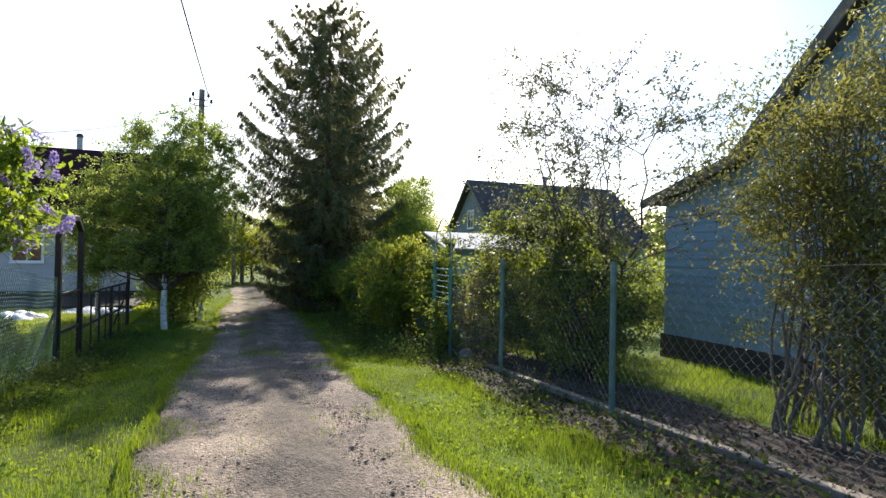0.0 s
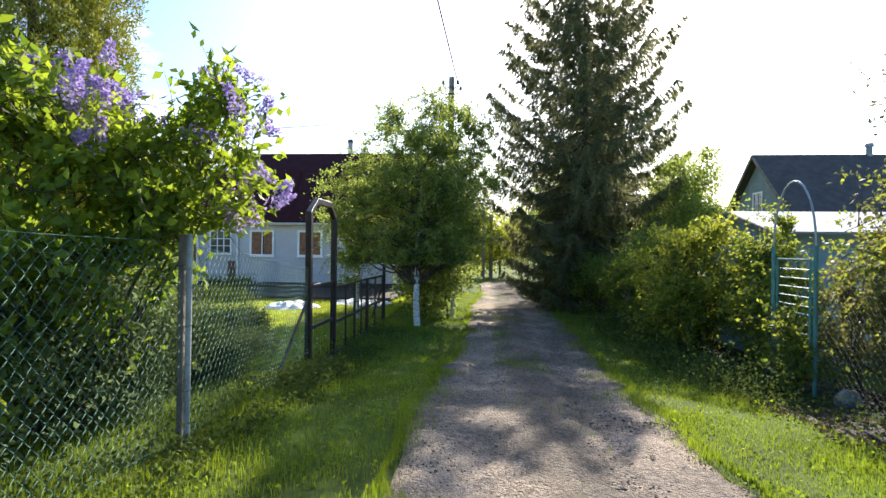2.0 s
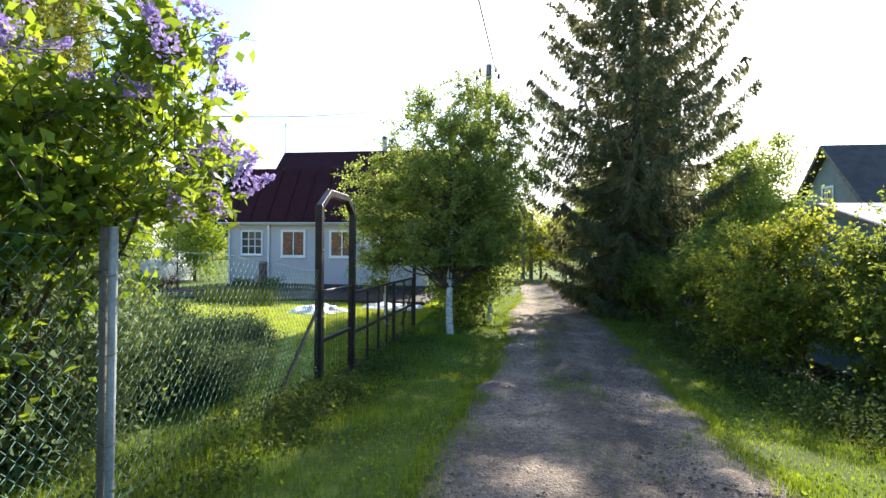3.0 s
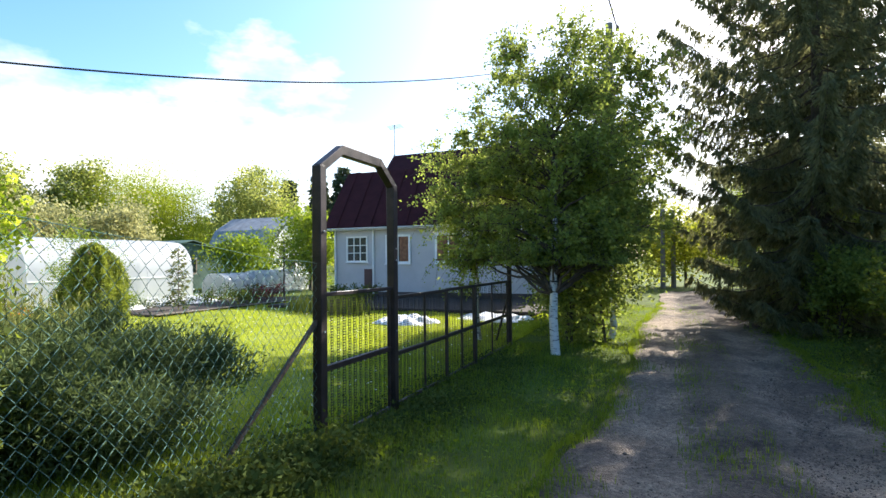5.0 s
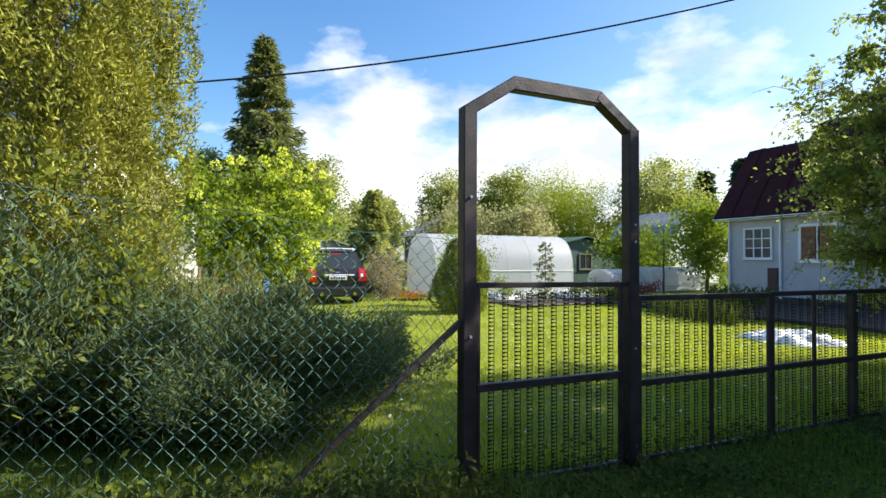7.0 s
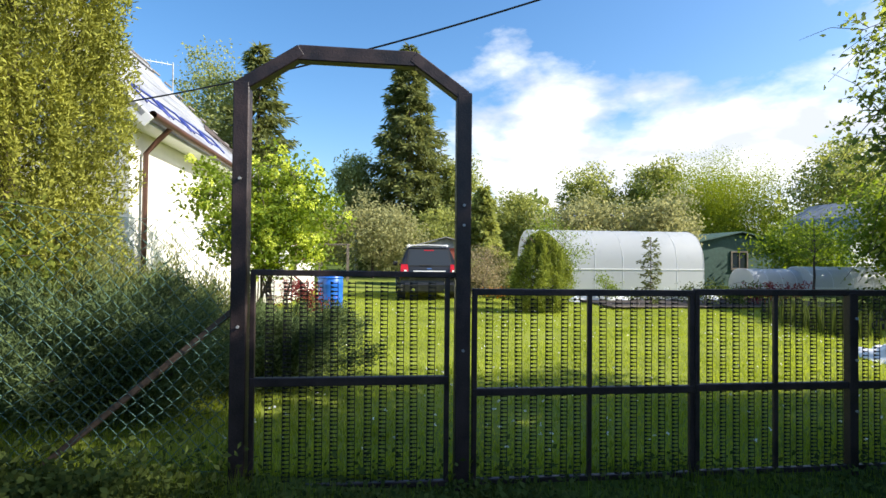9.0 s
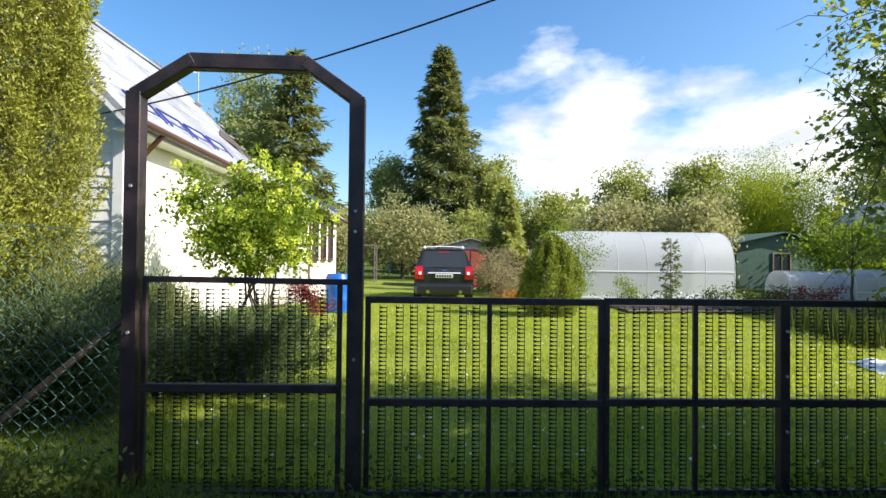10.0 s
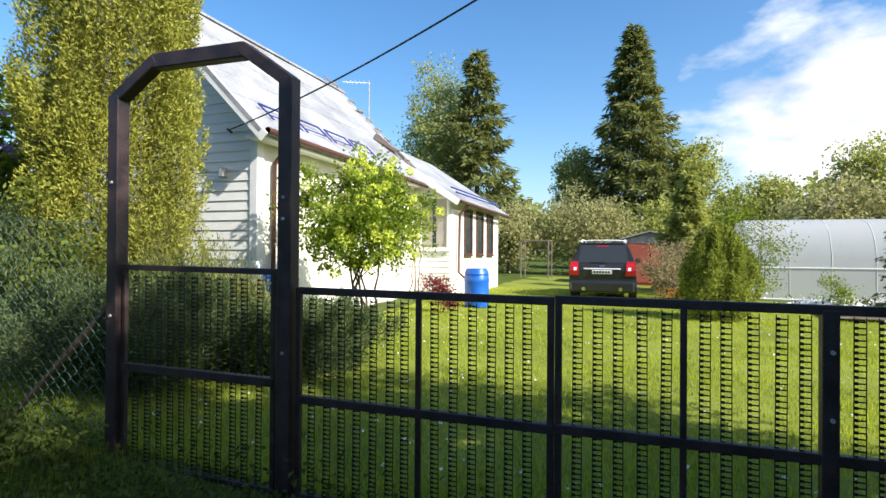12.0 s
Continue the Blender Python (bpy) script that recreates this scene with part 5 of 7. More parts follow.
def broadleaf(name, base, height, crown, radii, n_clumps, n_leaves, leaf, clump_r, leaf_mat, label, category="tree", bark="bark",
              trunk_r=0.08, trunks=1, seed=1, bend=(0, 0), shell=0.4, leaf_w=0.6, lean=None, low=0.3, group="", trunk_spread=0.1, limbs=None, room=None, head_up=0.55):
    """A tree or shrub: tapered trunk or stems, limbs to every few clumps, and a crown of single leaves in uneven clumps."""
    rng = np.random.default_rng(seed)
    base = (base[0], base[1], float(ground_z(base[0], base[1])) if len(base) < 3 else base[2])
    ob = thing(name, base, label, category, group)
    c = np.array(base) + np.array(crown)
    clumps = in_ball(rng, n_clumps, shell) * np.array(radii) * rng.uniform(0.78, 1.16, (n_clumps, 1)) + c
    clumps = clumps[clumps[:, 2] > base[2] + low * 0.5]
    if room:
        clumps = clumps[room(clumps)]
    lines = []
    tops = []
    for k in range(trunks):
        a = rng.uniform(0, 6.28)
        foot = np.array(base) + np.array([math.cos(a), math.sin(a), 0]) * trunk_spread * (trunks > 1) - np.array([0, 0, 0.15])
        head = c + np.array([bend[0], bend[1], radii[2] * head_up]) + (in_ball(rng, 1)[0] * np.array(radii) * 0.6 if trunks > 1 else 0)
        pts, rad = limb(rng, foot, head, trunk_r, trunk_r * 0.15, 9, 0.012 if trunks == 1 else 0.05)
        lines.append((pts, rad))
        tops.append((pts, rad))
    pick = clumps if limbs is None else clumps[:limbs]
    for q in pick:
        pts, rad = tops[rng.integers(0, len(tops))]
        ok = np.nonzero(pts[:, 2] < q[2] + 0.1)[0]
        i = ok[np.argmin(np.linalg.norm(pts[ok] - q, axis=1) + 0.4 * np.abs(q[2] - pts[ok, 2] - 0.5))] if len(ok) else 1
        lines.append(limb(rng, pts[i], q, max(rad[i] * (0.28 if trunks == 1 else 0.4), 0.005), 0.003, 6, 0.09, 0.06))
    white = bark == "birch_bark"
    part("trunk", tubes(lines[:trunks] if white else lines, 7), M[bark], ob, "", True)
    if white:
        part("branch", tubes(lines[trunks:], 6), M["bark"], ob, "thin dark birch branches", True)["kind"] = "stuff"
    w = rng.uniform(0.5, 1.5, len(clumps))
    idx = rng.choice(len(clumps), n_leaves, p=w / w.sum())
    at = clumps[idx] + np.clip(rng.normal(0, 1, (n_leaves, 3)), -1.9, 1.9) * clump_r * rng.uniform(0.5, 1.2, (len(clumps), 1))[idx] * np.array([1, 1, 0.75])
    at = at[at[:, 2] > base[2] + 0.03]
    if room:
        at = at[room(at)]
    part("crown", leaves(rng, at, leaf, leaf * leaf_w, lean, 0.45), M[leaf_mat], ob)
    return ob, clumps, at


def conifer(name, base, height, radius, n_branches, per_branch, spray, mat_name, label, seed=1, bare=0.04, droop=0.28, taper=0.85, trunk_r=0.16, bark="bark", width=0.22, gaps=0.25, skirt=0.0, rise=0.35):
    """A spruce: straight trunk, whorls of drooping branches, each carrying rows of needle sprays."""
    rng = np.random.default_rng(seed)
    base = (base[0], base[1], float(ground_z(base[0], base[1])) if len(base) < 3 else base[2])
    ob = thing(name, base, label, "tree")
    b = np.array(base)
    trunk = [(b + np.array([0, 0, -0.2]), trunk_r), (b + np.array([0, 0, height * 0.5]), trunk_r * 0.55), (b + np.array([0, 0, height]), 0.012)]
    lines = [(np.array([p for p, _ in trunk]), np.array([r for _, r in trunk]))]
    at, way = [], []
    u = np.linspace(bare, 0.985, n_branches) + rng.normal(0, 0.008, n_branches)
    for k, h in enumerate(np.clip(u, bare, 0.99)):
        a = k * 2.399 + rng.uniform(-0.4, 0.4)
        r = radius * (1 - h) ** taper * rng.uniform(1 - gaps * 1.6, 1.12) + 0.05
        r *= 1 - skirt * max(0.0, 1 - h / 0.4)
        if rng.uniform() < 0.06:
            r *= 1.15
        out = np.array([math.cos(a), math.sin(a), 0])
        t = np.linspace(0, 1, 7)[:, None]
        up = rise * h
        pts = b + np.array([0, 0, h * height]) + out * r * t + np.array([0, 0, 1.0]) * r * (up * t - droop * 1.5 * t**1.6 + 0.30 * droop * t**4)
        lines.append((pts, np.linspace(max(0.028 * (1 - h), 0.006), 0.003, 7)))
        n = max(10, int(per_branch * (0.3 + r / radius)))
        s = rng.uniform(0.12, 1.0, n) ** 0.75
        i = np.clip((s * 6).astype(int), 0, 5)
        f = (s * 6 - i)[:, None]
        p = pts[i] * (1 - f) + pts[i + 1] * f
        side = np.cross(out, [0, 0, 1.0])
        spread = rng.uniform(-1, 1, n)[:, None] * (0.32 * r * (1.05 - s))[:, None]
        p = p + side * spread - np.array([0, 0, 1.0]) * (np.abs(spread) * 0.35 + rng.uniform(0, 0.10, (n, 1)) * r * 0.6) + rng.normal(0, 0.035, (n, 3)) * (0.4 + r)
        d = out * rng.uniform(0.3, 1.0, (n, 1)) + side * np.sign(spread) * rng.uniform(0.2, 0.9, (n, 1)) + np.array([0, 0, -1.0]) * rng.uniform(-0.15, 1.0, (n, 1))
        at.append(p)
        way.append(d / np.linalg.norm(d, axis=1, keepdims=True))
    part("trunk", tubes(lines, 6), M[bark], ob, "", True)
    at, way = np.concatenate(at), np.concatenate(way)
    part("crown", leaves(rng, at, spray, spray * width, way, 0.8, 0.06), M[mat_name], ob)
    return ob


def column(name, base, height, radius, n, spray, mat_name, label, seed=1, top=0.35, category="tree", width=0.38, fronds=0):
    """A dense upright evergreen: stem, rising twigs and flat sprays, thick on the outside, with a ragged outline."""
    rng = np.random.default_rng(seed)
    base = (base[0], base[1], float(ground_z(base[0], base[1])) if len(base) < 3 else base[2])
    ob = thing(name, base, label, category)
    b = np.array(base)
    h = rng.uniform(0.0, 1, n) ** 0.9
    a = rng.uniform(0, 6.283, n)
    lump = 1 + 0.18 * np.sin(5 * a + 9 * h) * np.sin(14 * h + 2 * a) + 0.07 * np.sin(11 * a - 23 * h) + 0.13 * np.sin(9 * a + 2.2 * height * h) * np.sin(6.1 * height * h - 3 * a)
    prof = np.where(h > 1 - top, np.sqrt(np.clip((1 - h) / top, 0, 1)) * 0.98 + 0.02, 1 - 0.25 * np.clip(0.18 - h, 0, 1) / 0.18)
    r = radius * prof * lump * rng.uniform(0.35, 1.03, n) ** 0.5
    if fronds:
        fa, fh, fr = rng.uniform(0, 6.283, fronds), rng.uniform(0, 1, fronds), rng.uniform(0.78, 1.1, fronds)
        i, t = rng.integers(0, fronds, n), rng.uniform(0, 1, n)
        a = fa[i] + rng.normal(0, 0.085, n) * (1.1 - t)
        h = np.clip(fh[i] + (t * 0.62 - 0.3) / height, 0, 1)
        prof = np.where(h > 1 - top, np.sqrt(np.clip((1 - h) / top, 0, 1)) * 0.98 + 0.02, 1 - 0.25 * np.clip(0.18 - h, 0, 1) / 0.18)
        r = radius * prof * (1 + 0.09 * np.sin(3 * a + 7 * h)) * fr[i] * (0.80 + 0.22 * np.sin(t * 2.6)) + rng.normal(0, 0.028, n)
        inner = rng.uniform(0, 1, n) < 0.34
        h = np.where(inner, rng.uniform(0, 1, n), h)
        a = np.where(inner, rng.uniform(0, 6.283, n), a)
        prof = np.where(h > 1 - top, np.sqrt(np.clip((1 - h) / top, 0, 1)) * 0.98 + 0.02, 1 - 0.25 * np.clip(0.18 - h, 0, 1) / 0.18)
        r = np.where(inner, radius * prof * rng.uniform(0.45, 0.86, n), r)
    out = np.stack([np.cos(a), np.sin(a), 0 * a], 1)
    at = b + out * r[:, None] + np.stack([0 * h, 0 * h, h * height], 1)
    lean = out * 0.55 + np.array([0, 0, 0.8])
    lines = [limb(rng, b - [0, 0, 0.1], b + [0, 0, height * 0.92], radius * 0.12 + 0.02, 0.01, 6, 0.01)]
    for k in range(60):
        z, t = rng.uniform(0.03, 0.8) * height, rng.uniform(0, 6.28)
        q = b + [math.cos(t) * radius * 0.75, math.sin(t) * radius * 0.75, z + radius * 0.5]
        lines.append(limb(rng, b + [0, 0, z], q, 0.018, 0.005, 4, 0.05))
    part("trunk", tubes(lines, 5), M["bark"], ob, "", True)
    part("crown", leaves(rng, at, spray, spray * width, lean, 0.5, 0.05), M[mat_name], ob)
    return ob


def spreading(name, base, radii, n, spray, mat_name, label, seed=1, stems=26, category="shrub", lift=0.35):
    """A juniper: arching stems from one foot, feathery sprays along them."""
    rng = np.random.default_rng(seed)
    base = (base[0], base[1], float(ground_z(base[0], base[1])))
    ob = thing(name, base, label, category)
    b = np.array(base)
    lines, at, way = [], [], []
    for k in range(stems):
        a = k * 2.399
        reach = rng.uniform(0.35, 1.05)
        tip = np.array([math.cos(a) * radii[0] * reach, math.sin(a) * radii[1] * reach, radii[2] * (1.15 - 0.55 * reach) * rng.uniform(0.75, 1.1)])
        t = np.linspace(0, 1, 8)[:, None]
        pts = b + tip * np.concatenate([t, t, t**0.8], 1) + rng.normal(0, 0.02, (8, 3)) * t
        lines.append((pts, np.linspace(0.022, 0.004, 8)))
        m = n // stems
        s = rng.uniform(0.1, 1.08, m)
        i = np.clip((s * 7).astype(int), 0, 6)
        f = (s * 7 - i)[:, None]
        p = pts[i] * (1 - f) + pts[i + 1] * f + rng.normal(0, 1, (m, 3)) * (0.20 * (1.1 - s) + 0.05)[:, None] * max(radii) * 0.75
        p[:, 2] = np.maximum(p[:, 2], b[2] + 0.03)
        d = (pts[-1] - pts[0]) / np.linalg.norm(pts[-1] - pts[0])
        at.append(p)
        way.append(np.repeat(d[None] + [[0, 0, lift]], m, 0))
    part("trunk", tubes(lines, 5), M["bark"], ob, "", True)["kind"] = "stuff"
    part("crown", leaves(rng, np.concatenate(at), spray, spray * 0.2, np.concatenate(way), 0.45, 0.03), M[mat_name], ob)
    return ob


def panicles(rng, tips, parent, mat_name, length=0.2, radius=0.05, florets=110):
    """Cone-shaped flower heads, each a part made of many tiny florets."""
    for p in tips:
        d = rng.normal(0, 0.45, 3) + np.array([0.1, 0, 0.75])
        d /= np.linalg.norm(d)
        L = length * rng.uniform(0.75, 1.3)
        t = rng.uniform(0, 1, florets)
        off = rng.normal(size=(florets, 3))
        off /= np.linalg.norm(off, axis=1, keepdims=True)
        at = p + d * (t * L)[:, None] + off * (radius * (1.05 - 0.8 * t) * rng.uniform(0.6, 1.1, florets))[:, None]
        part("flower_head", leaves(rng, at, 0.027, 0.026, off, 0.6), M[mat_name], parent)["kind"] = "stuff"


def twigged(name, base, crown, radii, n_limbs, n_twigs, n_leaves, leaf, leaf_mat, label, category="shrub", bark="bark", trunk_r=0.03, trunks=1, seed=1,
            leaf_w=0.65, twig=0.5, droop=0.1, room=None, foot=0.3, head_up=0.6, lobes=0.25, low=0.1, jitter=0.035, start=0.4):
    """A tree or shrub grown from stems, limbs and twigs, the leaves standing along the twigs, so that the outline is ragged."""
    rng = np.random.default_rng(seed)
    b = np.array((base[0], base[1], float(ground_z(base[0], base[1]))))
    ob = thing(name, tuple(b), label, category)
    c, radii = b + np.array(crown), np.array(radii)
    stems = []
    for k in range(trunks):
        a = k * 2.399 + rng.uniform(-0.3, 0.3)
        out = np.array([math.cos(a), math.sin(a), 0.0])
        f = b + out * foot * (trunks > 1) * rng.uniform(0.3, 1) - [0, 0, 0.12]
        h = c + np.array([0, 0, radii[2] * head_up]) + out * radii * 0.55 * (trunks > 1) * rng.uniform(0.2, 1)
        stems.append(limb(rng, f, h, trunk_r, trunk_r * 0.2, 14, 0.015 if trunks == 1 else 0.04))
    limbs, twigs, tip_at, tip_way = [], [], [], []
    for k in range(n_limbs):
        d = rng.normal(size=3)
        d /= np.linalg.norm(d)
        az, el = math.atan2(d[1], d[0]), d[2]
        swell = 1 + lobes * math.sin(3 * az + 4 * el + seed) * math.cos(5 * el - 2 * az) + lobes * 0.6 * math.sin(7 * az + seed * 1.7)
        q = c + d * radii * rng.uniform(0.5, 1.0) ** 0.6 * swell
        q[2] = max(q[2], b[2] + low + 0.1)
        if room and not room(q[None])[0]:
            continue
        pts, rad = stems[rng.integers(0, trunks)]
        ok = np.nonzero(pts[:, 2] < q[2] - 0.15 * radii[2])[0]
        i = ok[np.argmin(np.linalg.norm(pts[ok] - q, axis=1))] if len(ok) else 1
        line = limb(rng, pts[i], q, max(rad[i] * 0.45, 0.006), 0.003, 7, 0.07, 0.10)
        limbs.append(line)
        way = line[0][-1] - line[0][0]
        way /= np.linalg.norm(way) + 1e-9
        s = rng.uniform(start, 1.0, n_twigs) * 6
        j = np.clip(s.astype(int), 0, 5)
        p = line[0][j] + (line[0][j + 1] - line[0][j]) * (s - j)[:, None]
        w = way * 0.55 + rng.normal(size=(n_twigs, 3)) * 0.6 + [0, 0, 0.15]
        w /= np.linalg.norm(w, axis=1, keepdims=True)
        L = (twig * rng.uniform(0.45, 1.3, n_twigs))[:, None]
        e = p + w * L - np.array([0, 0, 1.0]) * droop * L
        m = (p + e) / 2 + np.array([0, 0, 0.12]) * L
        for x in range(n_twigs):
            twigs.append((np.stack([p[x], m[x], e[x]]), np.array([0.005, 0.0035, 0.0018])))
        tip_at.append(np.stack([p, m, e], 1))
        tip_way.append(w)
    white = bark == "birch_bark"
    bare = [(q[q[:, 2] < b[2] + 2.4], r[q[:, 2] < b[2] + 2.4]) for q, r in stems]
    part("trunk", tubes(bare if white else stems + limbs, 7), M[bark], ob, "", True)
    if white:
        upper = [(q[q[:, 2] > b[2] + 1.75], r[q[:, 2] > b[2] + 1.75] * 0.98) for q, r in stems]
        part("branch", tubes(upper + limbs, 6), M["bark"], ob, "thin dark birch branches", True)["kind"] = "stuff"
    part("twig", tubes(twigs, 3), M["bark"], ob, "", True)["kind"] = "stuff"
    T, W = np.concatenate(tip_at), np.concatenate(tip_way)
    weight = rng.gamma(1.6, 1.0, len(T))
    i = rng.choice(len(T), n_leaves, p=weight / weight.sum())
    s = rng.uniform(0.05, 1.05, (n_leaves, 1))
    at = T[i, 0] * (1 - s) ** 2 + T[i, 1] * 2 * s * (1 - s) + T[i, 2] * s**2 + rng.normal(0, jitter, (n_leaves, 3))
    keep = at[:, 2] > b[2] + low
    if room:
        keep &= room(at)
    part("crown", leaves(rng, at[keep], leaf, leaf * leaf_w, W[i][keep] - [0, 0, 0.5], 0.35), M[leaf_mat], ob)
    return ob, T[:, 2]


def old_spruce(base, height, profile, label, seed):
    """A large spruce: whorls of boughs that sag and turn up at their ends, with branchlets hanging from them like a curtain."""
    rng = np.random.default_rng(seed)
    b = np.array((base[0], base[1], float(ground_z(*base))))
    ob = thing("spruce", tuple(b), label, "tree")
    stem = np.array([b - [0, 0, 0.2], b + [0.05, 0, height * 0.5], b + [0, 0, height]])
    boughs, at, way = [], [], []
    z = 0.05 * height
    k = 0
    up = np.array([0, 0, 1.0])
    while z < height * 0.985:
        h = z / height
        full = float(np.interp(h, *zip(*profile)))
        n = 7 if h < 0.85 else 5
        turn = rng.uniform(0, 6.28)
        for i in range(n):
            a = turn + i * 6.283 / n + rng.normal(0, 0.2)
            r = full * rng.choice([0.45, 0.75, 0.9, 1.0, 1.1], p=[0.14, 0.22, 0.28, 0.24, 0.12])
            out = np.array([math.cos(a), math.sin(a), 0])
            side = np.cross(out, up)
            t = np.linspace(0, 1, 9)[:, None]
            lift = -0.30 + 0.75 * h
            pts = b + up * (z + rng.normal(0, 0.06)) + out * r * t + up * r * (lift * t - 0.22 * np.sin(t * np.pi * 0.85) + 0.12 * t**3) + side * r * 0.05 * math.sin(7 * a) * t**2
            boughs.append((pts, np.linspace(0.035 * (1.1 - h), 0.004, 9)))
            m = int((33 if h < 0.5 else 26) * r) + 12
            s = rng.uniform(0.10, 1.0, m) ** 0.8
            j = np.clip((s * 8).astype(int), 0, 7)
            p = pts[j] + (pts[j + 1] - pts[j]) * (s * 8 - j)[:, None]
            sg = rng.choice([-1.0, 1.0], m)[:, None]
            reach = ((0.22 * r * (1.08 - s) ** 0.8 + 0.10) * rng.uniform(0.4, 1.1, m))[:, None]
            w = side * sg * rng.uniform(0.5, 1, (m, 1)) + out * rng.uniform(0.2, 0.8, (m, 1)) - up * rng.uniform(0.2, 1.3, (m, 1))
            w /= np.linalg.norm(w, axis=1, keepdims=True)
            c = 14
            u = rng.uniform(0, 1, (m, c, 1))
            q = p[:, None] + w[:, None] * reach[:, None] * u - up * 0.25 * reach[:, None] * u**2 + rng.normal(0, 0.02, (m, c, 3))
            at.append(q.reshape(-1, 3))
            way.append(np.repeat(w[:, None] * 0.8 - up * 0.35, c, 1).reshape(-1, 3))
        z += height * (0.030 if h < 0.7 else 0.024)
    part("trunk", tubes([(stem, np.array([0.2, 0.11, 0.012]))] + boughs, 6), M["bark"], ob, "", True)
    part("crown", leaves(rng, np.concatenate(at), 0.125, 0.033, np.concatenate(way), 0.75, 0.06), M["spruce_leaf"], ob)
    return ob


# lilacs behind the chain-link fence


def over_fence(p):
    """Low growth stays behind the wire; higher growth leans out over it."""
    return (p[:, 0] < np.interp(p[:, 1], [6.3, 10.3], [-2.48, -2.84])) | (p[:, 2] > 1.9)


def lilac(base, crown, radii, n_limbs, n_leaves, heads, label, seed, pull):
    ob, ends = twigged("lilac", base, crown, radii, n_limbs, 11, n_leaves, 0.1, "lilac_leaf", label, "shrub", "bark", 0.022, 6, seed, 0.52, 0.42, 0.1,
                       over_fence, 0.22, 0.5, 0.3, 0.1, 0.04)
    ends = ends[over_fence(ends)]
    rng = np.random.default_rng(seed + 1)
    score = ends @ np.array(pull) + rng.normal(0, 0.22, len(ends))
    tips = ends[np.argsort(-score)][: heads * 4 : 3]
    panicles(rng, tips + [0.0, 0.0, 0.03], ob, "lilac_bloom", 0.21, 0.062, 150)


lilac((-3.7, 5.9), (0.25, 0.1, 1.8), (1.05, 1.0, 1.2), 78, 10500, 14, "tall lilac bush with purple blossom over the fence", 31, (0.7, 0.2, 0.9))
lilac((-3.7, 6.6), (1.2, 0.05, 2.0), (0.8, 0.62, 0.72), 34, 3600, 15, "lilac boughs with violet flower heads leaning over the wire", 33, (1.0, 0.6, 0.2))

lilac((-4.95, 6.0), (0.0, 0.0, 2.3), (0.75, 0.75, 1.35), 46, 6500, 9, "older lilac in bloom between the thuja and the house", 38, (0.3, 0.8, 0.5))

for k, (x, y) in enumerate([(-3.55, 6.9), (-3.5, 5.6), (-3.6, 4.3), (-3.6, 3.0), (-3.55, 1.7)]):
    broadleaf("shrub", (x, y), 1.6, (0, 0, 0.85), (0.6, 0.95, 0.85), 60, 6500, 0.06, 0.17, "undergrowth", "dense green undergrowth behind the chain-link fence", "shrub", trunks=6, trunk_r=0.012, seed=35 + k, trunk_spread=0.3, low=0.05, room=over_fence)
column("thuja", (-4.85, 7.75), 6.6, 0.86, 210000, 0.054, "thuja_leaf", "tall yellow-green thuja column beside the white house", 41, 0.3, width=0.32, fronds=1000)
# junipers: shaded ones get the darkened green, sunlit ones the lightened green
spreading("juniper", (-4.0, 9.0), (1.15, 1.35, 1.02), 90000, 0.06, "juniper_shaded", "grey-green spreading juniper behind the chain-link fence", 43, 34)
spreading("juniper", (-5.2, 10.0), (1.1, 1.1, 0.75), 56000, 0.06, "juniper_shaded", "dark low juniper on the lawn edge", 44, 26)
spreading("juniper", (-3.7, 7.2), (0.8, 1.1, 1.5), 42000, 0.06, "juniper_shaded", "feathery grey-green juniper beside the lilac", 45, 24, lift=0.8)
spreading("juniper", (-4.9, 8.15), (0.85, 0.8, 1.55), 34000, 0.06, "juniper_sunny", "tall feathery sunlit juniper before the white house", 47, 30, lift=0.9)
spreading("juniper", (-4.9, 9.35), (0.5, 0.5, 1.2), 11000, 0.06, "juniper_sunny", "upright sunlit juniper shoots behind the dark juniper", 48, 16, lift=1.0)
broadleaf("shrub", (-4.0, 7.9), 2.0, (0, 0, 1.0), (0.8, 0.8, 0.8), 40, 3500, 0.06, 0.16, "shrub_leaf", "loose green shrub behind the fence", "shrub", trunks=4, trunk_r=0.015, seed=46)

# viburnum with pale globes
vib, clv, _ = broadleaf("viburnum", (-7.5, 9.5), 2.6, (0.0, 0.0, 1.85), (1.02, 1.0, 0.85), 90, 10500, 0.075, 0.16, "vib_leaf",
                        "round viburnum bush covered in pale yellow-green globes", "shrub", trunks=7, trunk_r=0.025, seed=51, trunk_spread=0.2, shell=0.35)
rng = np.random.default_rng(52)
for p in clv[rng.integers(0, len(clv), 170)] + rng.normal(0, 0.16, (170, 3)):
    d = in_ball(rng, 60, 0.12)
    part("flower_head", leaves(rng, p + d * rng.uniform(0.045, 0.068), 0.036, 0.036, d, 0.5), M["bloom_yellow"], vib)["kind"] = "stuff"
broadleaf("barberry", (-11.2, 9.6), 0.8, (0, 0, 0.4), (0.5, 0.6, 0.38), 24, 1500, 0.06, 0.12, "red_leaf", "dark red barberry bush at the house wall", "shrub", trunks=4, trunk_r=0.01, seed=53)
broadleaf("lilac", (-12.9, 8.2), 2.4, (0, 0, 1.9), (0.5, 0.5, 0.7), 16, 900, 0.08, 0.17, "lilac_leaf", "slender lilac beside the extension", "shrub", trunks=3, trunk_r=0.02, seed=54)

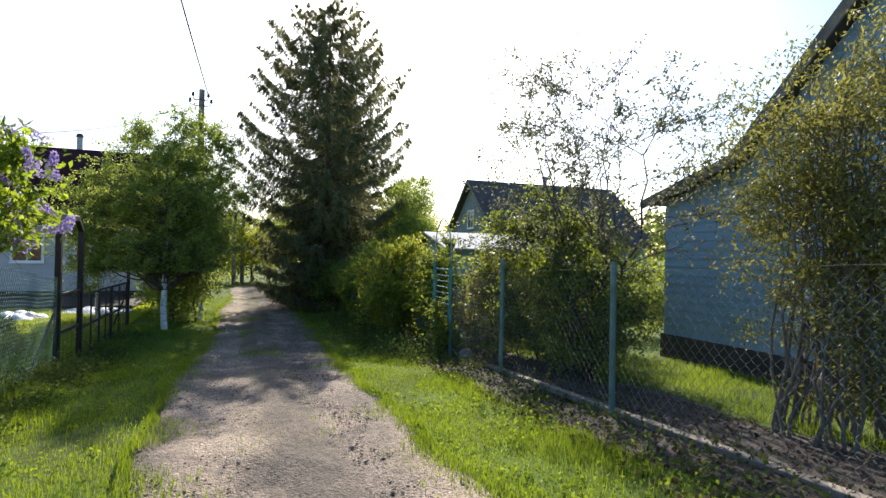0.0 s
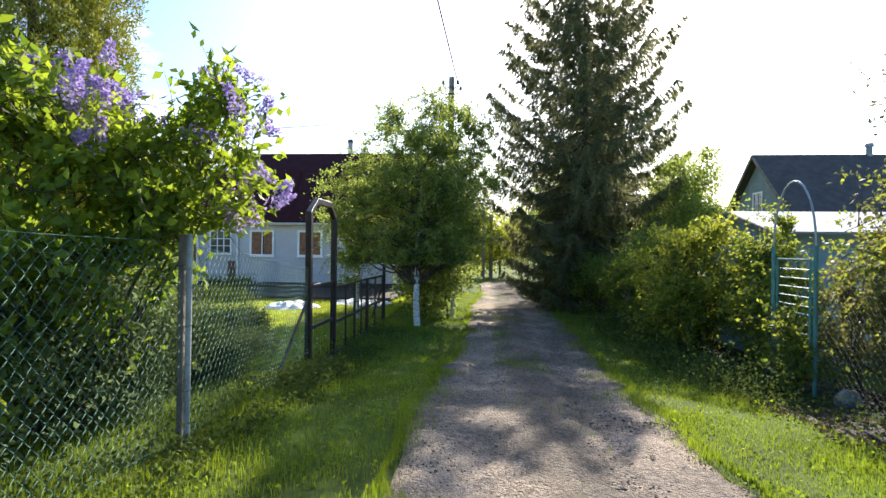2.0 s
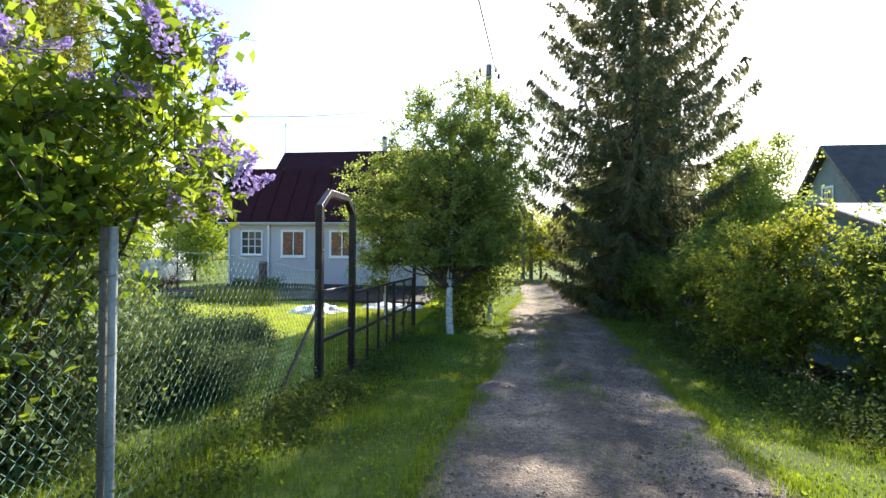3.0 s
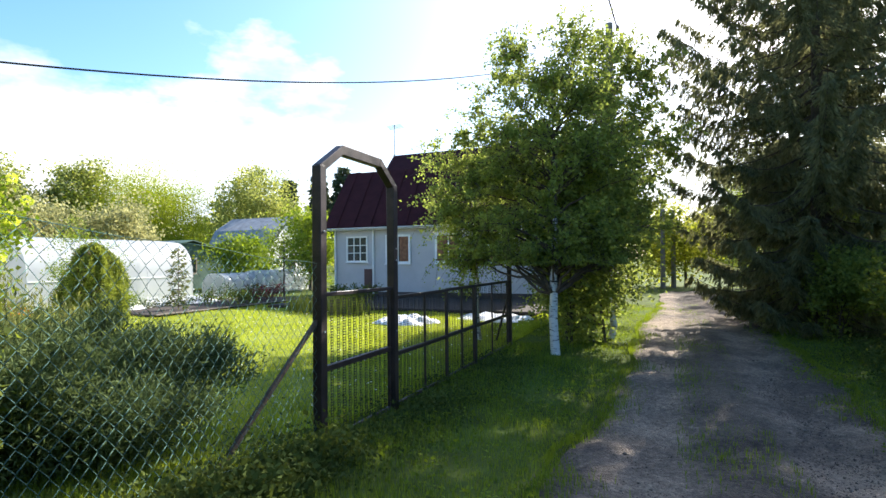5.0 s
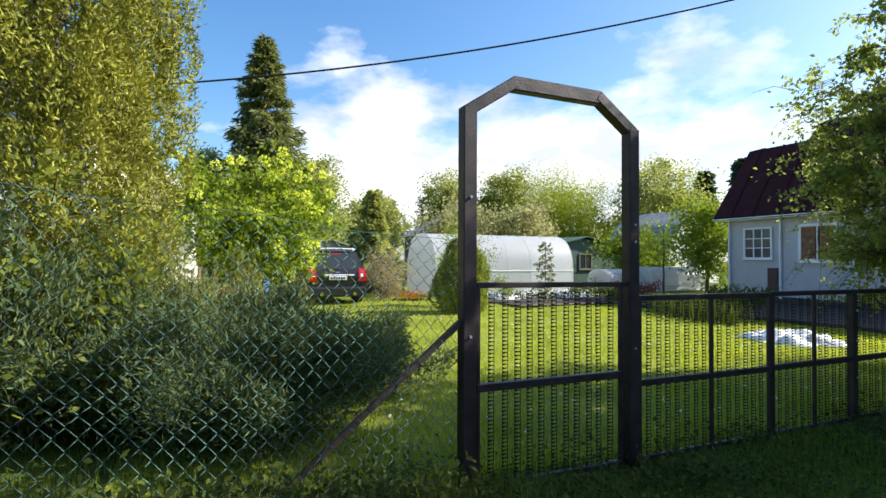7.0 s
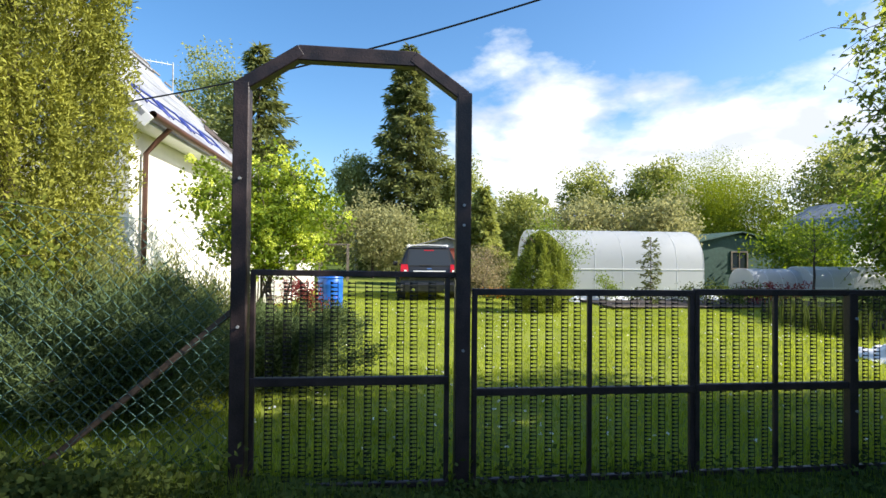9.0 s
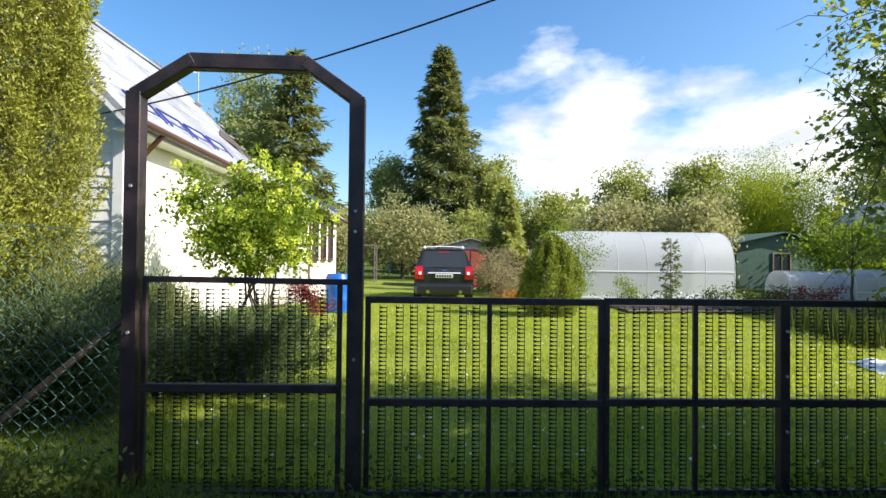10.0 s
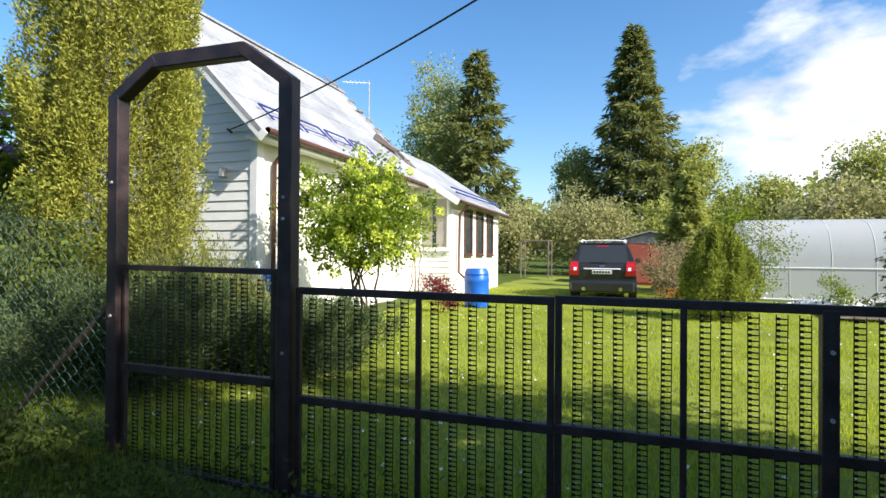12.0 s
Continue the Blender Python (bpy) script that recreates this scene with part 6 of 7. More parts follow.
# birch over the fence end, with the thicket behind it
twigged("birch", (-1.8, 15.55), (-0.1, 0.5, 3.05), (1.85, 1.5, 2.25), 130, 16, 50000, 0.064, "birch_leaf", "young birch with white trunk and dense small leaves", "tree", "birch_bark", 0.085, 1, 61,
        0.75, 0.55, 0.15, lambda p: (p[:, 1] > 14.75) | ((p[:, 2] > 3.2) & (p[:, 1] > 14.2)), low=1.5, lobes=0.3)
twigged("birch", (-3.5, 16.6), (-0.15, -0.15, 2.75), (0.95, 1.1, 1.4), 54, 13, 14000, 0.062, "birch_leaf", "slim birch leaning over the steel fence", "tree", "birch_bark", 0.06, 1, 62, 0.75, 0.55, 0.5, low=0.8)
twigged("birch", (-1.15, 17.7), (0.1, 0, 4.0), (1.15, 1.3, 2.1), 80, 14, 24000, 0.07, "birch_leaf", "taller birch rising from the thicket beside the lane", "tree", "birch_bark", 0.07, 1, 65, 0.75, 0.55, 0.12, low=1.5)
broadleaf("shrub", (-1.55, 17.1), 3.0, (0, 0.1, 1.9), (0.95, 1.5, 2.1), 130, 22000, 0.085, 0.25, "birch_leaf", "dense dark green thicket beside the lane", "shrub", trunks=6, trunk_r=0.03, seed=63, trunk_spread=0.4, low=0.1)
# widened out of sight behind the birch so that it shades the lawn
broadleaf("shrub", (-2.1, 21.0), 3.0, (0, 0, 2.4), (1.35, 2.0, 2.7), 150, 26000, 0.10, 0.27, "birch_leaf", "dark green hedge of young trees along the lane", "shrub", trunks=6, trunk_r=0.03, seed=64, trunk_spread=0.5, low=0.1)

old_spruce((3.05, 21.0), 11.75, [(0.0, 2.2), (0.15, 2.8), (0.3, 3.1), (0.55, 3.3), (0.7, 3.0), (0.81, 2.5), (0.9, 1.65), (0.96, 0.85), (1.0, 0.15)], "large dark spruce beside the lane against the sun", 71)
broadleaf("tree", (5.6, 19.6), 5.0, (0.3, 0, 3.2), (1.4, 1.3, 1.8), 90, 14000, 0.10, 0.27, "birch_leaf", "green deciduous tree beside the spruce", "tree", "bark", 0.09, 1, 72)
for k, (x, y) in enumerate([(3.0, 19.6), (3.05, 22.4), (3.2, 25.6)]):
    broadleaf("shrub", (x, y), 1.7, (0, 0, 0.95), (0.7, 1.4, 0.95), 50, 6000, 0.09, 0.2, "birch_leaf", "dark bush under the spruce at the lane edge", "shrub", trunks=5, trunk_r=0.02, seed=270 + k, trunk_spread=0.3, low=0.1)
broadleaf("shrub", (4.3, 18.0), 2.6, (0, 0, 1.2), (1.0, 1.6, 1.3), 80, 13000, 0.085, 0.25, "birch_leaf", "dark undergrowth at the foot of the spruce", "shrub", trunks=6, trunk_r=0.02, seed=73, trunk_spread=0.4, low=0.1)

# stands hidden behind the big spruce, placed there to shade the far lane
conifer("spruce", (4.6, 27.3), 10.3, 2.7, 170, 150, 0.36, "spruce_leaf", "second dark spruce placed to shade the lane", 77, 0.05, 0.2, 0.6, 0.16, width=0.22)
# unseen thickets behind the spruces, added so their shadows darken the far lane
for k, (x, y, h) in enumerate([(4.4, 24.5, 2.0), (3.5, 32.0, 3.3), (3.2, 36.0, 3.4)]):
    broadleaf("shrub", (x, y), 4.0, (0, 0, h), (1.2, 1.8, h), 90, 11000, 0.11, 0.3, "birch_leaf", "dark thicket added to shade the far lane", "shrub", trunks=6, trunk_r=0.03, seed=74 + k, trunk_spread=0.5, low=0.1)

# hedge and shrubs along the right-hand fence
twigged("hedge_shrub", (4.05, 10.7), (0, 0.2, 1.1), (0.6, 0.95, 1.0), 44, 14, 17000, 0.062, "shrub_leaf", "green hedge bush growing round the turquoise gate", "shrub", "bark", 0.016, 8, 81, 0.65, 0.45, 0.1, foot=0.5)
twigged("hedge_shrub", (3.35, 9.2), (0.0, 0.1, 0.5), (0.3, 0.6, 0.42), 18, 9, 1900, 0.062, "shrub_leaf", "young shoots in front of the turquoise gate", "shrub", "bark", 0.01, 6, 181, 0.65, 0.35, 0.1, foot=0.3)
twigged("hedge_shrub", (3.5, 12.3), (0, 0.2, 1.1), (0.75, 1.1, 1.0), 52, 16, 22000, 0.065, "yellow_leaf", "bright yellow-green bush bulging towards the lane", "shrub", "bark", 0.016, 8, 82, 0.65, 0.5, 0.1, foot=0.5)
twigged("hedge_shrub", (4.75, 7.7), (-0.1, 0.1, 1.55), (0.95, 1.25, 1.25), 70, 16, 26000, 0.06, "shrub_leaf", "tall drooping green bush behind the wire fence", "shrub", "bark", 0.018, 9, 83, 0.6, 0.6, 0.45, foot=0.5)
twigged("hedge_shrub", (4.25, 8.9), (0, 0.1, 1.0), (0.6, 0.9, 0.95), 34, 12, 9000, 0.062, "twig_leaf", "loose bush beside the turquoise gate", "shrub", "bark", 0.014, 7, 184, 0.65, 0.45, 0.2, foot=0.4)
twigged("hedge_shrub", (3.75, 14.4), (0, 0.2, 1.15), (0.6, 1.1, 1.05), 44, 14, 15000, 0.07, "yellow_leaf", "sunlit bush in front of the blue shed", "shrub", "bark", 0.016, 7, 84, 0.65, 0.5, 0.1, foot=0.5)
twigged("hedge_shrub", (3.4, 16.0), (0, 0.2, 0.9), (0.6, 1.1, 0.8), 34, 12, 9000, 0.07, "shrub_leaf", "low green bush at the lane edge", "shrub", "bark", 0.016, 6, 85, 0.65, 0.45, 0.1, foot=0.5)
twigged("apple_tree", (4.75, 6.3), (-0.1, 0.25, 2.9), (1.75, 2.5, 1.75), 84, 10, 8200, 0.062, "apple_leaf", "sparse old apple tree with bare twigs behind the fence", "tree", "bark", 0.028, 9, 86, 0.5, 0.5, 0.0, foot=0.2, head_up=0.35, lobes=0.3, low=1.4, jitter=0.03, start=0.55)
twigged("hedge_shrub", (4.5, 6.2), (0, 0.1, 0.95), (0.75, 1.1, 0.9), 44, 14, 15000, 0.055, "shrub_leaf", "dense shaded bush under the apple tree", "shrub", "bark", 0.014, 10, 87, 0.65, 0.4, 0.2, foot=0.5)
broadleaf("willow_shrub", (4.75, 3.1), 3.6, (0.05, 0, 1.95), (0.8, 1.0, 1.75), 230, 24000, 0.052, 0.14, "twig_leaf", "tall upright twiggy shrub with small yellow-green leaves", "shrub", "bark_pale", 0.016, 44, 88, (0, 0), 0.45, 0.4, (0, 0, 0.7), 0.1, trunk_spread=0.45)
broadleaf("willow_shrub", (4.9, 1.3), 3.8, (0.05, 0, 2.0), (0.9, 1.0, 1.8), 160, 16000, 0.052, 0.14, "twig_leaf", "tall upright twiggy shrub beside the wire fence", "shrub", "bark_pale", 0.016, 34, 89, (0, 0), 0.45, 0.4, (0, 0, 0.7), 0.1, trunk_spread=0.45)

broadleaf("hedge_shrub", (6.2, 9.3), 2.4, (0, 0, 1.4), (0.9, 1.1, 1.3), 70, 9000, 0.07, 0.22, "shrub_leaf", "green bush at the corner of the blue house", "shrub", trunks=6, trunk_r=0.02, seed=90, trunk_spread=0.3, low=0.1)

for k, (x, y, h) in enumerate([(7.8, 12.2, 1.2), (9.6, 10.6, 1.1), (6.9, 15.2, 1.3)]):
    broadleaf("shrub", (x, y), 2.2, (0, 0, h), (1.3, 1.3, h), 60, 6000, 0.09, 0.28, "shrub_leaf", "green garden bush in the neighbouring yard", "shrub", trunks=6, trunk_r=0.02, seed=190 + k, trunk_spread=0.3, low=0.1)

# garden shrubs round the lawn
column("dwarf_conifer", (-12.6, 15.1), 1.95, 0.72, 30000, 0.075, "conifer_bright", "dense egg-shaped dwarf conifer on the lawn", 91, 0.55, "shrub", fronds=160)
broadleaf("shrub", (-14.2, 16.0), 2.6, (0, 0, 1.5), (0.75, 0.8, 1.1), 40, 3200, 0.06, 0.2, "vib_leaf", "sunlit light green shrub behind the dwarf conifer", "shrub", trunks=5, trunk_r=0.015, seed=92)
broadleaf("shrub", (-17.3, 14.5), 1.9, (0, 0, 0.85), (1.0, 0.9, 0.85), 70, 5000, 0.05, 0.22, "tan_leaf", "greyish brown twiggy bush beside the car", "shrub", trunks=10, trunk_r=0.012, seed=93, trunk_spread=0.3, low=0.1)
conifer("young_pine", (-21.5, 15.3), 4.3, 1.4, 130, 110, 0.26, "far_leaf", "young light green pine behind the car", 94, 0.03, 0.1, 0.8, 0.06, width=0.3)
conifer("sapling", (-14.0, 18.7), 1.95, 0.33, 40, 18, 0.11, "spruce_sunny", "thin young conifer in front of the greenhouse", 95, 0.1, 0.0, 0.4, 0.02, width=0.4)
broadleaf("shrub", (-15.5, 18.0), 0.8, (0, 0, 0.5), (0.45, 0.5, 0.35), 14, 900, 0.06, 0.12, "vib_leaf", "small rounded green shrub by the greenhouse", "shrub", trunks=3, trunk_r=0.012, seed=96, low=0.1)
broadleaf("apple_tree", (-14.3, 24.0), 3.2, (0, 0, 2.1), (1.2, 1.2, 0.9), 40, 1900, 0.07, 0.2, "vib_leaf", "small thin-crowned apple tree by the red-roofed house", "tree", "bark", 0.05, 1, 97)
broadleaf("shrub", (-13.5, 20.6), 0.9, (0, 0, 0.4), (0.9, 1.6, 0.3), 30, 1800, 0.07, 0.14, "weed", "low green perennials in a bed", "shrub", trunks=4, trunk_r=0.01, seed=98, low=0.05, trunk_spread=0.5)
broadleaf("shrub", (-14.0, 22.4), 0.9, (0, 0, 0.35), (0.6, 1.4, 0.3), 30, 1500, 0.07, 0.14, "red_leaf", "reddish low perennials in a bed", "shrub", trunks=4, trunk_r=0.01, seed=99, low=0.05, trunk_spread=0.5)
broadleaf("shrub", (-9.5, 21.5), 0.9, (0, 0, 0.4), (1.1, 0.8, 0.35), 30, 1700, 0.08, 0.14, "weed", "tall green perennials at the lawn edge", "shrub", trunks=6, trunk_r=0.01, seed=100, low=0.05, trunk_spread=0.6)
flowers = thing("flower_clump", (-15.1, 14.6, 0.1), "clump of bright orange flowers", "flowers")
rng = np.random.default_rng(101)
part("leaf_tuft", leaves(rng, np.array([-15.1, 14.6, 0.0]) + np.abs(rng.normal(0, 1, (300, 3))) * [0.2, 0.25, 0.15] * rng.choice([-1, 1], (300, 3)) * [1, 1, 0] + [0, 0, 0.12], 0.09, 0.03, (0, 0, 1)), M["weed"], flowers)["kind"] = "stuff"
part("blossoms", leaves(rng, np.array([-15.1, 14.6, 0.3]) + rng.normal(0, 1, (260, 3)) * [0.2, 0.26, 0.07], 0.05, 0.05), M["orange_flower"], flowers)["kind"] = "stuff"
whites = thing("flower_clump", (-15.2, 19.8, 0.1), "bed of white flowers along the greenhouse", "flowers")
part("blossoms", leaves(rng, np.array([-15.6, 19.8, 0.2]) + rng.normal(0, 1, (900, 3)) * [0.15, 1.2, 0.09], 0.06, 0.06), M["white_flower"], whites)["kind"] = "stuff"
part("leaf_tuft", leaves(rng, np.array([-15.6, 19.8, 0.12]) + rng.normal(0, 1, (900, 3)) * [0.2, 1.3, 0.07], 0.09, 0.04, (0, 0, 1)), M["weed"], whites)["kind"] = "stuff"

# background trees
conifer("spruce", (-46.2, 13.4), 19.8, 6.0, 300, 100, 0.7, "spruce_sunny", "tall dense dark spruce behind the garden", 111, 0.06, 0.25, 0.82, 0.3)
conifer("spruce", (-39.0, 2.4), 16.4, 4.9, 190, 80, 0.7, "spruce_sunny", "broad sunlit spruce behind the white house", 112, 0.06, 0.28, 0.76, 0.28, gaps=0.4)
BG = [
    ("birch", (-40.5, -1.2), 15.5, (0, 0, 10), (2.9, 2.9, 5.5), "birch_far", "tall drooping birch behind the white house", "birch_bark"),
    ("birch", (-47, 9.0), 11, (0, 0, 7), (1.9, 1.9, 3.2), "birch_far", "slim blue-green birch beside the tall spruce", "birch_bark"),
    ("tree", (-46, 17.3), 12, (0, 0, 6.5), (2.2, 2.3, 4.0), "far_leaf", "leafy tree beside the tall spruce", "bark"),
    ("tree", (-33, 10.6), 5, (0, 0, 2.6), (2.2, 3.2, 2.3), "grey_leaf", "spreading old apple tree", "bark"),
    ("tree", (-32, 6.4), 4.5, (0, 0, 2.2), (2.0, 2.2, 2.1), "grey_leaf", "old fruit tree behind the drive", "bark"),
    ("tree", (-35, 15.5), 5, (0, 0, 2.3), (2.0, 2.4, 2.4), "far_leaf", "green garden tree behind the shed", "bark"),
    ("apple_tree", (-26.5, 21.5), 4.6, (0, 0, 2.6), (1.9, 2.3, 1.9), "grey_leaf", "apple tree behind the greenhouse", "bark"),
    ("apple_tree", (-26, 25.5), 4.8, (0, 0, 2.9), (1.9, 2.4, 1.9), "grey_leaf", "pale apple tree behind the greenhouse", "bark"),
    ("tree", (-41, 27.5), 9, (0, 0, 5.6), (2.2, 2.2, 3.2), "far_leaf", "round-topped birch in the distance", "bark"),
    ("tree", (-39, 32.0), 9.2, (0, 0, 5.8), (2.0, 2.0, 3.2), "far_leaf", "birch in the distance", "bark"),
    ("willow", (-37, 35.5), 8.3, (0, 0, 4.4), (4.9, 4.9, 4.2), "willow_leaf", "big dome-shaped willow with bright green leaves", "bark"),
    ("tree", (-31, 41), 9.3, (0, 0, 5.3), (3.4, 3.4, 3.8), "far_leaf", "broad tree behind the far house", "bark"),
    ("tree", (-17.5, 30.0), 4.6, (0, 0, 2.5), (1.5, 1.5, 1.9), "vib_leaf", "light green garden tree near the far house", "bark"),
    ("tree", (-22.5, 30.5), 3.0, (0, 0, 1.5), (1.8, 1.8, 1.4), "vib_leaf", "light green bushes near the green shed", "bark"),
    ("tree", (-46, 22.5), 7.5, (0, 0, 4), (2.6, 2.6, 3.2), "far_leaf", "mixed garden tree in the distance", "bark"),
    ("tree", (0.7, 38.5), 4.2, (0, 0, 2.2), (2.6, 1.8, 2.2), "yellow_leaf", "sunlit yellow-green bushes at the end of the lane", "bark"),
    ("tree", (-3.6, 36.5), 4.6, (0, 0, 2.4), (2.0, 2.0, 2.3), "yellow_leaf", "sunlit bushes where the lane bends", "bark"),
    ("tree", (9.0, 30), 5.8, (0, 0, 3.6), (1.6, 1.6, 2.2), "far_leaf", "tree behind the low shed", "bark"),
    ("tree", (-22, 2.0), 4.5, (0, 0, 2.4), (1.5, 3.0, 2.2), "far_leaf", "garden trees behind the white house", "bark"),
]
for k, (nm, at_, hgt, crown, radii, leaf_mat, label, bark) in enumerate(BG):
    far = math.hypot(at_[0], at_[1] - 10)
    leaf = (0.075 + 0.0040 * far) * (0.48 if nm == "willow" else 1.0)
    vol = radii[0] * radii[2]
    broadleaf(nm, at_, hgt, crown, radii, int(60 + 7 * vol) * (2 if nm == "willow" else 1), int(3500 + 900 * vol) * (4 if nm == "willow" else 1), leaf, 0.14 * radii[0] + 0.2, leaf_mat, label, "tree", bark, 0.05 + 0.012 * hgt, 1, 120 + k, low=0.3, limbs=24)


def far_woods():
    """Distant mixed wood closing the view all round."""
    rng = np.random.default_rng(150)
    V = []
    for k in range(170):
        a = rng.uniform(0, 2 * np.pi)
        d = rng.uniform(75, 130)
        x, y = d * math.cos(a), 15 + d * math.sin(a)
        h = rng.uniform(7, 12.5) * (d / 90)
        n = 300
        p = in_ball(rng, n, 0.4) * [3.4, 3.4, h * 0.5] + [x, y, h * 0.52]
        V.append(p)
    at = np.concatenate(V)
    return leaves(rng, at, 1.3, 0.95)


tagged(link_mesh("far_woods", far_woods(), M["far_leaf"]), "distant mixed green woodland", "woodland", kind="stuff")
for k, (x, y, h) in enumerate([(-41, 63.5, 13), (-44.5, 62, 12), (-38, 64.5, 13.5), (-35.5, 65.5, 12.5), (-49, 60, 10.5)]):
    conifer("pine", (x, y), h, 2.4, 70, 40, 0.8, "pine_leaf", "tall dark pine on the skyline", 160 + k, 0.35, 0.05, 0.6, 0.16, width=0.5)

# ---- utility poles and cables ----


def pole(x, y, top, label, arms=True):
    ob = thing("utility_pole", (x, y, 0.0), label, "utility pole")
    part("pole", cylinder((x, y, -0.3), (x + 0.03, y, top), 0.13, 14, 0.10), M["pole_wood"], ob)
    if arms:
        for s in (-1, 1):
            for k, dz in enumerate((0.28, 0.5)):
                px = x + s * (0.26 + 0.1 * k)
                part("hook", tubes([([(x, y - 0.1, top - dz - 0.1), (x + s * 0.15, y - 0.1, top - dz - 0.14), (px, y - 0.1, top - dz - 0.08), (px, y - 0.1, top - dz + 0.03)], 0.022)], 6), M["insulator"], ob)
                part("insulator", cylinder((px, y - 0.1, top - dz), (px, y - 0.1, top - dz + 0.14), 0.06, 10, 0.04), M["insulator"], ob)
    return ob


pole(-1.5, 21.9, 7.95, "weathered grey utility pole with insulators")
pole(-0.4, 36.5, 4.4, "thin grey wooden pole at the end of the lane", False)
pole(0.1, 37.5, 4.0, "thin grey wooden pole beside the far bushes", False)


def cable(label, p, q, sag, r=0.011):
    ob = thing("cable", p, label, "cable")
    t = np.linspace(0, 1, 48)[:, None]
    pts = np.asarray(p) * (1 - t) + np.asarray(q) * t
    pts[:, 2] -= sag * 4 * (t * (1 - t))[:, 0]
    part("wire", tubes([(pts, r)], 6), M["wire_black"], ob)


cable("black service cable from the pole to the white house", (-1.6, 21.8, 7.25), (-7.43, 7.1, 3.32), 0.78)
cable("black overhead cable along the lane", (-1.25, 21.8, 7.75), (-1.9, -9.0, 8.6), 0.25, 0.022)
cable("thin overhead cable across the lane", (-1.2, 21.8, 7.6), (12.6, 29.0, 6.2), 0.3, 0.007)
cable("thin overhead cable towards the maroon-roofed house", (-1.7, 21.8, 7.5), (-12.7, 30.0, 6.6), 0.3, 0.007)

# ---- garden things ----


def greenhouse(x, y0, y1, width, height, label, name="greenhouse", ribs=6, wall=0.95):
    ob = thing(name, (x, (y0 + y1) / 2, 0.0), label, "greenhouse")
    k = np.linspace(0, 1, 17)
    prof = []
    for s in k:
        a = math.pi * s
        u = -math.cos(a)
        prof.append((x + width / 2 * np.sign(u) * abs(u) ** 0.75, wall + (height - wall) * math.sin(a) ** 0.9))
    prof = [(x - width / 2, 0.0), *prof, (x + width / 2, 0.0)]
    V = np.array([[(u, y, z) for u, z in prof] for y in np.linspace(y0, y1, ribs + 1)])
    n, m = V.shape[0], V.shape[1]
    i = (np.arange(n - 1)[:, None] * m + np.arange(m - 1)[None]).ravel()
    bm_v, bm_f = V.reshape(-1, 3), np.stack([i, i + 1, i + m + 1, i + m], 1)
    part("cover", (bm_v, bm_f), M["film"], ob, "", True)
    for y in (y0, y1):
        bm = bmesh.new()
        bm.faces.new([bm.verts.new((u, y, z)) for u, z in prof])
        part("end_wall", bm, M["film"], ob)
    for y in np.linspace(y0, y1, ribs + 1):
        part("rib", tubes([(np.array([(u * 1.0 + (u - x) * 0.003, y, z + 0.004) for u, z in prof]), 0.006)], 5), M["tarp"], ob)
    for u, z in ((x + width / 2 + 0.012, wall), (x + width / 2 + 0.012, 0.06)):
        part("rail", beam((u, y0, z), (u, y1, z), 0.03, 0.03), M["white_trim"], ob)
    return ob


greenhouse(-19.3, 16.6, 22.7, 3.0, 2.38, "large rounded greenhouse of milky polycarbonate")
greenhouse(-19.0, 25.0, 27.3, 1.5, 0.98, "low hooped tunnel of white film", "tunnel", 4, 0.3)
greenhouse(-18.6, 27.0, 30.3, 1.6, 1.08, "low hooped tunnel of bluish white film", "tunnel", 4, 0.3)



def crumpled(x, y, rx, ry, height, label, seed):
    """A loose plastic sheet lying in folds."""
    rng = np.random.default_rng(seed)
    n = 26
    u, v = np.meshgrid(np.linspace(-1, 1, n), np.linspace(-1, 1, n))
    rim = np.maximum(0, 1 - u**4) * np.maximum(0, 1 - v**4)
    z = height * rim * (0.45 + 0.3 * np.sin(6 * u + 3 * v + seed) * np.sin(5 * v - u) + 0.25 * np.sin(11 * u - 4 * v)) + 0.25 * height * rng.uniform(0, 1, u.shape) * rim
    px, py = x + rx * u * (1 + 0.15 * np.sin(4 * v)) + 0.08 * v, y + ry * v * (1 + 0.2 * np.sin(3 * u + 1))
    i = (np.arange(n - 1)[:, None] * n + np.arange(n - 1)[None]).ravel()
    g = float(ground_z(x, y))
    ob = thing("tarp", (x, y, g), label, "tarp")
    part("sheet", (np.stack([px, py, g + 0.012 + np.maximum(z, 0)], -1).reshape(-1, 3), np.stack([i, i + 1, i + n + 1, i + n], 1)), M["tarp"], ob, "", True)


crumpled(-5.95, 18.2, 0.7, 0.5, 0.22, "crumpled white plastic sheet lying on the lawn", 170)
crumpled(-4.3, 19.9, 0.9, 0.6, 0.16, "bluish white plastic sheet spread over a bed", 171)
crumpled(-15.7, 17.9, 0.35, 0.9, 0.25, "bunched white fleece along the greenhouse foot", 172)
crumpled(-15.8, 20.6, 0.35, 1.3, 0.28, "bunched white fleece beside the greenhouse", 173)


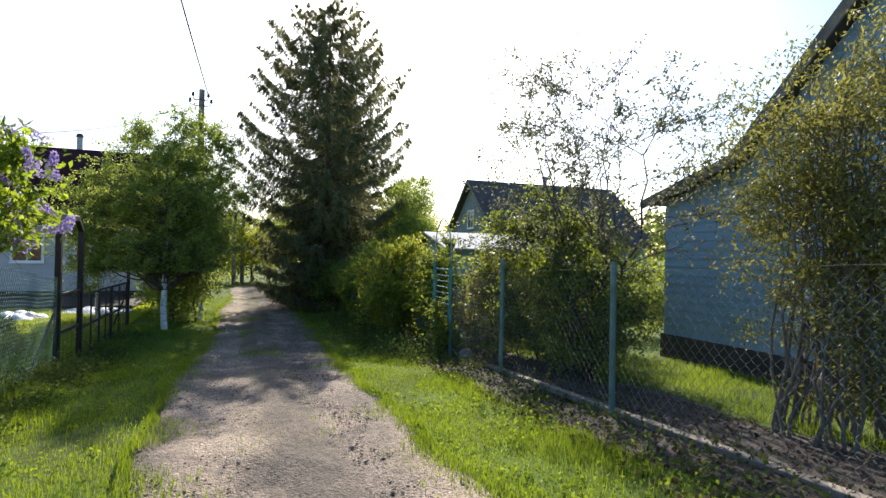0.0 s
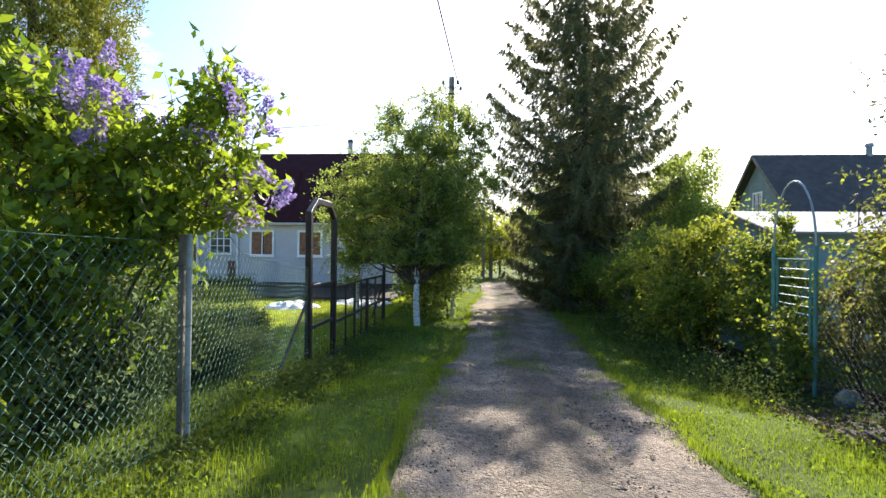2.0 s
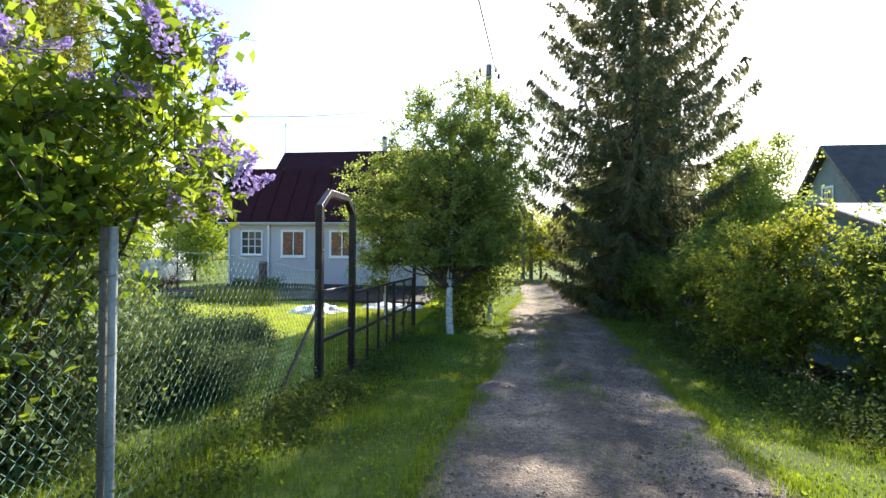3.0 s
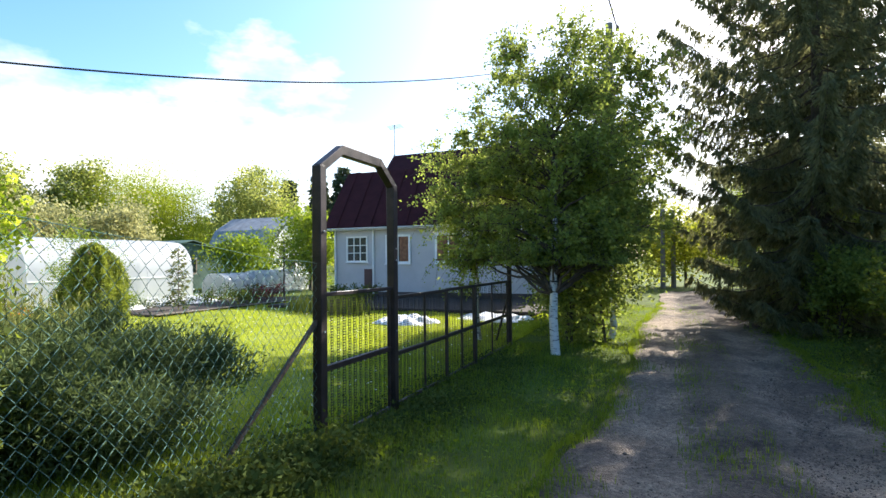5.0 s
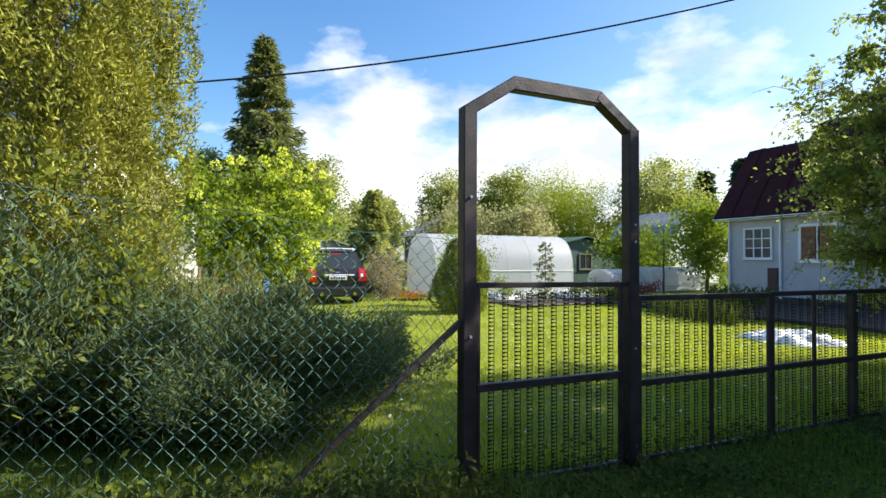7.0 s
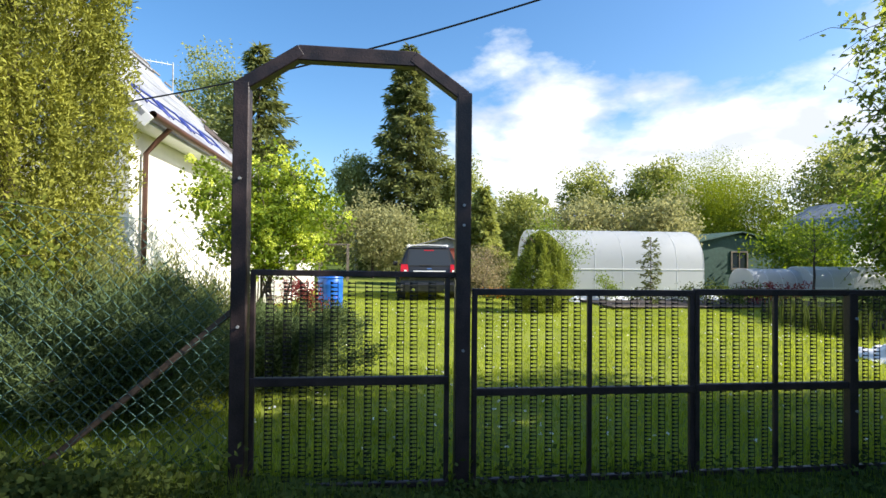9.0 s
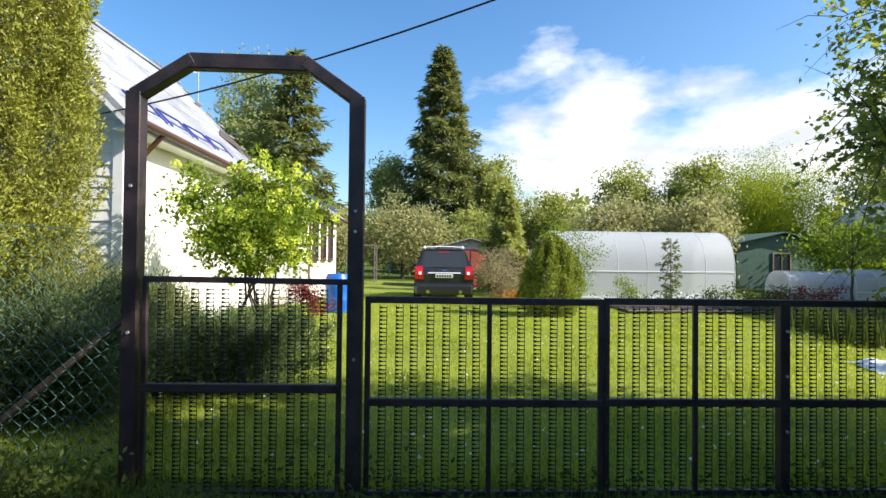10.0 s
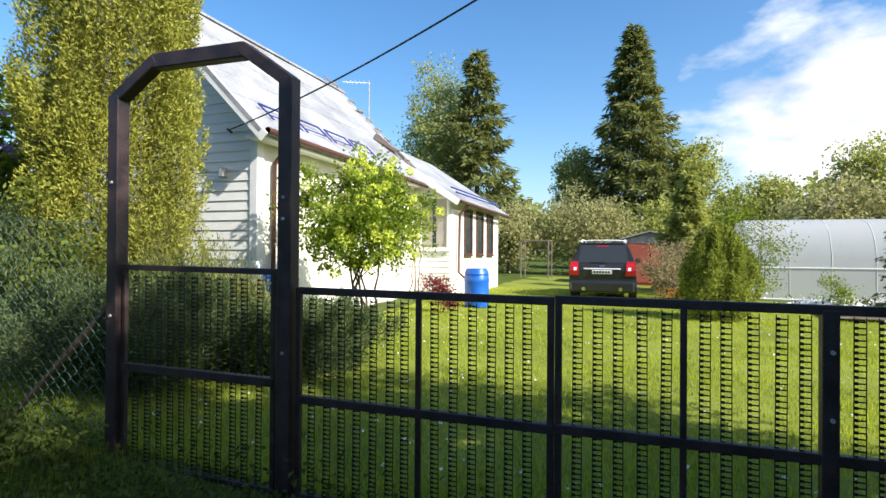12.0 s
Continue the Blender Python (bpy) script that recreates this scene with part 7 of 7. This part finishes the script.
def barrel(x, y, label):
    z = float(ground_z(x, y))
    ob = thing("barrel", (x, y, z), label, "barrel")
    prof = [(0.0, 0.0), (0.26, 0.0), (0.285, 0.05), (0.29, 0.28), (0.30, 0.31), (0.29, 0.34), (0.295, 0.62), (0.305, 0.65), (0.295, 0.68), (0.28, 0.86), (0.25, 0.90), (0.255, 0.93), (0.24, 0.93), (0.23, 0.89)]
    bm = bmesh.new()
    rings = [[bm.verts.new((x + r * math.cos(a), y + r * math.sin(a), z + h)) for a in np.linspace(0, 2 * np.pi, 25)[:-1]] if r else None for r, h in prof]
    for a, b in zip(rings[1:], rings[2:]):
        for i in range(24):
            j = (i + 1) % 24
            bm.faces.new((a[i], a[j], b[j], b[i]))
    bm.faces.new(rings[1][::-1])
    bm.faces.new(rings[-1])
    part("drum", bm, M["barrel_blue"], ob, "", True)
    part("hoop", tubes([([(x + 0.302 * math.cos(a), y + 0.302 * math.sin(a), z + 0.80) for a in np.linspace(0, 2 * np.pi, 25)], 0.01)], 5), M["barrel_blue"], ob)


barrel(-12.55, 9.95, "blue plastic water barrel by the extension")
barrel(-7.62, 8.02, "blue plastic water barrel at the house corner")


def car(x, y, z):
    """A dark estate off-roader seen from behind: the rear faces +x."""
    ob = thing("car", (x - 2.1, y, z), "dark grey off-road estate car parked on the lawn", "car")
    side = [(0.0, 0.42), (-0.02, 0.62), (0.02, 0.86), (-0.02, 0.98), (-0.10, 1.06), (-0.32, 1.60), (-0.44, 1.66), (-1.3, 1.68), (-2.1, 1.60), (-2.85, 1.08), (-3.0, 1.02), (-4.05, 0.90), (-4.25, 0.72), (-4.28, 0.42), (-4.1, 0.26), (-0.12, 0.24)]
    bm = bmesh.new()
    rings = []
    for s in (-1.0, -0.9, -0.5, 0.5, 0.9, 1.0):
        ring = []
        for u, h in side:
            half = 0.91
            if h > 1.0:
                half = 0.90 - 0.26 * (h - 1.0) / 0.67
            ring.append(bm.verts.new((x + u * (1 - 0.02 * (abs(s) == 1.0)), y + s * half, z + h - (0.015 if abs(s) == 1 else 0) * (h > 1.3))))
        rings.append(ring)
    n = len(side)
    for a, b in zip(rings, rings[1:]):
        for i in range(n):
            j = (i + 1) % n
            bm.faces.new((a[i], a[j], b[j], b[i]))
    bm.faces.new(rings[0])
    bm.faces.new(rings[-1][::-1])
    bmesh.ops.recalc_face_normals(bm, faces=bm.faces)
    bmesh.ops.bevel(bm, geom=[e for e in bm.edges if e.calc_face_angle(0) > 0.5], offset=0.025, segments=2, affect="EDGES")
    body = part("body", bm, M["car_paint"], ob)

    def plate_on_back(name, y0, z0, y1, z1, mtl, label="", d=0.012, parent=ob, narrow=0.0):
        def back(h):
            return x + float(np.interp(h, [0.42, 0.62, 0.86, 0.98, 1.06, 1.60, 1.66], [0.0, -0.02, 0.02, -0.02, -0.10, -0.32, -0.44]))
        zs = [z0, *[h for h in (0.62, 0.74, 0.86, 0.92, 0.98, 1.06) if z0 + 0.01 < h < z1 - 0.01], z1]
        b = bmesh.new()
        rows_ = []
        for h in zs:
            cut_in = narrow * (h - z0) / (z1 - z0)
            rows_.append([b.verts.new((back(h) + off, y + u, z + h)) for u, off in ((y0 + cut_in, -0.03), (y0 + cut_in, d), (y1 - cut_in, d), (y1 - cut_in, -0.03))])
        for lo_, hi_ in zip(rows_, rows_[1:]):
            for i in range(4):
                j = (i + 1) % 4
                b.faces.new((lo_[i], lo_[j], hi_[j], hi_[i]))
        b.faces.new(rows_[0][::-1])
        b.faces.new(rows_[-1])
        bmesh.ops.recalc_face_normals(b, faces=b.faces)
        return part(name, b, mtl, parent, label)

    plate_on_back("window_seal", -0.72, 1.06, 0.72, 1.595, M["rubber"], "", 0.008, narrow=0.09)
    plate_on_back("rear_window", -0.68, 1.085, 0.68, 1.575, M["car_glass"], "tinted rear window reflecting the sky", 0.014, narrow=0.09)
    plate_on_back("brake_lamp", -0.16, 1.545, 0.16, 1.57, M["tail_red"], "", 0.02)
    # sky reflection along the roof edge, added as a solid pale bar
    part("roof_glint", tubes([([(x - 0.55, y + u, z + 1.70 + 0.03 * math.cos(u * 2.2)) for u in np.linspace(-0.66, 0.66, 9)], 0.02)], 6), M["white_trim"], ob, "pale bar standing in for sky reflected along the roof")
    plate_on_back("tailgate_seam", -0.62, 0.66, -0.612, 1.05, M["rubber"], "", 0.021)
    plate_on_back("tailgate_seam", 0.612, 0.66, 0.62, 1.05, M["rubber"], "", 0.021)
    plate_on_back("badge", -0.07, 0.97, 0.07, 1.01, M["chrome"], "", 0.02)
    plate_on_back("bumper_seam", -0.86, 0.62, 0.86, 0.635, M["rubber"], "", 0.018)
    plate_on_back("tailgate_trim", -0.50, 0.90, 0.50, 0.93, M["plate"], "pale strip above the number plate", 0.03)
    num = plate_on_back("number_plate", -0.27, 0.765, 0.27, 0.875, M["plate"], "white number plate", 0.03)
    for k in range(6):
        plate_on_back("mark", -0.23 + k * 0.078, 0.79, -0.18 + k * 0.078, 0.85, M["ink"], "", 0.034, num)
    for s in (-1, 1):
        lamp = plate_on_back("tail_lamp", min(s * 0.63, s * 0.905), 0.72, max(s * 0.63, s * 0.905), 1.12, M["tail_red"], "tall red tail lamp", 0.024, narrow=0.035)
        part("exhaust", cylinder((x - 0.05, y + s * 0.5, z + 0.34), (x + 0.10, y + s * 0.5, z + 0.34), 0.055, 14), M["chrome"], ob, "chrome exhaust tip")
        plate_on_back("reflector", min(s * 0.70, s * 0.78), 0.86, max(s * 0.70, s * 0.78), 0.95, M["plate"], "pale reversing lamp", 0.03, lamp)
        part("roof_rail", tubes([([(x - 0.5, y + s * 0.6, z + 1.66), (x - 0.6, y + s * 0.6, z + 1.74), (x - 1.9, y + s * 0.6, z + 1.74), (x - 2.0, y + s * 0.6, z + 1.66)], 0.02)], 6), M["white_trim"], ob)
        bm2 = bmesh.new()
        box(bm2, (x - 2.75, y + s * 0.98 - 0.08, z + 1.05), (x - 2.6, y + s * 0.98 + 0.08, z + 1.2), 0.03)
        part("mirror", bm2, M["car_plastic"], ob)
        for w0, w1 in ((-0.45, -1.25), (-1.32, -2.35)):
            b = bmesh.new()
            vs = [(w0, 1.08), (w1, 1.08), (max(w1, -2.05), 1.52), (w0 - 0.1, 1.54)]
            f_ = [b.verts.new((x + u, y + s * (0.915 - 0.26 * (h - 1.0) / 0.67), z + h)) for u, h in vs]
            g_ = [b.verts.new((x + u, y + s * (0.88 - 0.26 * (h - 1.0) / 0.67), z + h)) for u, h in vs]
            b.faces.new(f_)
            b.faces.new(g_[::-1])
            for i in range(4):
                j = (i + 1) % 4
                b.faces.new((f_[j], f_[i], g_[i], g_[j]))
            bmesh.ops.recalc_face_normals(b, faces=b.faces)
            part("side_window", b, M["car_glass"], ob)
        for u in (-0.85, -3.45):
            wheel = part("wheel", cylinder((x + u, y + s * 0.70, z + 0.34), (x + u, y + s * 0.93, z + 0.34), 0.34, 24), M["rubber"], ob)
            part("rim", cylinder((x + u, y + s * 0.91, z + 0.34), (x + u, y + s * 0.94, z + 0.34), 0.21, 16), M["chrome"], wheel)
    bm3 = bmesh.new()
    box(bm3, (x - 0.25, y - 0.88, z + 0.25), (x + 0.07, y + 0.88, z + 0.55), 0.05)
    part("bumper", bm3, M["car_paint"], ob)
    plate_on_back("wiper", -0.3, 1.09, 0.1, 1.11, M["car_plastic"], "", 0.03)
    part("spoiler", boxes(((x - 0.5, y - 0.6, z + 1.615), (x - 0.32, y + 0.6, z + 1.64)), bevel=0.01), M["car_paint"], ob)


car(-16.1, 12.62, -0.03)

red_shed = thing("shed", (-24.5, 14.0, 0), "red-brown metal garage with a low gable", "shed")
part("wall", boxes(((-27.5, 12.6, -0.1), (-24.4, 15.6, 1.75))), M["red_box"], red_shed)
for k in range(2):
    y = 13.0 + k * 1.12
    part("door", boxes(((-24.40, y, 0.1), (-24.36, y + 1.06, 1.68)), bevel=0.01), M["red_box"], red_shed)
part("gable", prism([(12.5, 1.75), (15.7, 1.75), (14.1, 2.2)], -27.5, -24.4, "x"), M["roof_slate"], red_shed)
part("roof", slab([(-24.2, 14.1, 2.28), (-27.7, 14.1, 2.28), (-27.7, 12.3, 1.78), (-24.2, 12.3, 1.78)], 0.04), M["roof_slate"], red_shed)
part("roof", slab([(-24.2, 14.1, 2.28), (-24.2, 15.9, 1.78), (-27.7, 15.9, 1.78), (-27.7, 14.1, 2.28)], 0.04), M["roof_slate"], red_shed)

frame_ = thing("trellis", (-27.8, 8.7, 0), "weathered wooden garden frame of thin posts", "garden frame")
for x, y in ((-27.6, 8.0), (-27.6, 9.4), (-28.8, 8.0), (-28.8, 9.4)):
    part("post", beam((x, y, 0), (x, y, 1.95), 0.06), M["old_wood"], frame_)
for a, b in (((-27.6, 7.9), (-27.6, 9.5)), ((-28.8, 7.9), (-28.8, 9.5)), ((-27.5, 8.0), (-28.9, 8.0)), ((-27.5, 9.4), (-28.9, 9.4))):
    part("rail", beam((*a, 1.95), (*b, 1.95), 0.05), M["old_wood"], frame_)


def small_house(name, x, y, w, d, wall_h, ridge_h, wall_mat, roof_mat, label, steep=False):
    ob = thing(name, (x, y, 0), label, "shed" if name == "shed" else "house")
    prof = [(y - d / 2, -0.1), (y + d / 2, -0.1), (y + d / 2, wall_h), (y, ridge_h), (y - d / 2, wall_h)]
    part("wall", prism(prof, x - w / 2, x + w / 2, "x"), M[wall_mat], ob)
    for s in (-1, 1):
        if steep:
            a, b, c = (y + s * (d / 2 + 0.3), wall_h - 0.2), (y + s * d * 0.36, wall_h + (ridge_h - wall_h) * 0.62), (y, ridge_h + 0.08)
            segs = [(a, b), (b, c)]
        else:
            segs = [((y + s * (d / 2 + 0.3), wall_h - 0.15), (y, ridge_h + 0.08))]
        for (y0, z0), (y1, z1) in segs:
            part("roof", slab([(x - w / 2 - 0.3, y0, z0 + 0.06), (x + w / 2 + 0.3, y0, z0 + 0.06), (x + w / 2 + 0.3, y1, z1 + 0.06), (x - w / 2 - 0.3, y1, z1 + 0.06)], 0.05), M[roof_mat], ob)
    window(ob, (y - 0.4, 0.9), (y + 0.4, 1.7), ("x", x + w / 2 + 0.004, 1), M["old_wood"], (1, 0))
    return ob


small_house("shed", -30.5, 23.0, 5, 4.2, 2.9, 3.95, "old_wood", "roof_slate", "grey slate-roofed shed behind the apple trees")
small_house("shed", -27.5, 29.5, 4, 4.5, 2.3, 2.65, "green_wall", "green_wall", "dark green wooden shed behind the greenhouse")
small_house("house", -27.0, 37.2, 5, 4.6, 2.2, 4.5, "cream", "roof_slate", "small garden house with a grey mansard roof", True)
rng = np.random.default_rng(181)
for k in range(5):
    cx = -10.4 + k * 0.6
    cy = 20.35 - 0.26 * (cx + 12.6) * 0.9 + rng.uniform(-0.1, 0.25)
    iris = thing("iris_clump", (cx, cy, 0.0), "upright clump of sword-leaved irises at the bed edge", "flowers", "irises along the bed")
    n = 130
    part("leaf_tuft", blades(rng, cx + rng.normal(0, 0.24, n), cy + rng.normal(0, 0.2, n), np.full(n, -0.02), rng.uniform(0.3, 0.65, n), 0.024, 0.22), M["weed"], iris)["kind"] = "stuff"
far_bed = thing("vegetable_bed", (-8, 23, 0), "dark dug vegetable bed in front of the house", "vegetable bed")
part("soil", boxes(((-12.4, 20.8, -0.05), (-3.4, 25.2, 0.07)), bevel=0.04), M["soil_bed"], far_bed)
bed = thing("flower_bed", (-14.6, 20, 0), "dark soil bed edged with boards", "flower bed")
part("soil", boxes(((-16.4, 17.2, -0.05), (-13.2, 24.5, 0.05)), bevel=0.03), M["soil_bed"], bed)
part("edging", beam((-13.15, 17.2, 0.05), (-13.15, 24.5, 0.05), 0.10, 0.03), M["old_wood"], bed)
